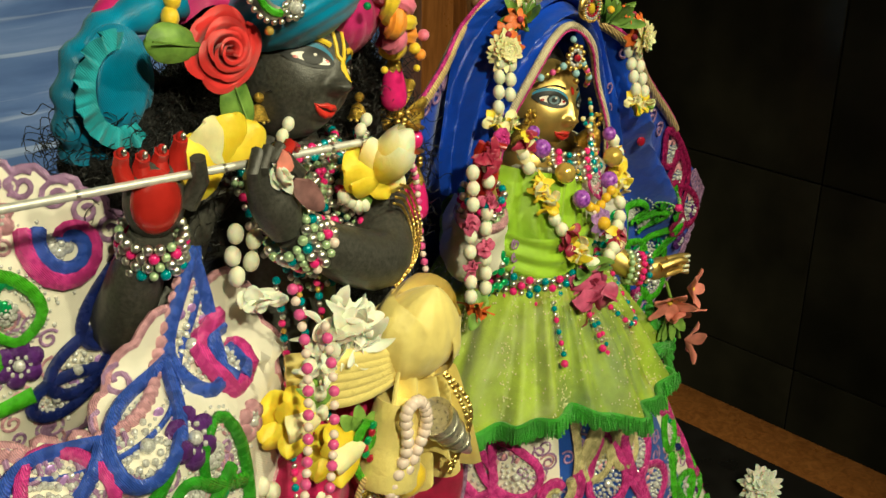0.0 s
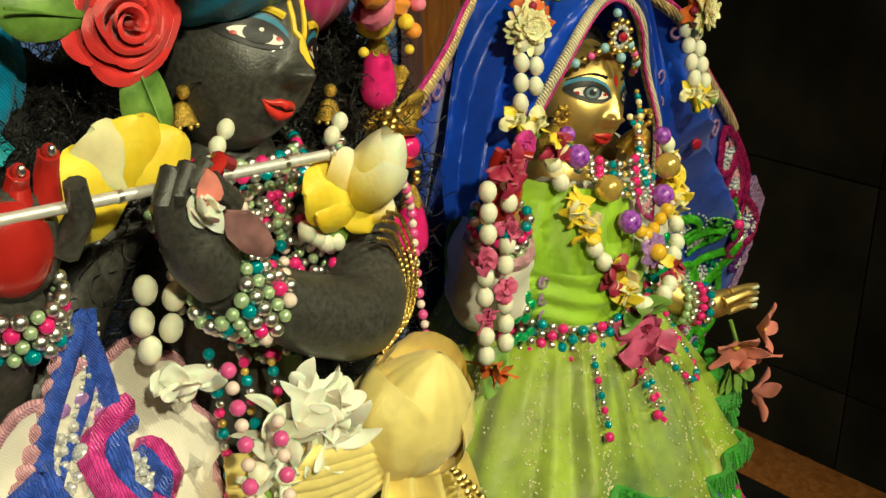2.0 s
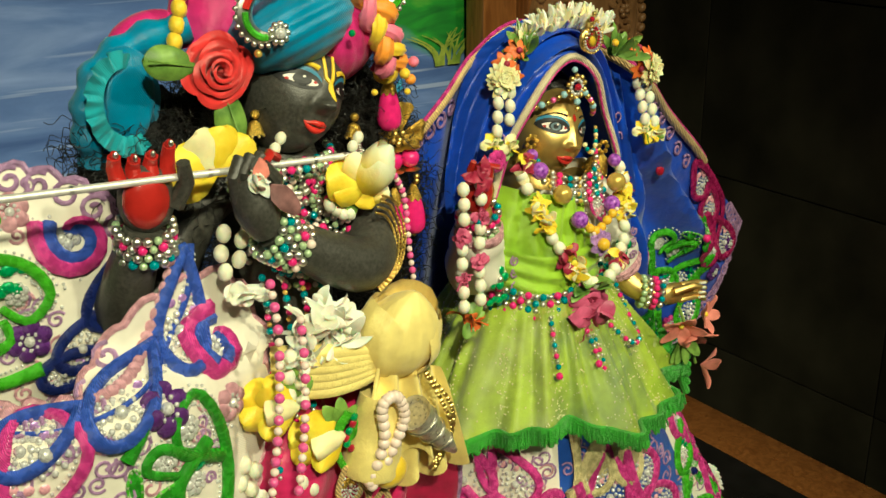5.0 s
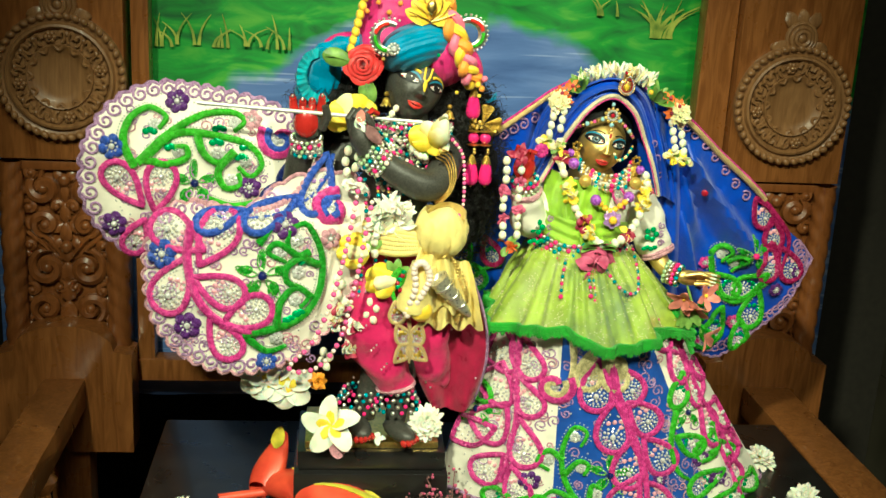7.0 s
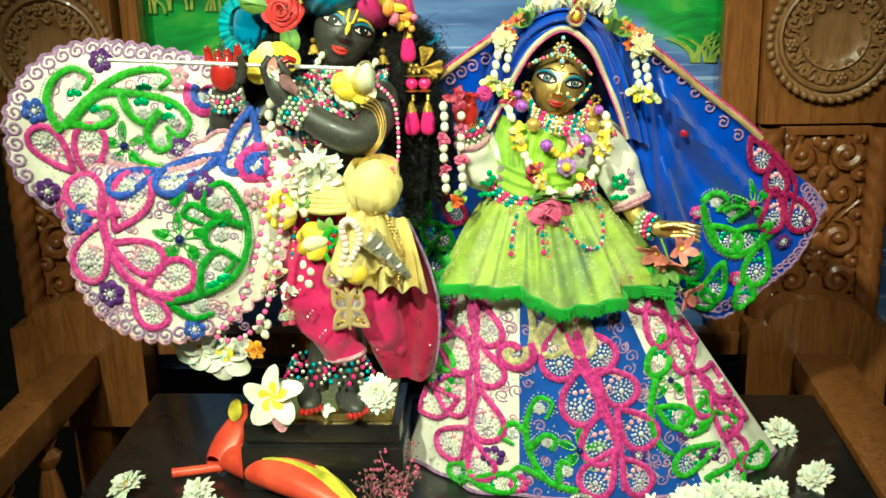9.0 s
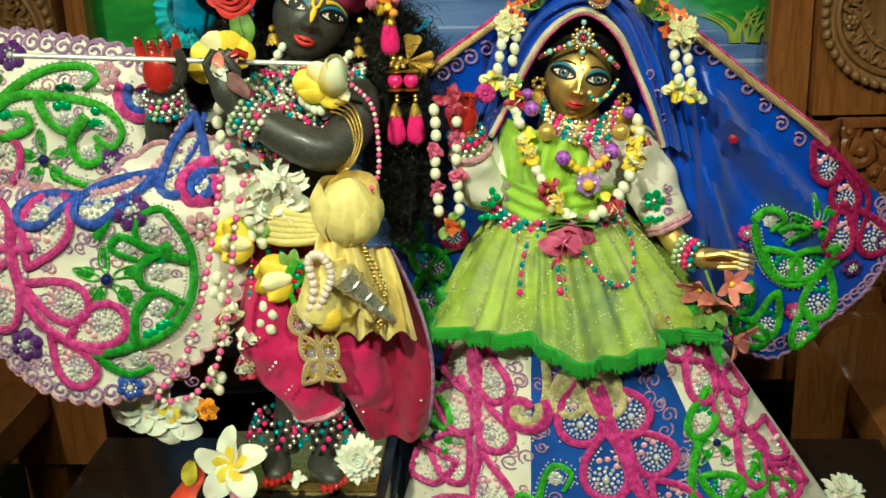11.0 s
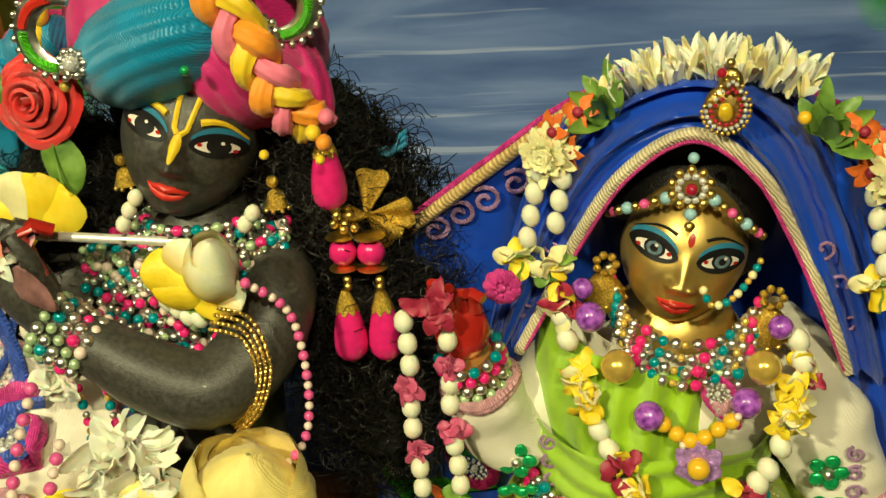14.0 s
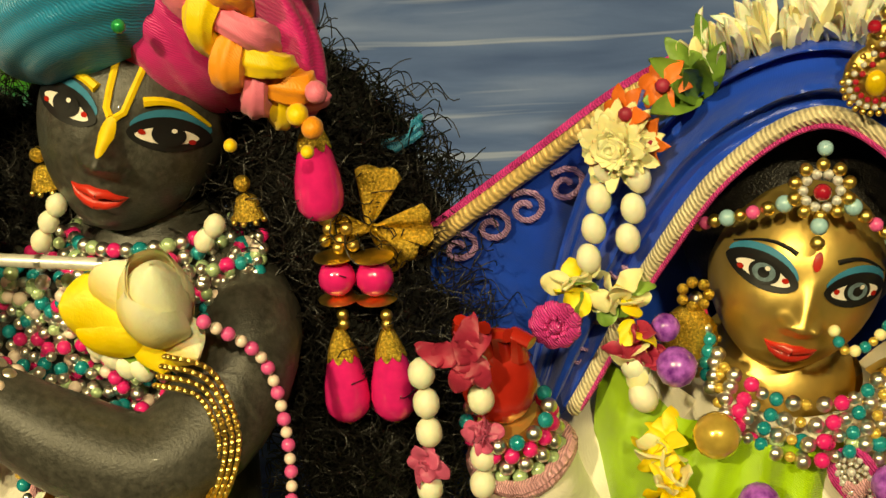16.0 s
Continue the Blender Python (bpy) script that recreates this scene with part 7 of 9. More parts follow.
# scroll ornament and green strip over the trousers
o = thing("gold_scroll_trim", "cream and gold braided scroll trim hanging at the front", "trim", (-0.076, -0.045, 0.21))
s = Shape()
pf = lambda x, z, h: Vector((x, -0.046 - h, z))
for x, z, a in ((-0.088, 0.225, 1.9), (-0.068, 0.225, 1.25), (-0.088, 0.198, 3.9), (-0.068, 0.198, 5.5), (-0.096, 0.255, 1.6)):
    paisley(s, pf, x, z, a, 0.03, 0, 0.7, 0.1, 0.0026)
vine(s, pf, [(-0.09, 0.27), (-0.08, 0.24), (-0.078, 0.2), (-0.078, 0.185)], 0.0032, 0)
part("scroll", s, ["goldtrim", "gem", "goldglit"], o)
o = thing("green_sequin_strip", "strip of green sequins and braid at the waist", "trim", (-0.094, -0.05, 0.29))
s = Shape()
curl(s, pf, -0.094, 0.300, 0.012, 1.5, 1, 0, 0.0035, 0.9)
vine(s, pf, [(-0.094, 0.315), (-0.105, 0.29), (-0.095, 0.265), (-0.084, 0.285), (-0.09, 0.312)], 0.0035, 0)
for i in range(9):
    s.ball((-0.094 + 0.004 * math.sin(i), -0.05, 0.27 + 0.005 * i), (0.0035, 0.002, 0.0035), 1 + i % 2, 6, 4)
part("braid", s, ["t_green", "emerald", "ruby"], o)
# anklets
for c, R in (((-0.090, 0.010, 0.118), 0.022), ((-0.140, 0.020, 0.112), 0.022)):
    o = thing("bead_anklet", "anklet of silver, teal and pink beads", "anklet", c, "anklets")
    for k in range(4):
        for i in range(16):
            a = TAU * (i + 0.5 * (k % 2)) / 16
            r = R + 0.0035 * k
            bead(o, (c[0] + r * math.cos(a), c[1] + r * math.sin(a), c[2] + 0.010 - 0.0075 * k), 0.0031, ("silver", "tealbead", "silver", "hotbead")[(i + k) % 4])

# settle the loose things against the body
for name, dy, dz in (("flower_garland", 0.030, -0.008), ("long_bead_string", 0.002, 0.0), ("chiffon_shawl", 0.024, -0.006), ("silver_horn", 0.028, -0.006), ("gold_scroll_trim", 0.018, -0.004), ("green_sequin_strip", 0.020, -0.004), ("frangipani_bud", 0.042, 0.003), ("yellow_bloom", 0.024, -0.006), ("pink_shell_bloom", 0.026, -0.006), ("silver_flute", 0.024, -0.004), ("bead_bracelet", 0.024, -0.003), ("bead_bracelet.001", 0.024, -0.003), ("bead_necklaces", 0.012, -0.011), ("pearl_tassel", 0.014, -0.003), ("turban_tail", -0.006, 0.0)):
    bpy.data.objects[name].location.y += dy
    bpy.data.objects[name].location.z += dz

# ---------- blue veil ----------
veil = thing("blue_veil", "royal blue satin veil with gold edging and embroidered corners", "veil", (0.25, 0.13, 0.12))
TOP = spline([(0.010, 0.098, 0.452), (0.037, 0.080, 0.476), (0.075, 0.088, 0.502), (0.120, 0.11, 0.528), (0.18, 0.122, 0.548), (0.245, 0.105, 0.528), (0.292, 0.090, 0.500), (0.350, 0.100, 0.452), (0.420, 0.113, 0.396), (0.470, 0.124, 0.345), (0.503, 0.130, 0.318)], 121)
HEM = spline([(-0.035, 0.15, 0.20), (-0.01, 0.14, 0.150), (0.04, 0.15, 0.10), (0.12, 0.17, 0.08), (0.2, 0.17, 0.08), (0.29, 0.15, 0.12), (0.345, 0.130, 0.146), (0.398, 0.128, 0.130), (0.450, 0.13, 0.172), (0.495, 0.131, 0.216), (0.527, 0.132, 0.290)], 121)


def veil_raw(u, v):
    i = u * 120
    k = min(int(i), 119)
    a, b = TOP[k].lerp(TOP[k + 1], i - k), HEM[k].lerp(HEM[k + 1], i - k)
    p = a.lerp(b, v)
    mid = math.exp(-((u - 0.46) / 0.2) ** 2)
    fold = 0.013 * math.sin(u * 38 + 2 * v) * math.exp(-((u - 0.58) / 0.12) ** 2) * math.sin(math.pi * min(1, v * 1.4))
    fold += 0.009 * math.sin(u * 46 + 1) * math.exp(-((u - 0.12) / 0.12) ** 2)
    ang = math.atan2(0.545 - p.z, p.x - 0.225)
    reach = min(1, max(0, (p.x - 0.25) / 0.06)) * min(1, max(0, (0.50 - p.x) / 0.08)) * math.sin(math.pi * min(1, 0.08 + v)) ** 0.6
    fold += (0.015 * math.sin(19 * ang + 0.5) + 0.008 * math.sin(37 * ang + 2 + 3 * v)) * reach
    fold *= min(1, 5 * v)
    p.y += 0.035 * mid * v + fold - 0.020 * math.exp(-((u - 0.63) / 0.07) ** 2) * math.sin(math.pi * min(1, v + 0.15))
    p.x += -0.35 * fold
    p.z += 0.0035 * abs(math.sin(u * 150)) * (v > 0.97)
    return p


NV = 26
s = Shape().grid(veil_raw, 200, NV)
part("outer_cloth", s, "blue", veil)
s = Shape().grid(lambda u, v: veil_raw(u, v) + Vector((0, 0.0025, 0)), 200, NV)
part("lining", s, "blueline", veil)


def veil_place(x, z, h):
    """A point on the cloth at x, z."""
    u, v = (x + 0.02) / 0.54, 0.5
    for _ in range(14):
        p = veil_raw(min(1, max(0, u)), min(1, max(0, v)))
        e = 0.004
        pu = (veil_raw(min(1, max(0, u + e)), min(1, max(0, v))) - p) / e
        pv = (veil_raw(min(1, max(0, u)), min(1, max(0, v + e))) - p) / e
        dx, dz = x - p.x, z - p.z
        det = pu.x * pv.z - pv.x * pu.z
        if abs(det) < 1e-6:
            break
        u += max(-0.1, min(0.1, (dx * pv.z - pv.x * dz) / det))
        v += max(-0.2, min(0.2, (pu.x * dz - dx * pu.z) / det))
    p = veil_raw(min(1, max(0, u)), min(1, max(0, v)))
    return Vector((p.x, p.y - h - 0.0015, p.z))


edge = [veil_raw(i / 200, 0.0) + Vector((0, -0.003, 0)) for i in range(201)]
part("gold_edging", Shape().tube(edge[2:166], 0.0043, 0, 8), "goldtrim", veil, "wide gold braid")
part("pink_edging", Shape().tube([p + Vector((0.0, -0.001, 0.0055)) for p in edge[2:166]], 0.0017, 0, 6), "t_pink", veil)
part("lilac_hem", Shape().tube([veil_raw(i / 160, 1.0) for i in range(161)] + [veil_raw(1.0, 1 - i / 20) for i in range(21)], 0.0022, 0, 6), "t_lilac", veil)
for x, z in ((0.058, 0.476), (0.072, 0.483), (0.088, 0.49), (0.044, 0.468), (0.309, 0.478), (0.328, 0.463), (0.346, 0.445), (0.366, 0.425), (0.385, 0.405), (0.405, 0.387), (0.296, 0.488)):
    stitch(veil, "stitched_curl", lambda s: curl(s, veil_place, x, z, 0.0085, 2.2, -1, 0, 0.0014), ["t_lilac"])
for i in range(24):
    p = veil_raw(0.60 + 0.39 * i / 23, 0.945)
    stitch(veil, "stitched_curl", lambda s: curl(s, veil_place, p.x, p.z, 0.009, 1.0, 1, 0, 0.0014), ["t_lilac"])
for i in range(7):
    p = veil_raw(0.965, 0.2 + 0.7 * i / 6)
    stitch(veil, "stitched_curl", lambda s: curl(s, veil_place, p.x, p.z, 0.009, 1.0, 1, 0, 0.0014), ["t_lilac"])
for x, z, a, l in ((0.437, 0.363, 1.9, 0.05), (0.460, 0.330, 1.6, 0.048), (0.458, 0.288, 1.2, 0.055), (0.490, 0.285, 1.9, 0.058)):
    stitch(veil, "paisley", lambda s: paisley(s, veil_place, x, z, a, l, 0, 0.62), ["wine_thread", "gem", "rosy"])
stitch(veil, "pink_stem", lambda s: vine(s, veil_place, [(0.424, 0.388), (0.462, 0.352), (0.484, 0.32), (0.478, 0.268)], 0.0048, 0), ["wine_thread"])
for pts in ([(0.365, 0.30), (0.385, 0.312), (0.398, 0.300), (0.385, 0.285)], [(0.366, 0.295), (0.375, 0.262), (0.39, 0.235), (0.415, 0.222), (0.44, 0.238), (0.458, 0.262)], [(0.395, 0.285), (0.410, 0.298), (0.42, 0.29), (0.402, 0.27)]):
    stitch(veil, "green_vine", lambda s: vine(s, veil_place, pts, 0.005, 0, gem=1), ["t_green", "gem"])
for x, z, a, l in ((0.400, 0.252, 2.2, 0.05), (0.434, 0.250, 0.6, 0.055), (0.446, 0.212, 1.2, 0.06), (0.392, 0.185, 1.0, 0.055), (0.432, 0.168, 1.4, 0.05), (0.372, 0.17, 2.0, 0.05), (0.36, 0.21, 1.0, 0.04)):
    stitch(veil, "paisley", lambda s: paisley(s, veil_place, x, z, a, l, 0, 0.6), ["t_green" if x > 0.38 else "t_dgreen", "gem", "emerald"])
for x, z in ((0.384, 0.297), (0.404, 0.285)):
    stitch(veil, "jewel", lambda s: button(s, veil_place, x, z, 0.008, 0, 0, 7), ["gem"], "clear jewel cluster")
stitch(veil, "star_flower", lambda s: star(s, veil_place, 0.425, 0.303, 0.026, 0, 1, 2, 3), ["t_green", "greenbead", "hotbead", "t_dgreen"])
for x, z, r, c in ((0.352, 0.262, 0.013, "t_purple"), (0.418, 0.19, 0.011, "t_pink"), (0.362, 0.155, 0.011, "t_pink"), (0.472, 0.245, 0.011, "t_purple"), (0.36, 0.285, 0.010, "t_pink"), (0.505, 0.27, 0.011, "t_purple")):
    stitch(veil, "button_flower", lambda s: button(s, veil_place, x, z, r, 0), [c, "gem"])
bead(veil, veil_place(0.333, 0.397, 0.001), 0.0055, "ruby", 0.6, (0, -1, 0), "red_jewel")
# the left hanging corner
for x, z, a, l, m in ((0.0, 0.30, 1.2, 0.06, "t_dgreen"), (0.02, 0.26, 2.0, 0.055, "t_dgreen"), (0.015, 0.215, 1.4, 0.055, "t_dgreen"), (0.045, 0.295, 1.8, 0.045, "wine_thread"), (0.0, 0.18, 0.9, 0.05, "t_dgreen"), (0.035, 0.17, 1.6, 0.05, "t_green")):
    stitch(veil, "paisley", lambda s: paisley(s, veil_place, x, z, a, l, 0, 0.62), [m, "gem", "emerald"])
stitch(veil, "green_vine", lambda s: vine(s, veil_place, [(-0.015, 0.2), (0.01, 0.235), (0.035, 0.265), (0.06, 0.275)], 0.0052, 0), ["t_dgreen"])

# ---------- hood ----------
hood = thing("blue_hood", "blue satin hood with a cream braided border round the face", "hood", (0.18, 0.09, 0.43))
IN = spline([(0.092, 0.050, 0.412), (0.106, 0.055, 0.438), (0.124, 0.054, 0.475), (0.148, 0.050, 0.512), (0.182, 0.049, 0.531), (0.212, 0.052, 0.512), (0.232, 0.056, 0.475), (0.247, 0.060, 0.438), (0.262, 0.066, 0.395)], 81)
OUT = spline([(0.070, 0.075, 0.405), (0.080, 0.088, 0.445), (0.098, 0.098, 0.497), (0.132, 0.100, 0.541), (0.186, 0.098, 0.560), (0.238, 0.100, 0.538), (0.266, 0.098, 0.49), (0.285, 0.092, 0.435), (0.300, 0.090, 0.37)], 81)


def hood_at(u, v, h=0.0):
    i = u * 80
    k = min(int(i), 79)
    a, b = IN[k].lerp(IN[k + 1], i - k), OUT[k].lerp(OUT[k + 1], i - k)
    p = a.lerp(b, v)
    p.y -= 0.012 * math.sin(math.pi * v) + 0.0065 * math.sin(v * 19 + u * 7) * math.sin(math.pi * min(1, v + 0.08)) + 0.002 * math.sin(v * 41 + u * 23) - h
    p.z += 0.006 * math.sin(math.pi * v)
    return p


part("cloth", Shape().grid(hood_at, 120, 40).grid(lambda u, v: hood_at(u, v, 0.002), 120, 40), "blue", hood)
part("cream_border", Shape().tube([hood_at(i / 120, 0.0) + Vector((0, -0.002, 0)) for i in range(121)], 0.0033, 0, 8), "creamtrim", hood, "cream braid border")
part("pink_border", Shape().tube([hood_at(i / 120, 0.0) + Vector((0, -0.004, 0)) - Vector((0, 0, 0.0)) + (Vector((0.178, 0.05, 0.46)) - hood_at(i / 120, 0)).normalized() * 0.0034 for i in range(121)], 0.0011, 0, 6), "t_pink", hood)
for i in (0, 1, 2, 11, 12, 13):
    p = hood_at(0.08 + 0.84 * i / 13, 0.22)
    stitch(hood, "stitched_curl", lambda s: curl(s, lambda x, z, h: Vector((x, p.y - 0.003 - h, z)), p.x, p.z, 0.0055, i, 1, 0, 0.0009, 0.9), ["t_lilac"])
# long fold of the hood on the far side


def panel(u, v, h=0.0):
    x = 0.250 + 0.030 * v + (0.062 + 0.035 * v) * u
    y = 0.080 + 0.052 * u ** 2 + 0.050 * v ** 2.5 - 0.010 * math.sin(math.pi * v) - 0.011 * math.sin(15 * u + 2.5 * v + 0.6) * (0.35 + 0.65 * v) * (1 - 0.5 * u)
    return Vector((x, y + h, 0.512 - 0.03 * u - 0.31 * v))


part("hanging_fold", Shape().grid(panel, 48, 40).grid(lambda u, v: panel(u, v, 0.002), 48, 40), "blue", hood, "blue satin hanging in soft folds")

# ---------- flower crown ----------
crown_ob = thing("floral_headdress", "headdress of white jasmine, orange blossoms and green leaves on the hood", "headdress", (0.185, 0.075, 0.53))


def crown_at(t):
    return Vector((0.190 + 0.070 * t, 0.070 + 0.008 * t * t, 0.557 - 0.028 * t * t))


rd = random.Random(12)
for i in range(13):
    t = -0.62 + 1.22 * i / 12
    p = crown_at(t)
    for j in range(12):
        d = Vector((0.9 * t * 0.6 + rd.uniform(-0.35, 0.35), rd.uniform(-0.9, 0.2), 1.0 + rd.uniform(-0.2, 0.3)))
        s = Shape().petal(p + Vector((rd.uniform(-0.006, 0.006), rd.uniform(-0.006, 0.006), -0.005)), d, (rd.uniform(-1, 1), -1, 0.2), rd.uniform(0.012, 0.026), rd.uniform(0.003, 0.0058), 0, rd.uniform(-0.45, 0.45), 1.3, 0.0012, 7, 8, 0.9)
        part("jasmine_bud", s, "petal" if j % 3 else "cream", crown_ob)
for e, c in ((-1, (0.133, 0.070, 0.538)), (1, (0.252, 0.062, 0.528))):
    s = Shape()
    for j in range(12):
        a = -0.5 + 0.22 * j
        s.petal(Vector(c) + Vector((-e * (0.012 - 0.002 * (j % 3)), 0.002 - 0.004 * (j % 3), -0.003)), (e * math.sin(a), -0.35 - 0.3 * (j % 3), math.cos(a) + 0.2), (0.3 * math.sin(5 * j), -1, 0.4), 0.021 + 0.003 * (j % 4), 0.0085, 0, 0.25 - 0.2 * (j % 3), 0.6, 0.0006)
    part("leaf_tuft", s, "leaf", crown_ob)
    for k, (dx, dz) in enumerate(((0, 0.004), (e * 0.013, -0.006), (e * 0.004, -0.016))):
        s = Shape()
        blossom(s, Vector(c) + Vector((dx + e * 0.006, -0.014, dz)), (e * 0.5 - 0.3 * k, -1, 0.6 - 0.4 * k), 0.0105, 0, 6, 0.35 + 0.2 * k, k, 0.55, 0.5)
        s.ball(Vector(c) + Vector((dx + e * 0.006, -0.018, dz)), 0.0028, 1, 8, 5)
        part("orange_blossom", s, ["orange", "wine"], crown_ob)
    s = Shape()
    mum(s, Vector(c) + Vector((e * 0.022, -0.016, -0.018)), 0.017, 0, 1, 21 + e, (e * 0.3, -1, 0.1), 5, 20, 0.32)
    part("cream_carnation", s, ["cream", "ypetal"], crown_ob)
bead(crown_ob, (0.232, 0.048, 0.538), 0.0034, "yellowbead", name="pin_head")
# brooch
o = thing("paisley_brooch", "gold paisley brooch with red stones and an amber centre", "brooch", (0.196, 0.042, 0.548))
pb = lambda x, z, h: Vector((x, 0.042 - h, z))
s = Shape()
s.ball((0.196, 0.044, 0.545), (0.0100, 0.004, 0.0110), 0, 18, 8)
s.ball((0.1985, 0.044, 0.556), (0.0060, 0.0035, 0.008), 0, 14, 8)
part("plate", s, "gold", o)
for R, m, n, r in ((0.0066, "ruby", 16, 0.0011), (0.0088, "gem", 20, 0.0011), (0.0108, "gold", 26, 0.0011)):
    for i in range(n):
        a = TAU * i / n
        k = 1.0 + 0.55 * max(0, math.sin(a)) ** 3
        bead(o, (0.196 + R * math.cos(a) * (1 - 0.35 * max(0, math.sin(a)) ** 2) + 0.003 * max(0, math.sin(a)), 0.038, 0.545 + R * math.sin(a) * k), r, m, name="stone")
part("centre_stone", Shape().ball((0.196, 0.039, 0.544), (0.0036, 0.003, 0.0046), 0, 12, 8), "amber", o)
bead(o, (0.194, 0.038, 0.563), 0.0024, "ruby", name="stone")
bead(o, (0.198, 0.040, 0.567), 0.0022, "gold", name="gilt_tip")

# strings of buds beside the face
for x0, y0, z0, e, lab in ((0.106, 0.052, 0.512, -1, "two strands of white buds ending in cream rosettes"), (0.266, 0.052, 0.498, 1, "two strands of white buds hanging beside the face")):
    o = thing("bud_string", lab, "flower string", (x0, y0, z0 - 0.05), "bud strings")
    for k in range(2):
        for i in range(4 - (k == 1 and e < 0)):
            bead(o, (x0 + 0.0125 * k + e * 0.002 * i, y0 - 0.002 * i, z0 - 0.0112 * i - 0.004 * k), 0.0048, "bud", 1.25, (0.2 * e, 0, 1), "white_bud")
        s = Shape()
        b = (x0 + 0.014 * k - 0.002 + e * 0.007, y0 - 0.006, z0 - 0.045 - 0.004 * k)
        crumple(s, b, 0.0115, 14, (0, 0, 2, 1), 5 * k + e, (0, -1, -0.2), 1.0)
        part("rosette", s, ["cream", "leaf", "ypetal"], o)

# head jewel
o = thing("forehead_jewel", "gold flower pendant with red stone and bead strands", "head jewel", (0.18, 0.044, 0.507))
c = Vector((0.181, 0.040, 0.5065))
part("stone", Shape().ball(c + Vector((0, -0.002, 0)), (0.0032, 0.003, 0.0032), 0, 12, 7), "ruby", o)
for R, n, r in ((0.0062, 10, 0.0019), (0.0095, 10, 0.0024)):
    for i in range(n):
        a = TAU * (i + 0.5 * (R > 0.008)) / n
        bead(o, c + Vector((R * math.cos(a), 0, R * math.sin(a))), r, "gem" if R < 0.008 else "gold", name="petal_stone")
BL = (("bluebead", 1.1), ("gold", 0.9), ("pinkbead", 0.9), ("gold", 0.8))
string(o, [(0.169, 0.042, 0.501), (0.158, 0.044, 0.497), (0.146, 0.052, 0.491), (0.140, 0.06, 0.486)], 0.0029, BL, 1.0)
string(o, [(0.192, 0.041, 0.500), (0.203, 0.044, 0.490), (0.211, 0.05, 0.481), (0.217, 0.058, 0.474)], 0.0029, BL, 1.0)
string(o, [(0.1805, 0.038, 0.494), (0.180, 0.037, 0.486)], 0.0029, BL, 1.05)
bead(o, c + Vector((0.001, 0.004, 0.014)), 0.0028, "bluebead")
for x, y, z in ((0.137, 0.052, 0.447), (0.219, 0.050, 0.430)):
    o = thing("gold_earring", "domed gold filigree earring with a bead rim", "earring", (x, y, z), "earrings")
    q = Matrix.Translation((x, y, z)) @ Matrix.Rotation(0.5, 4, "X")
    part("dome", Shape().lathe([(0.001, 0.011), (0.006, 0.008), (0.010, 0.0), (0.0115, -0.006)], 0, q, 16), "goldglit", o)
    for i in range(12):
        bead(o, q @ Vector((0.0112 * math.cos(TAU * i / 12), 0.0112 * math.sin(TAU * i / 12), -0.007)), 0.0015, "gold")
    for i in range(7):
        bead(o, (x + 0.002 + 0.005 * math.cos(TAU * i / 7), y - 0.004, z + 0.016 + 0.005 * math.sin(TAU * i / 7)), 0.0022, "goldglit")
o = thing("nose_ring", "nose ornament of teal and cream beads on a chain", "nose ring", (0.19, 0.035, 0.455))
string(o, [(0.187, 0.033, 0.456), (0.191, 0.031, 0.449), (0.200, 0.035, 0.450), (0.209, 0.043, 0.457), (0.216, 0.052, 0.466)], 0.0022, (("cream", 1), ("tealbead", 1), ("goldpearl", 0.8)), 0.95)

# ---------- blouse, scarf, sleeves ----------
o = thing("white_blouse", "white satin blouse with pink and green embroidered sleeves", "blouse", (0.165, 0.08, 0.33))


def torso(u, v, h=0.0):
    a = TAU * v
    z = 0.325 + 0.092 * u
    w = 0.046 + 0.014 * math.sin(math.pi * min(1, u * 1.1)) + h
    d = 0.040 + 0.014 * math.sin(math.pi * min(1, 0.2 + u * 0.8)) + h
    w *= 1 - 0.35 * max(0, u - 0.8) / 0.2
    return Vector((0.160 + 0.016 * u + w * math.cos(a), 0.078 + d * math.sin(a), z))


part("bodice", Shape().grid(torso, 24, 48, 0, wv=True), "white", o)


def sleeve(pts, radii):
    P = spline(pts, 28)
    k = len(radii) - 1

    def fn(u, v):
        j = u * 27
        i0 = min(int(j), 26)
        p = P[i0].lerp(P[i0 + 1], j - i0)
        d = (P[i0 + 1] - P[i0]).normalized()
        e1 = d.cross(Vector((0, 1, 0.1))).normalized()
        e2 = d.cross(e1)
        i = min(int(u * k), k - 1)
        r = radii[i] + (radii[i + 1] - radii[i]) * (u * k - i)
        a = TAU * v
        return p + (e1 * math.cos(a) + e2 * math.sin(a)) * r * (1 + 0.05 * math.sin(4 * a + 14 * u) + 0.04 * math.sin(25 * u))
    return fn


LS = sleeve([(0.133, 0.082, 0.41), (0.108, 0.072, 0.38), (0.086, 0.056, 0.360), (0.076, 0.040, 0.385), (0.072, 0.034, 0.402)], [0.022, 0.027, 0.027, 0.021, 0.019])
RS = sleeve([(0.213, 0.084, 0.412), (0.236, 0.080, 0.385), (0.255, 0.074, 0.345), (0.270, 0.068, 0.311)], [0.022, 0.027, 0.027, 0.022])
part("sleeve", Shape().grid(LS, 27, 28, 0, wv=True), "white", o)
part("sleeve", Shape().grid(RS, 27, 28, 0, wv=True), "white", o)
for S, w in ((LS, 0.021), (RS, 0.023)):
    for k in range(2):
        part("cuff", Shape().tube([S(0.985 - 0.05 * k, i / 26) for i in range(26)], 0.0032, 0, 7, closed=True), "t_rose", o, "pink braided cuff")
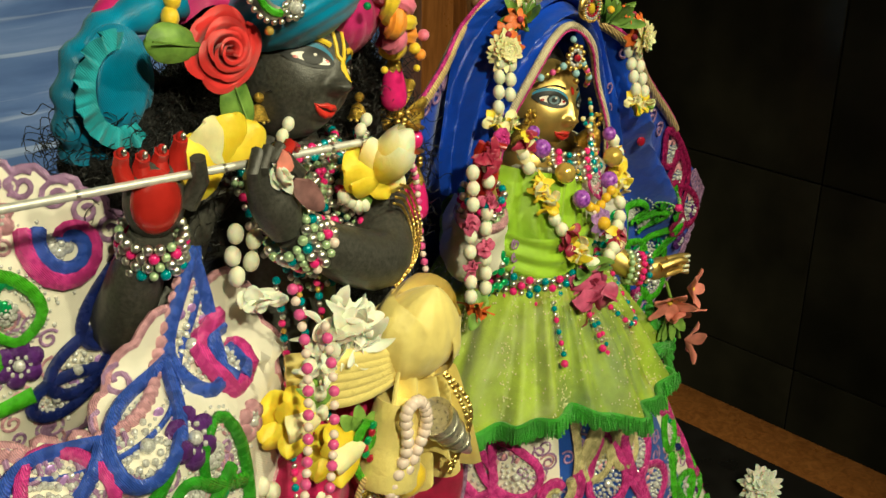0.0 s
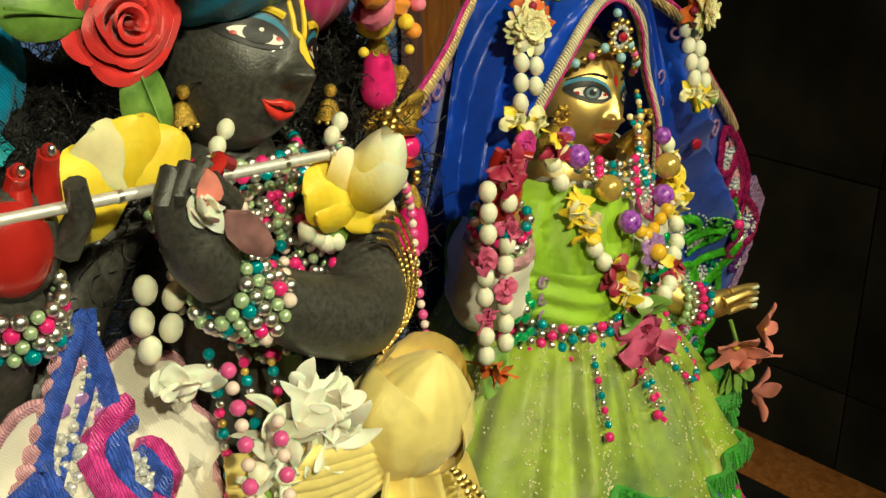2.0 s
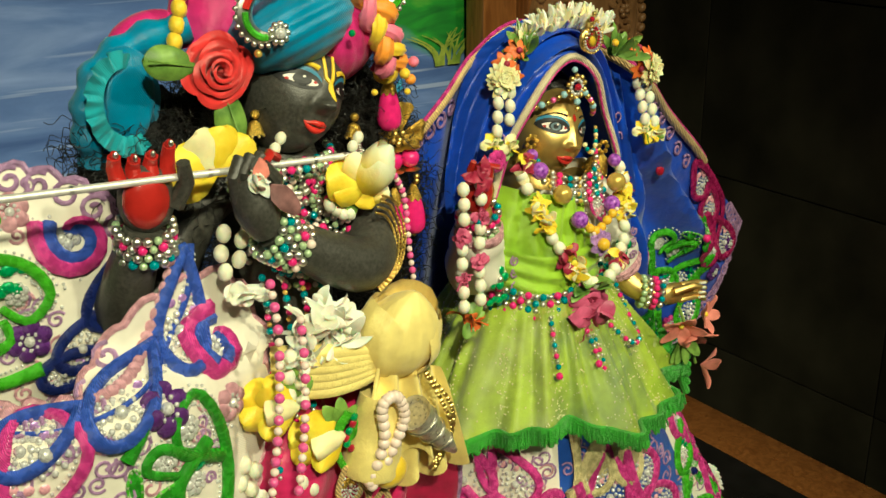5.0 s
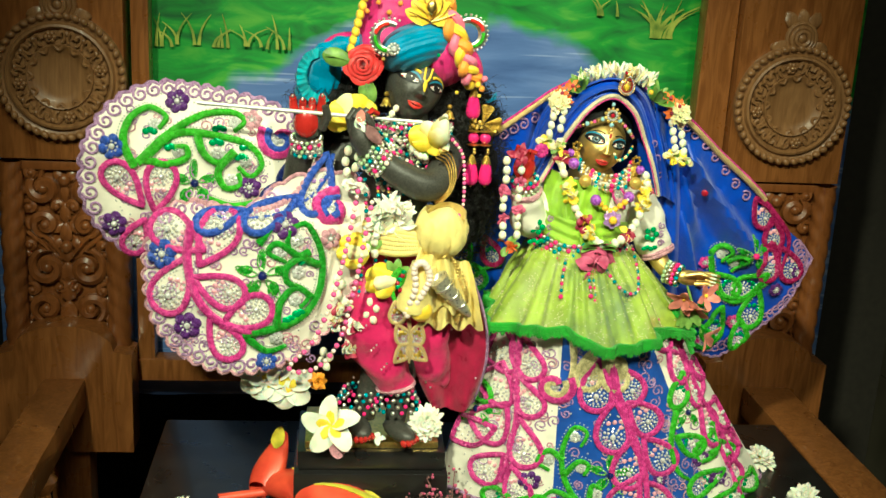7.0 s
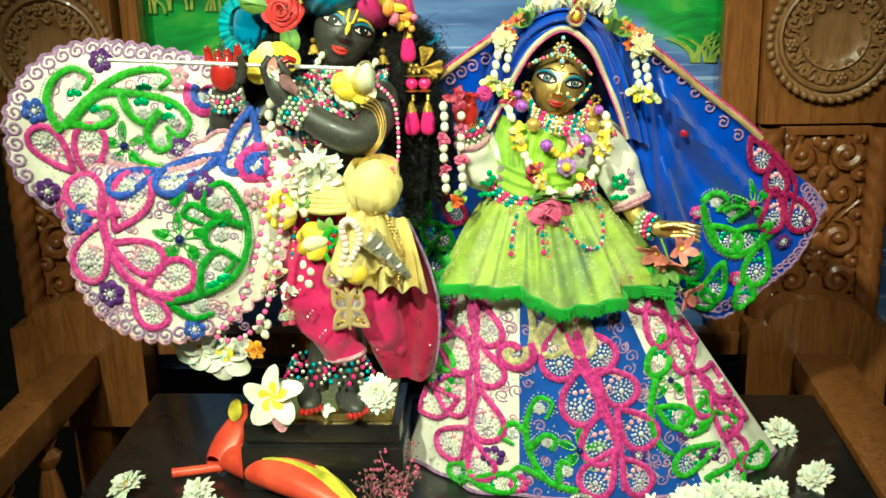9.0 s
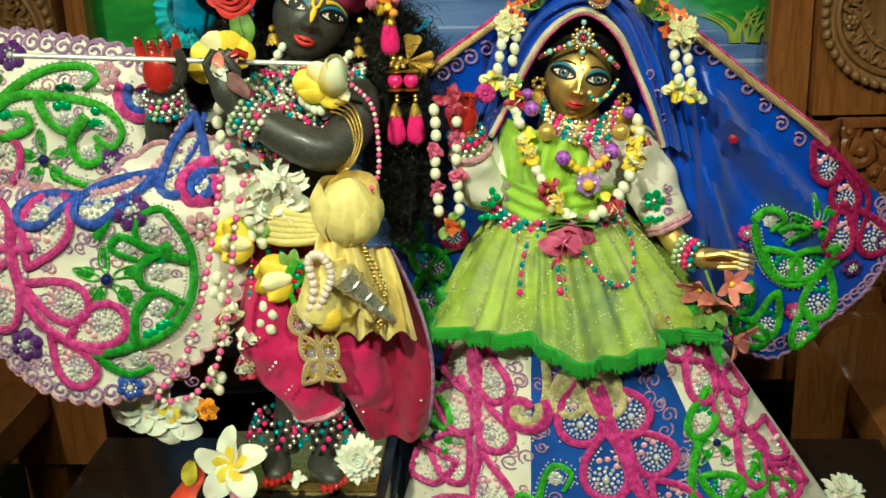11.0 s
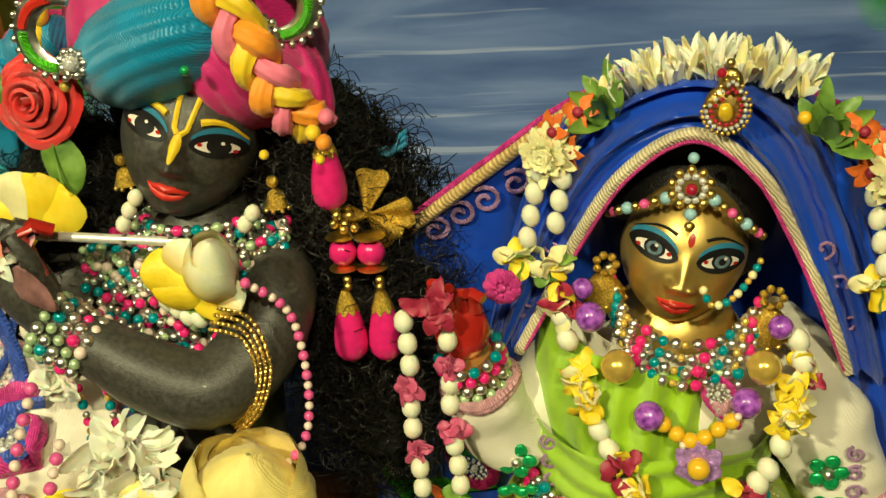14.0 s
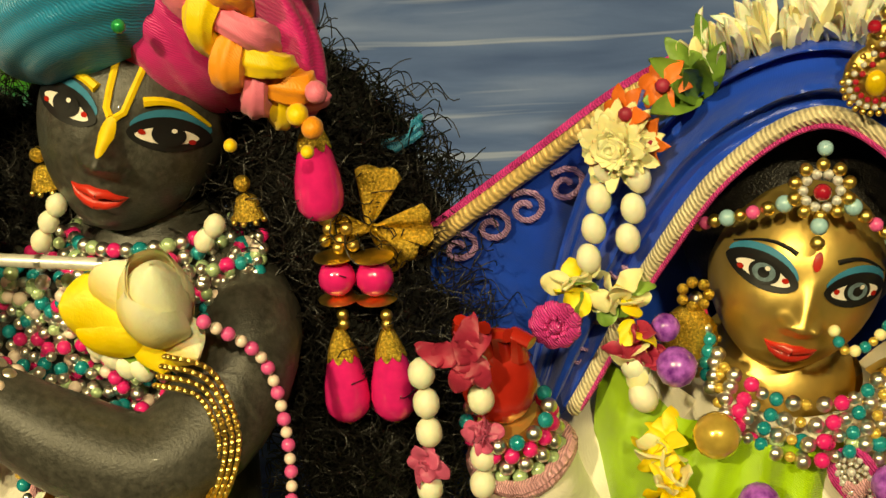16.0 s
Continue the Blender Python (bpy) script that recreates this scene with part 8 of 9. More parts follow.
for cx, y, cz, in ((0.090, 0.030, 0.355), (0.252, 0.046, 0.345)):
    pl2 = lambda x, z, h: Vector((x, y - h, z))
    stitch(o, "sequin_flower", lambda s: [s.ball(pl2(cx + 0.007 * math.cos(a), cz + 0.007 * math.sin(a), 0.001), (0.0042, 0.002, 0.0042), 0, 9, 6) for a in (0, 1.26, 2.5, 3.8, 5.0)] + [s.ball(pl2(cx, cz, 0.003), 0.003, 1, 8, 5)], ["emerald", "silver"], "green sequin flower")
    stitch(o, "sequin_leaf", lambda s: [s.ball(pl2(cx + 0.005 * i - 0.008, cz - 0.021 + 0.002 * (i % 2), 0.0), (0.0042, 0.002, 0.0032), 0, 9, 6) for i in range(4)], ["emerald"])
    stitch(o, "curl_stitching", lambda s: [curl(s, pl2, cx + (0.018 if cx < 0.2 else 0.014), cz - 0.012 + 0.012 * i, 0.005, i, 1, 0, 0.0011) for i in range(3)], ["t_lilac"])
stitch(o, "chest_motif", lambda s: paisley(s, lambda x, z, h: Vector((x, 0.024 - h, z)), 0.196, 0.398, -1.3, 0.03, 0, 0.5, 0.18, 0.0018), ["t_pink", "gem", "t_rose"])
o = thing("lime_scarf", "lime green net scarf wrapped over the bust and waist", "scarf", (0.14, 0.05, 0.33))


def scarf(u, v, h=0.0):
    t = -0.15 + 1.0 * v
    p = Vector((0.104 + 0.090 * v + 0.018 * u * (1 - v), 0.008 - 0.008 * math.sin(math.pi * v) + 0.014 * (1 - u) + h, 0.430 - 0.095 * u))
    p.x -= 0.012 * math.sin(math.pi * u) * (1 - v)
    p.y += 0.035 * (1 - v) ** 3 + 0.016 * v ** 3 + 0.0022 * math.sin(v * 34 + u * 5)
    p.z += -0.022 * v * (1 - u)
    return p


part("bust_drape", Shape().grid(scarf, 26, 40).grid(lambda u, v: scarf(u, v, 0.002), 26, 40), "lime", o)


def band(u, v, h=0.0):
    a = TAU * v
    r = 1 + 0.02 * math.sin(math.pi * u) + 0.022 * math.sin(17 * u + 2.2 * math.sin(a) + 1.5 * math.sin(3 * a)) + h
    return Vector((0.157 + 0.066 * r * math.cos(a), 0.074 + 0.064 * r * math.sin(a), 0.330 + 0.040 * u - 0.006 * math.cos(a) + 0.003 * math.sin(4 * a)))


part("waist_band", Shape().grid(band, 20, 90, 0, wv=True), "lime", o)

# ---------- overskirt ----------
o = thing("sheer_overskirt", "short sheer green organza overskirt with a bright green bobble hem", "overskirt", (0.16, 0.05, 0.2))


def over(u, v, h=0.0):
    a = TAU * v
    big = 0.09 * math.sin(5 * a + 0.8) + 0.08 * math.sin(11 * a + 2 * u) + 0.055 * math.sin(23 * a + 1) + 0.09 * (1 - u) * math.sin(37 * a + 3 * math.sin(3 * a))
    w = 0.060 + 0.079 * u ** 0.85
    d = 0.066 + 0.050 * u ** 0.85
    f = 1 + big * (0.18 + 0.65 * u) * min(1, 6 * u)
    z = 0.332 - 0.112 * u - 0.006 * u * math.sin(5 * a + 0.8) - 0.008 * u * u * math.cos(a - 1.2)
    return Vector((0.157 + 0.016 * u + (w * f + h) * math.sin(a), 0.070 - (d * f + h) * math.cos(a), z))


part("organza", Shape().grid(over, 30, 360, 0, wv=True), "organza", o)
hem = [over(1.0, i / 200, 0.001) for i in range(200)]
for k in range(3):
    part("hem_band", Shape().tube([p + Vector((0, 0, 0.0035 * k - 0.002)) for p in hem], 0.0034, 0, 7, closed=True), "limetrim", o)
rd = random.Random(2)
s = Shape()
for i in range(2600):
    p = over(1.0, rd.random(), rd.uniform(0.003, 0.0058))
    s.tube([p + Vector((0, 0, rd.uniform(0.0, 0.009))), p + Vector((rd.uniform(-0.002, 0.002), rd.uniform(-0.003, 0.001), -rd.uniform(0.002, 0.008)))], 0.0006, 0, 4)
tagged(part("fringe", s, "limetrim", o), kind="stuff")
for i in range(0, 200, 3):
    bead(o, hem[i] + Vector((0, 0, -0.0065)), 0.0034, "limetrim", 1.2, name="bobble")
s = Shape()
rd = random.Random(5)
for i in range(2200):
    s.ball(over(rd.uniform(0.05, 0.97), rd.choice((rd.random(), round(rd.random() * 14) / 14 + rd.gauss(0, 0.004))), 0.0006), rd.uniform(0.0004, 0.001), 0, 4, 3)
tagged(part("glitter_speck", s, "glint", o), kind="stuff")
# gathered side knot
for k in range(7):
    s = Shape().tube(spline([(0.285, 0.02, 0.235 + 0.004 * k), (0.305, 0.015, 0.238 - 0.004 * k), (0.318, 0.012, 0.245 - 0.010 * k)], 10), 0.004, 0, 7)
    part("knot_loop", s, "limetrim", o, "gathered bright green cord")

# ---------- belt, rose, drops ----------
o = thing("bead_belt", "belt of teal, pink and silver beads with hanging drops", "belt", (0.157, 0.0, 0.33))
BB = (("silver", 0.9), ("tealbead", 1.1), ("silver", 0.9), ("hotbead", 1.1))


def waist(a, z, h=0.0):
    return Vector((0.157 + (0.068 + h) * math.sin(a), 0.072 - (0.070 + h) * math.cos(a), z))


for k in range(4):
    string(o, [waist(-1.35 + 2.7 * i / 14, 0.338 - 0.0065 * k + 0.003 * math.sin(i)) for i in range(15)], 0.0031, BB[k:] + BB[:k], 1.0)
for a, z0, z1 in ((-0.42, 0.318, 0.278), (-0.02, 0.315, 0.282), (0.06, 0.315, 0.276)):
    string(o, [waist(a, z0, 0.006), waist(a, (z0 + z1) / 2, 0.020), waist(a + 0.02, z1, 0.030)], 0.0023, BB, 1.0)
    bead(o, waist(a + 0.02, z1 - 0.004, 0.030), 0.0034, "hotbead")
string(o, [waist(0.25, 0.312, 0.010), waist(0.45, 0.285, 0.032), waist(0.7, 0.279, 0.036), waist(0.95, 0.30, 0.022), waist(1.0, 0.335, 0.008)], 0.0023, BB, 1.0)
string(o, [waist(0.7, 0.338, 0.004), waist(0.78, 0.35, 0.004), waist(0.9, 0.345, 0.004), waist(0.95, 0.33, 0.004)], 0.003, BB, 1.0)
o = thing("magenta_rose", "dried magenta rose with green sepals at the waist", "rose", (0.165, -0.01, 0.315))
s = Shape()
rose(s, (0.166, 0.006, 0.320), (-0.1, -0.9, -0.25), 0.026, 0, 5, 0.7, 0.10)
crumple(s, (0.166, -0.006, 0.316), 0.026, 13, (0,), 61, (0, -0.8, -0.35), 0.9)
part("petals", s, "rosepetal", o)
s = Shape()
for i in range(6):
    a = 0.4 + 0.5 * i
    s.petal((0.168, 0.004, 0.336), (math.cos(a), -0.5, 0.5 * math.sin(a) + 0.1), (0, -0.4, 1), 0.026, 0.012, 0, 0.4, 0.3, 0.0007)
part("sepal", s, "leaf", o)

# ---------- necklaces and garlands of the brass statue ----------
o = thing("choker_necklace", "choker of silver, pink and teal beads with drops", "necklace", (0.175, 0.03, 0.425))
for k in range(4):
    string(o, [(0.139, 0.056, 0.457 - 0.005 * k), (0.150, 0.038 - 0.003 * k, 0.438 - 0.005 * k), (0.174, 0.029 - 0.003 * k, 0.428 - 0.006 * k), (0.200, 0.034 - 0.003 * k, 0.431 - 0.005 * k), (0.218, 0.052, 0.445 - 0.005 * k)], 0.003, (("silver", 1), ("hotbead", 1), ("silver", 0.8), ("tealbead", 0.9), ("silver", 1), ("goldpearl", 0.7)), 0.97, 0.0007)
for i in range(7):
    x = 0.150 + 0.009 * i
    string(o, [(x, 0.026, 0.414), (x, 0.024, 0.404)], 0.0029, ((("tealbead", "hotbead", "greenbead")[i % 3], 1.1), ("silver", 0.8)), 1.0)
o = thing("purple_bead_necklace", "necklace of marbled purple, gold pearl and yellow beads", "necklace", (0.18, 0.015, 0.39))
for x, y, z, r, m in ((0.128, 0.034, 0.456, 0.0055, "purplebead"), (0.132, 0.028, 0.443, 0.0078, "purplebead"), (0.146, 0.014, 0.423, 0.0088, "goldpearl"), (0.161, 0.008, 0.399, 0.0078, "purplebead"), (0.208, 0.018, 0.402, 0.0078, "purplebead"), (0.216, 0.022, 0.420, 0.0088, "goldpearl"), (0.224, 0.034, 0.436, 0.0062, "purplebead")):
    bead(o, (x, y, z), r, m)
for x, z in ((0.168, 0.394), (0.1745, 0.3885), (0.181, 0.385), (0.188, 0.387), (0.1945, 0.392), (0.2005, 0.397)):
    bead(o, (x, 0.009, z), 0.0043, "yellowbead")
for x, z in ((0.1655, 0.3985), (0.1775, 0.3835), (0.2035, 0.401)):
    bead(o, (x, 0.007, z), 0.002, "palebead")
s = Shape()
blossom(s, (0.185, 0.006, 0.374), (0, -1, 0.1), 0.013, 0, 6, 0.1, 0.5, 0.7, 0.1)
s.ball((0.185, 0.002, 0.3735), 0.0058, 1, 12, 8)
part("flower_pendant", s, ["lilac", "yellowbead"], o, "purple flower pendant")
o = thing("petal_garland", "garland of white buds and folded yellow petals", "garland", (0.17, 0.01, 0.34))
for x, y, z in ((0.117, 0.034, 0.440), (0.120, 0.030, 0.429), (0.136, 0.014, 0.386), (0.141, 0.010, 0.377), (0.164, 0.0, 0.346), (0.171, -0.002, 0.342), (0.233, 0.036, 0.428), (0.235, 0.032, 0.418), (0.225, 0.018, 0.378), (0.219, 0.012, 0.368), (0.214, 0.01, 0.361), (0.198, 0.0, 0.348), (0.190, -0.002, 0.344)):
    bead(o, (x, y, z), 0.0055, "bud", 1.2, (0.5, 0, -1), "white_bud")
rd = random.Random(31)
for c, m in (((0.126, 0.022, 0.412), 0), ((0.131, 0.017, 0.400), 0), ((0.148, 0.006, 0.366), 1), ((0.155, 0.002, 0.356), 0), ((0.231, 0.026, 0.402), 0), ((0.229, 0.022, 0.391), 0), ((0.207, 0.006, 0.354), 1), ((0.118, 0.032, 0.449), 2), ((0.236, 0.034, 0.410), 2)):
    s = Shape()
    crumple(s, Vector(c) + Vector((0, 0, 0.004)), 0.0105, 9, ((0, 1, 0), (2, 0, 2), (2, 2, 0))[m], int(c[0] * 1e4), (0, -1, 0.2), 1.2)
    crumple(s, Vector(c) - Vector((0, 0, 0.004)), 0.0105, 9, ((0, 0, 1), (2, 1, 2), (2, 1, 2))[m], int(c[2] * 1e4), (0, -1, 0.0), 1.2)
    part("petal_tuft", s, ["ypetal", "cream", "wine"], o)

# ---------- raised hand: garland and cuffs ----------
o = thing("wrist_garland", "short garland of white buds and red petals on the raised hand", "garland", (0.05, 0.02, 0.33))
for k in range(2):
    for i in range(9):
        if i in (3, 6) and k == 0 or i in (2, 5) and k == 1:
            s = Shape()
            c = (0.040 + 0.020 * k, 0.012 + 0.004 * k, 0.445 - 0.0125 * i)
            crumple(s, c, 0.008, 14, (0,), i * 7 + k)
            part("red_petal", s, "rosepetal", o)
        else:
            bead(o, (0.040 + 0.020 * k + 0.001 * math.sin(i), 0.012 + 0.004 * k, 0.447 - 0.0125 * i), 0.0052, "bud", 1.2, name="white_bud")
s = Shape()
crumple(s, (0.051, 0.016, 0.332), 0.015, 11, (0, 1, 1), 4)
part("end_blossom", s, ["leaf", "orange"], o)
s = Shape()
for j in range(9):
    s.petal((0.052 + 0.003 * (j % 4), 0.012, 0.452 + 0.003 * (j % 3)), (math.cos(j * 0.7), -0.5, math.sin(j * 0.7)), (0, -1, 0.2), 0.014, 0.008, 0, 0.4, 0.4, 0.0008, ruffle=0.2)
part("red_ribbon", s, "wine", o, "crumpled red ribbon")
s = Shape()
button(s, lambda x, z, h: Vector((x, 0.032 - h, z)), 0.088, 0.458, 0.010, 0, 0, 9)
part("pink_button", s, "t_pink", o)
for c, axis, R, n, lab in (((0.070, 0.032, 0.412), Vector((-0.2, -0.3, 1)), 0.0165, 14, "bead cuff below the raised hand"), ((0.287, 0.040, 0.291), Vector((1, -0.7, -0.2)), 0.014, 13, "bead cuff on the lowered wrist")):
    o = thing("bead_cuff", lab, "bracelet", c, "bead cuffs")
    q = axis.to_track_quat("Z", "Y").to_matrix()
    for k in range(4):
        for i in range(n):
            a = TAU * (i + 0.5 * k) / n
            bead(o, Vector(c) + q @ Vector((R * math.cos(a), R * math.sin(a), (k - 1.5) * 0.006)), 0.0032, ("greenbead", "silver", "hotbead", "tealbead" if i % 2 else "silver")[k])
# coral blossoms in the lowered hand
o = thing("coral_blossoms", "coral orchid blossoms and leaves held in the lowered hand", "flowers", (0.305, 0.01, 0.25))
for c, f, R, m in (((0.296, 0.006, 0.268), (-0.5, -0.7, -0.5), 0.028, 5), ((0.322, 0.004, 0.272), (0.35, -0.9, 0.1), 0.024, 5), ((0.312, 0.006, 0.256), (-0.1, -0.6, -0.8), 0.028, 4), ((0.330, 0.006, 0.214), (0.7, -0.6, -0.3), 0.026, 4)):
    for i in range(m):
        q = Vector(f).to_track_quat("Z", "Y").to_matrix()
        a = TAU * i / m + R * 90
        s = Shape().petal(Vector(c), q @ Vector((math.cos(a), math.sin(a), 0.75)), q @ Vector((0, 0, 1)), R, R * 0.42, 0, 0.15, 0.3, 0.0009, 9, 10, 0.85, ruffle=0.08)
        part("petal", s, "coral", o)
    part("heart", Shape().ball(Vector(c) + Vector(f).normalized() * 0.004, 0.0028, 0, 8, 5), "ypetal", o)
part("stem", Shape().tube(spline([(0.300, 0.014, 0.282), (0.312, 0.010, 0.250), (0.326, 0.010, 0.216)], 12), 0.0016, 0, 6), "leaf", o)
for i in range(4):
    s = Shape().petal((0.305, 0.012, 0.25), (0.3 * i - 0.6, -0.3, -1 + 0.2 * i), (0, -1, 0), 0.030, 0.011, 0, 0.2)
    part("leaf", s, "leaf", o)

# ---------- on the table ----------
for k, (x, y) in enumerate(((0.200, -0.100), (0.272, -0.112))):
    o = thing("silver_sandal", "small silver sandal with toe knob on the table", "sandal", (x, y, TABLE), "pair of sandals")
    rot = Matrix.Translation((x, y, TABLE)) @ Matrix.Rotation(0.12 - 0.4 * k, 4, "Z")

    def sole(u, v, z):
        a = TAU * v
        w = 0.021 + 0.005 * math.cos(2 * a) * 0 - 0.006 * math.sin(a) * 0.4
        return rot @ Vector((w * u * math.cos(a), 0.036 * u * math.sin(a), z))
    s = Shape()
    s.grid(lambda u, v: sole(u, v, 0.0005), 4, 30, 0, wv=True).grid(lambda u, v: sole(1, v, 0.0005 + 0.008 * u), 2, 30, 0, wv=True).grid(lambda u, v: sole(u, v, 0.0085), 4, 30, 0, wv=True)
    part("sole", s, "clearplastic", o)
    part("strap", Shape().tube([rot @ Vector((0.022 * math.cos(math.pi * i / 16), 0.004, 0.008 + 0.026 * math.sin(math.pi * i / 16))) for i in range(17)], 0.003, 0, 8, flat=(Vector((0, 0, 1)), 0.8)), "clearplastic", o)
    for i in range(13):
        bead(o, rot @ Vector((0.024 * math.cos(math.pi * i / 12), 0.001, 0.009 + 0.027 * math.sin(math.pi * i / 12))), 0.0018, "silver", name="stud")
    part("toe_post", Shape().lathe([(0.0022, 0.008), (0.0026, 0.02), (0.0036, 0.032), (0.005, 0.036), (0.0, 0.041)], 0, rot @ Matrix.Translation((0.0, -0.016, 0)), 12), "silver", o)
rd = random.Random(77)
MUMS = ((-0.377, -0.042, 0.023), (-0.278, -0.055, 0.022), (-0.345, -0.137, 0.024), (-0.300, -0.122, 0.022), (-0.235, -0.135, 0.022), (-0.195, -0.15, 0.024), (-0.145, -0.165, 0.02), (0.076, -0.141, 0.022), (0.335, -0.070, 0.022), (0.365, -0.065, 0.024), (0.360, -0.105, 0.022), (0.325, -0.088, 0.02), (0.438, -0.114, 0.025), (0.415, -0.128, 0.023), (0.444, -0.039, 0.018), (0.502, -0.004, 0.023), (0.487, 0.120, 0.024), (0.385, -0.035, 0.016), (-0.02, -0.10, 0.02), (-0.26, -0.16, 0.02), (0.405, -0.045, 0.017), (-0.315, -0.155, 0.022), (-0.28, -0.175, 0.024), (-0.225, -0.17, 0.022), (-0.165, -0.18, 0.024), (-0.11, -0.17, 0.02), (-0.06, -0.16, 0.02), (0.0, -0.15, 0.022), (0.04, -0.165, 0.022), (0.335, -0.125, 0.024), (0.385, -0.14, 0.022), (0.45, -0.15, 0.024), (0.355, -0.16, 0.02), (-0.25, -0.10, 0.02), (-0.215, -0.115, 0.02))
MUMS += tuple((-0.26 + 0.060 * i + rd.uniform(-0.015, 0.015), -0.185 + rd.uniform(-0.02, 0.02), rd.uniform(0.018, 0.024)) for i in range(12))
shared = []
for k in range(3):
    s = Shape()
    mum(s, (0, 0, 0.006), 0.024, 0, 1, 40 + k, (0.2 * (k - 1), -0.75, 1), 4, 24, 0.27, 0.3 - 0.07 * k)
    shared.append(s.mesh("bloom", ["petal", "ypetal"]))
for i, (x, y, r) in enumerate(MUMS):
    o = new("white_chrysanthemum", shared[i % 3])
    tagged(o, "white chrysanthemum head lying on the black table", "flower", "white blooms on the table")
    o.location = (x, y, TABLE + 0.002)
    o.rotation_euler = (rd.uniform(-0.2, 0.2), rd.uniform(-0.25, 0.25), rd.uniform(-0.9, 0.9))
    k = 1.18 * r / 0.024
    o.scale = (k, k, k)
# two blooms on the plinth
s = Shape()
mum(s, (-0.050, -0.012, 0.088), 0.026, 0, 0, 3, (0.05, -1, 0.25), 6, 24, 0.30)
solid("white_carnation", s, "petal", "round white carnation leaning on the plinth", "flower")
s = Shape()
plumeria(s, (-0.178, -0.034, 0.092), (-0.1, -1, 0.55), 0.042, 0.5)
s.petal((-0.17, -0.038, 0.078), (0.1, -0.4, -0.8), (0, -1, 0.2), 0.03, 0.02, 2, 0.2, 0.3, 0.001)
solid("frangipani_flower", s, ["petal", "ypetal", "rosy"], "white frangipani with a yellow throat on the plinth edge", "flower")
s = Shape()
blossom(s, (-0.115, -0.02, 0.068), (0, -0.5, 1), 0.012, 0, 4, 0.2)
solid("fallen_petal", s, "petal", "small white blossom lying on the plinth", "flower")
# heliconia bract
o = thing("heliconia_bract", "red heliconia bract edged yellow-green lying on the table", "heliconia", (-0.2, -0.03, TABLE))


def bract(p0, p1, w, hgt, lift):
    p0, p1 = Vector(p0), Vector(p1)
    d = p1 - p0
    side = d.cross(Vector((0, 0, 1))).normalized()

    def fn(u, v):
        a = TAU * v
        q = math.sin(math.pi * min(1, 0.12 + 0.88 * u) ** 0.8) ** 0.7
        return p0 + d * u + side * (w * q * math.cos(a)) + Vector((0, 0, hgt * q * (0.9 + math.sin(a)) + lift * u * u))
    return fn


f = bract((-0.258, 0.026, TABLE + 0.003), (-0.060, -0.104, TABLE + 0.003), 0.032, 0.025, 0.0)
part("large_bract", Shape().grid(f, 30, 24, 0, wv=True), "fruit", o)
s = Shape()
for a0, u0, u1 in ((0.30, 0.12, 0.9), (0.16, 0.35, 0.98), (0.42, 0.45, 0.97), (0.22, 0.55, 0.99), (0.35, 0.6, 0.99)):
    s.tube([f(u0 + (u1 - u0) * t, a0 + 0.10 * math.sin(3 * t)) + Vector((0, 0, 0.0006)) for t in [i / 14 for i in range(15)]], lambda t: 0.0052 * math.sin(math.pi * (0.12 + 0.8 * t)) + 0.0008, 0, 6, flat=(Vector((0, 0, 1)), 0.35))
part("yellow_stripe", s, "fruitg", o)
f2 = bract((-0.275, 0.010, TABLE + 0.004), (-0.240, 0.066, TABLE + 0.012), 0.024, 0.018, 0.065)
part("small_bract", Shape().grid(f2, 20, 20, 0, wv=True), "fruit", o)
s = Shape()
s.petal(f2(0.6, 0.25), (0.25, 0.3, 1), (0, -1, 0.2), 0.034, 0.016, 0, -0.2, 0.4, 0.0015)
part("green_tip", s, "fruitg", o)
part("stem", Shape().tube(spline([(-0.328, -0.004, TABLE + 0.009), (-0.28, 0.008, TABLE + 0.010), (-0.235, 0.020, TABLE + 0.012)], 12), lambda t: 0.0068 - 0.001 * t, 0, 10), "fruit", o)
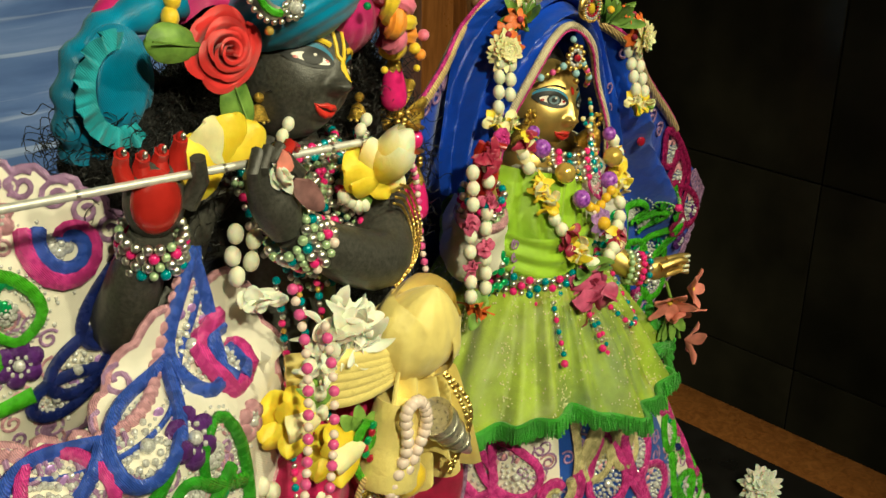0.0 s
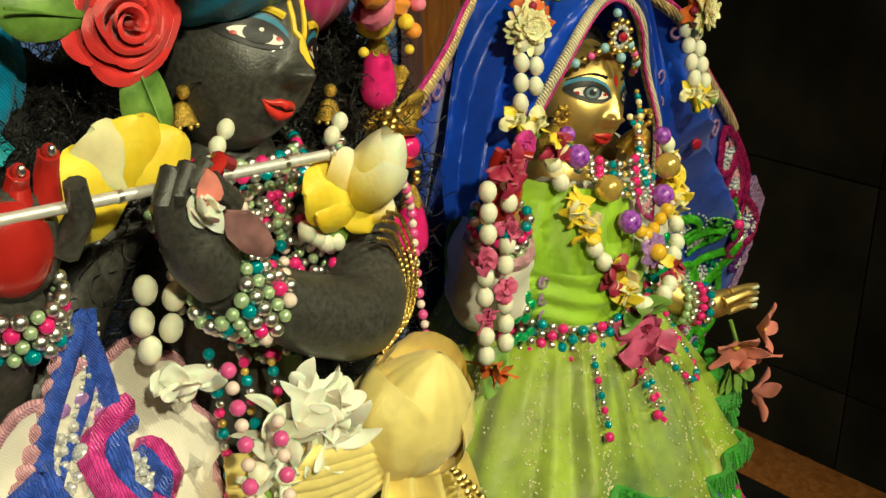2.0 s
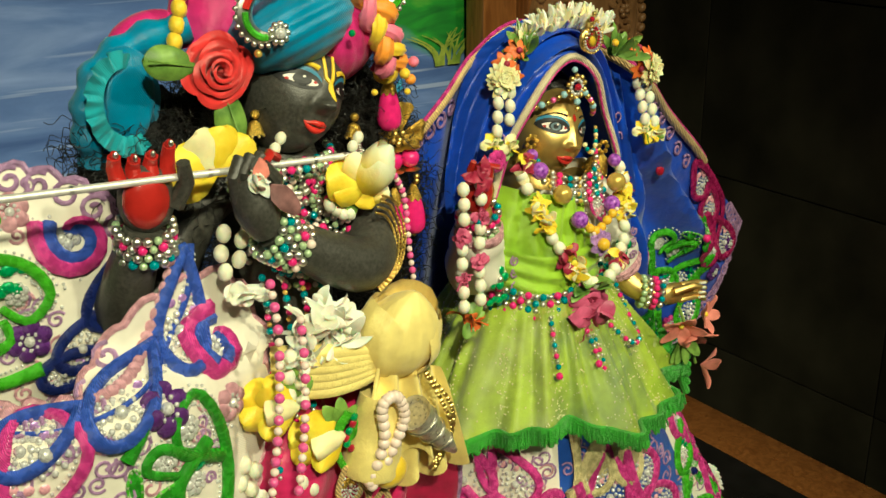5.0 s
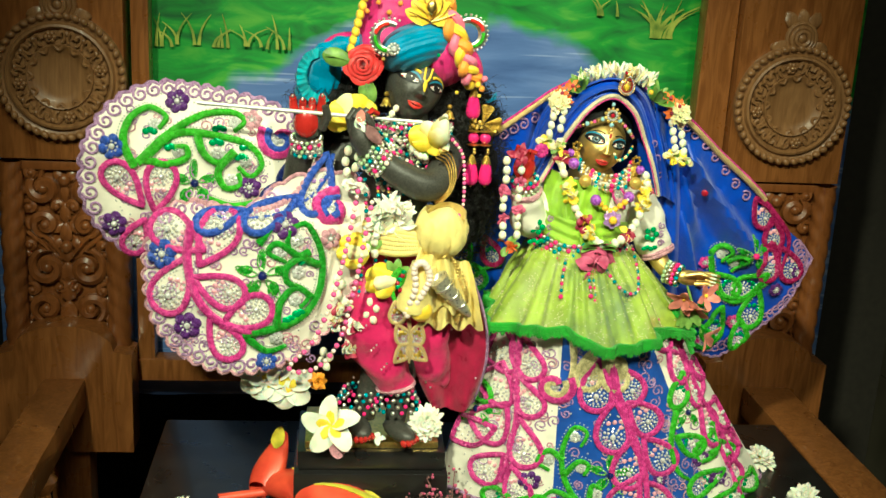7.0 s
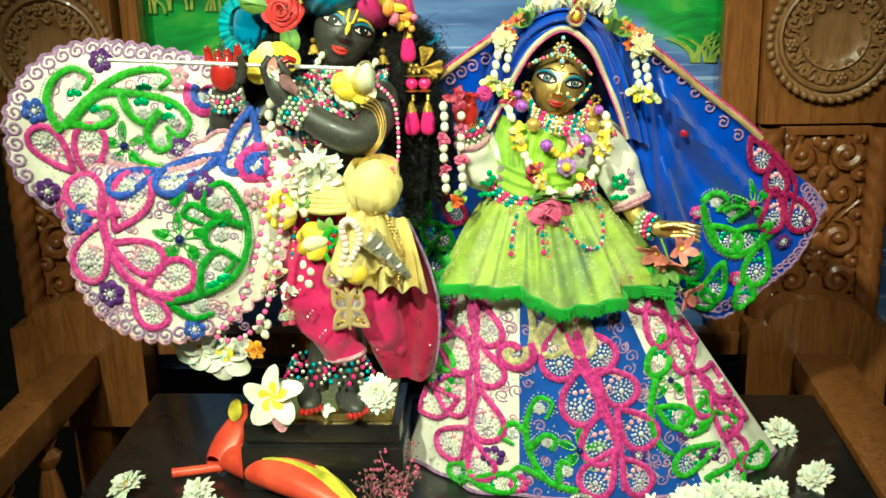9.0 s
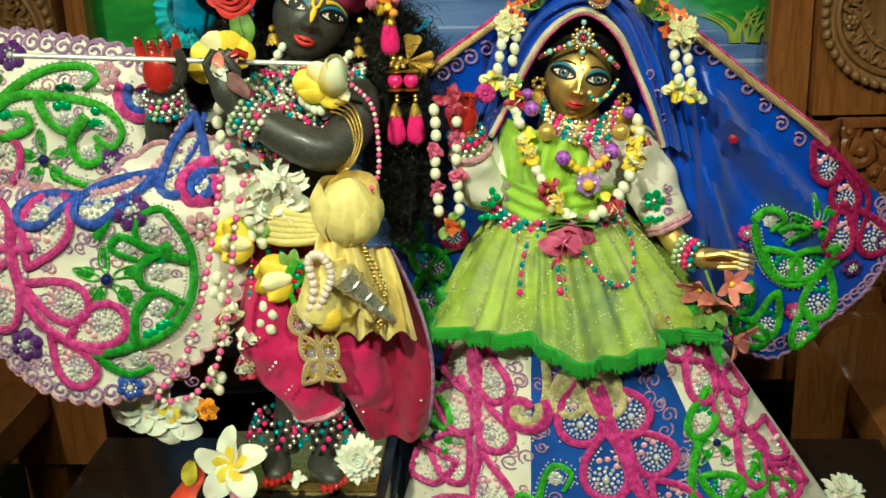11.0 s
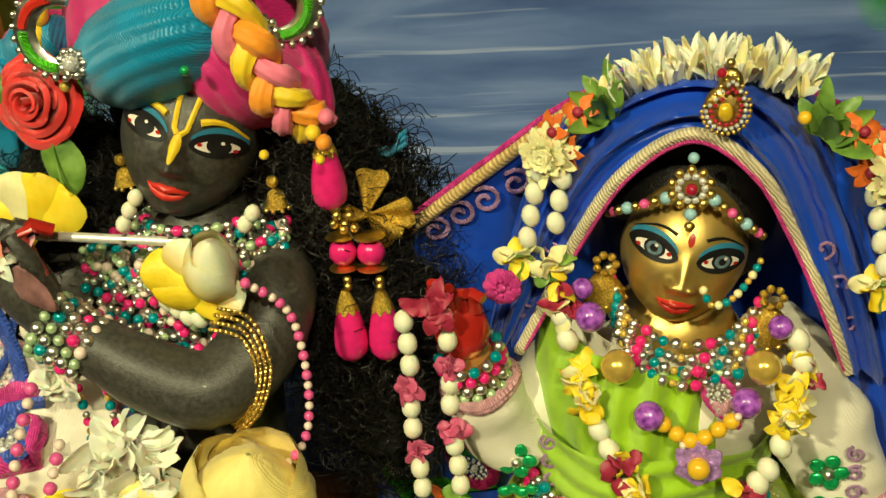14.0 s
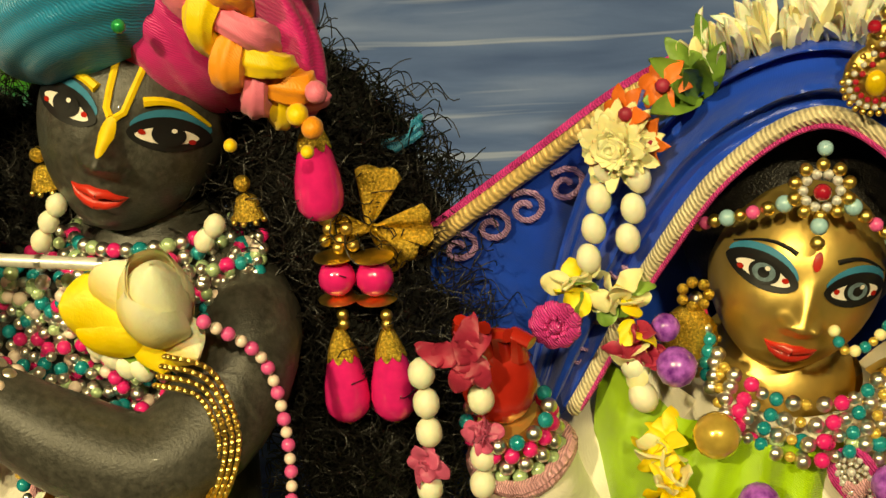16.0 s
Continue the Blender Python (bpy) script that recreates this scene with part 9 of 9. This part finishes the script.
# dried spray
o = thing("dried_spray", "spray of dried purple flowers beside the plinth", "dried flowers", (-0.03, -0.05, TABLE))
rd = random.Random(8)
for k in range(16):
    b = Vector((-0.05 + rd.uniform(-0.02, 0.05), -0.075 + rd.uniform(-0.03, 0.02), TABLE + 0.004))
    e = b + Vector((rd.uniform(-0.03, 0.045), rd.uniform(-0.01, 0.05), rd.uniform(0.02, 0.06)))
    s = Shape().tube(spline([b, b.lerp(e, 0.5) + Vector((0, 0, 0.008)), e], 8), 0.0007, 0, 5)
    for j in range(16):
        p = b.lerp(e, rd.uniform(0.25, 1.0)) + Vector((rd.uniform(-0.008, 0.008), rd.uniform(-0.008, 0.008), rd.uniform(0, 0.012)))
        s.ball(p, rd.uniform(0.0014, 0.0028), rd.choice((0, 0, 1)), 5, 4)
    part("sprig", s, ["dry", "rosepetal"], o)
# small scattered jasmine
s_mesh = []
for k in range(2):
    s = Shape()
    blossom(s, (0, 0, 0.002), (0.1, 0, 1), 0.011, 0, 5, 0.25, k, 0.42, 0.1)
    s.tube([(0, 0, 0.003), (0.006, 0.004, 0.002), (0.012, 0.006, 0.0018)], 0.0009, 0, 5)
    s_mesh.append(s.mesh("jasmine", "petal"))
rd = random.Random(15)
for i in range(190):
    if i < 140:
        x, y = rd.uniform(-0.25, 0.05), rd.uniform(-0.19, -0.09)
    else:
        x, y = rd.uniform(0.28, 0.45), rd.uniform(-0.14, -0.05)
    o = new("jasmine_blossom", s_mesh[i % 2])
    tagged(o, "tiny white jasmine blossom scattered on the table", "flower", "scattered jasmine")
    o.location = (x, y, TABLE + 0.001 + 0.006 * (i % 3))
    o.rotation_euler = (rd.uniform(-0.7, 0.7), rd.uniform(-0.7, 0.7), rd.uniform(0, 6))
for x, y in ((-0.07, -0.15), (-0.16, -0.13), (-0.10, -0.12)):
    s = Shape()
    blossom(s, (x, y, TABLE + 0.008), (0.2, -0.6, 1), 0.02, 0, 5, 0.5, x * 40, 0.55, 0.2)
    solid("pink_blossom", s, "rosy", "fallen pink blossom among the white flowers", "flower", "pink blossoms")
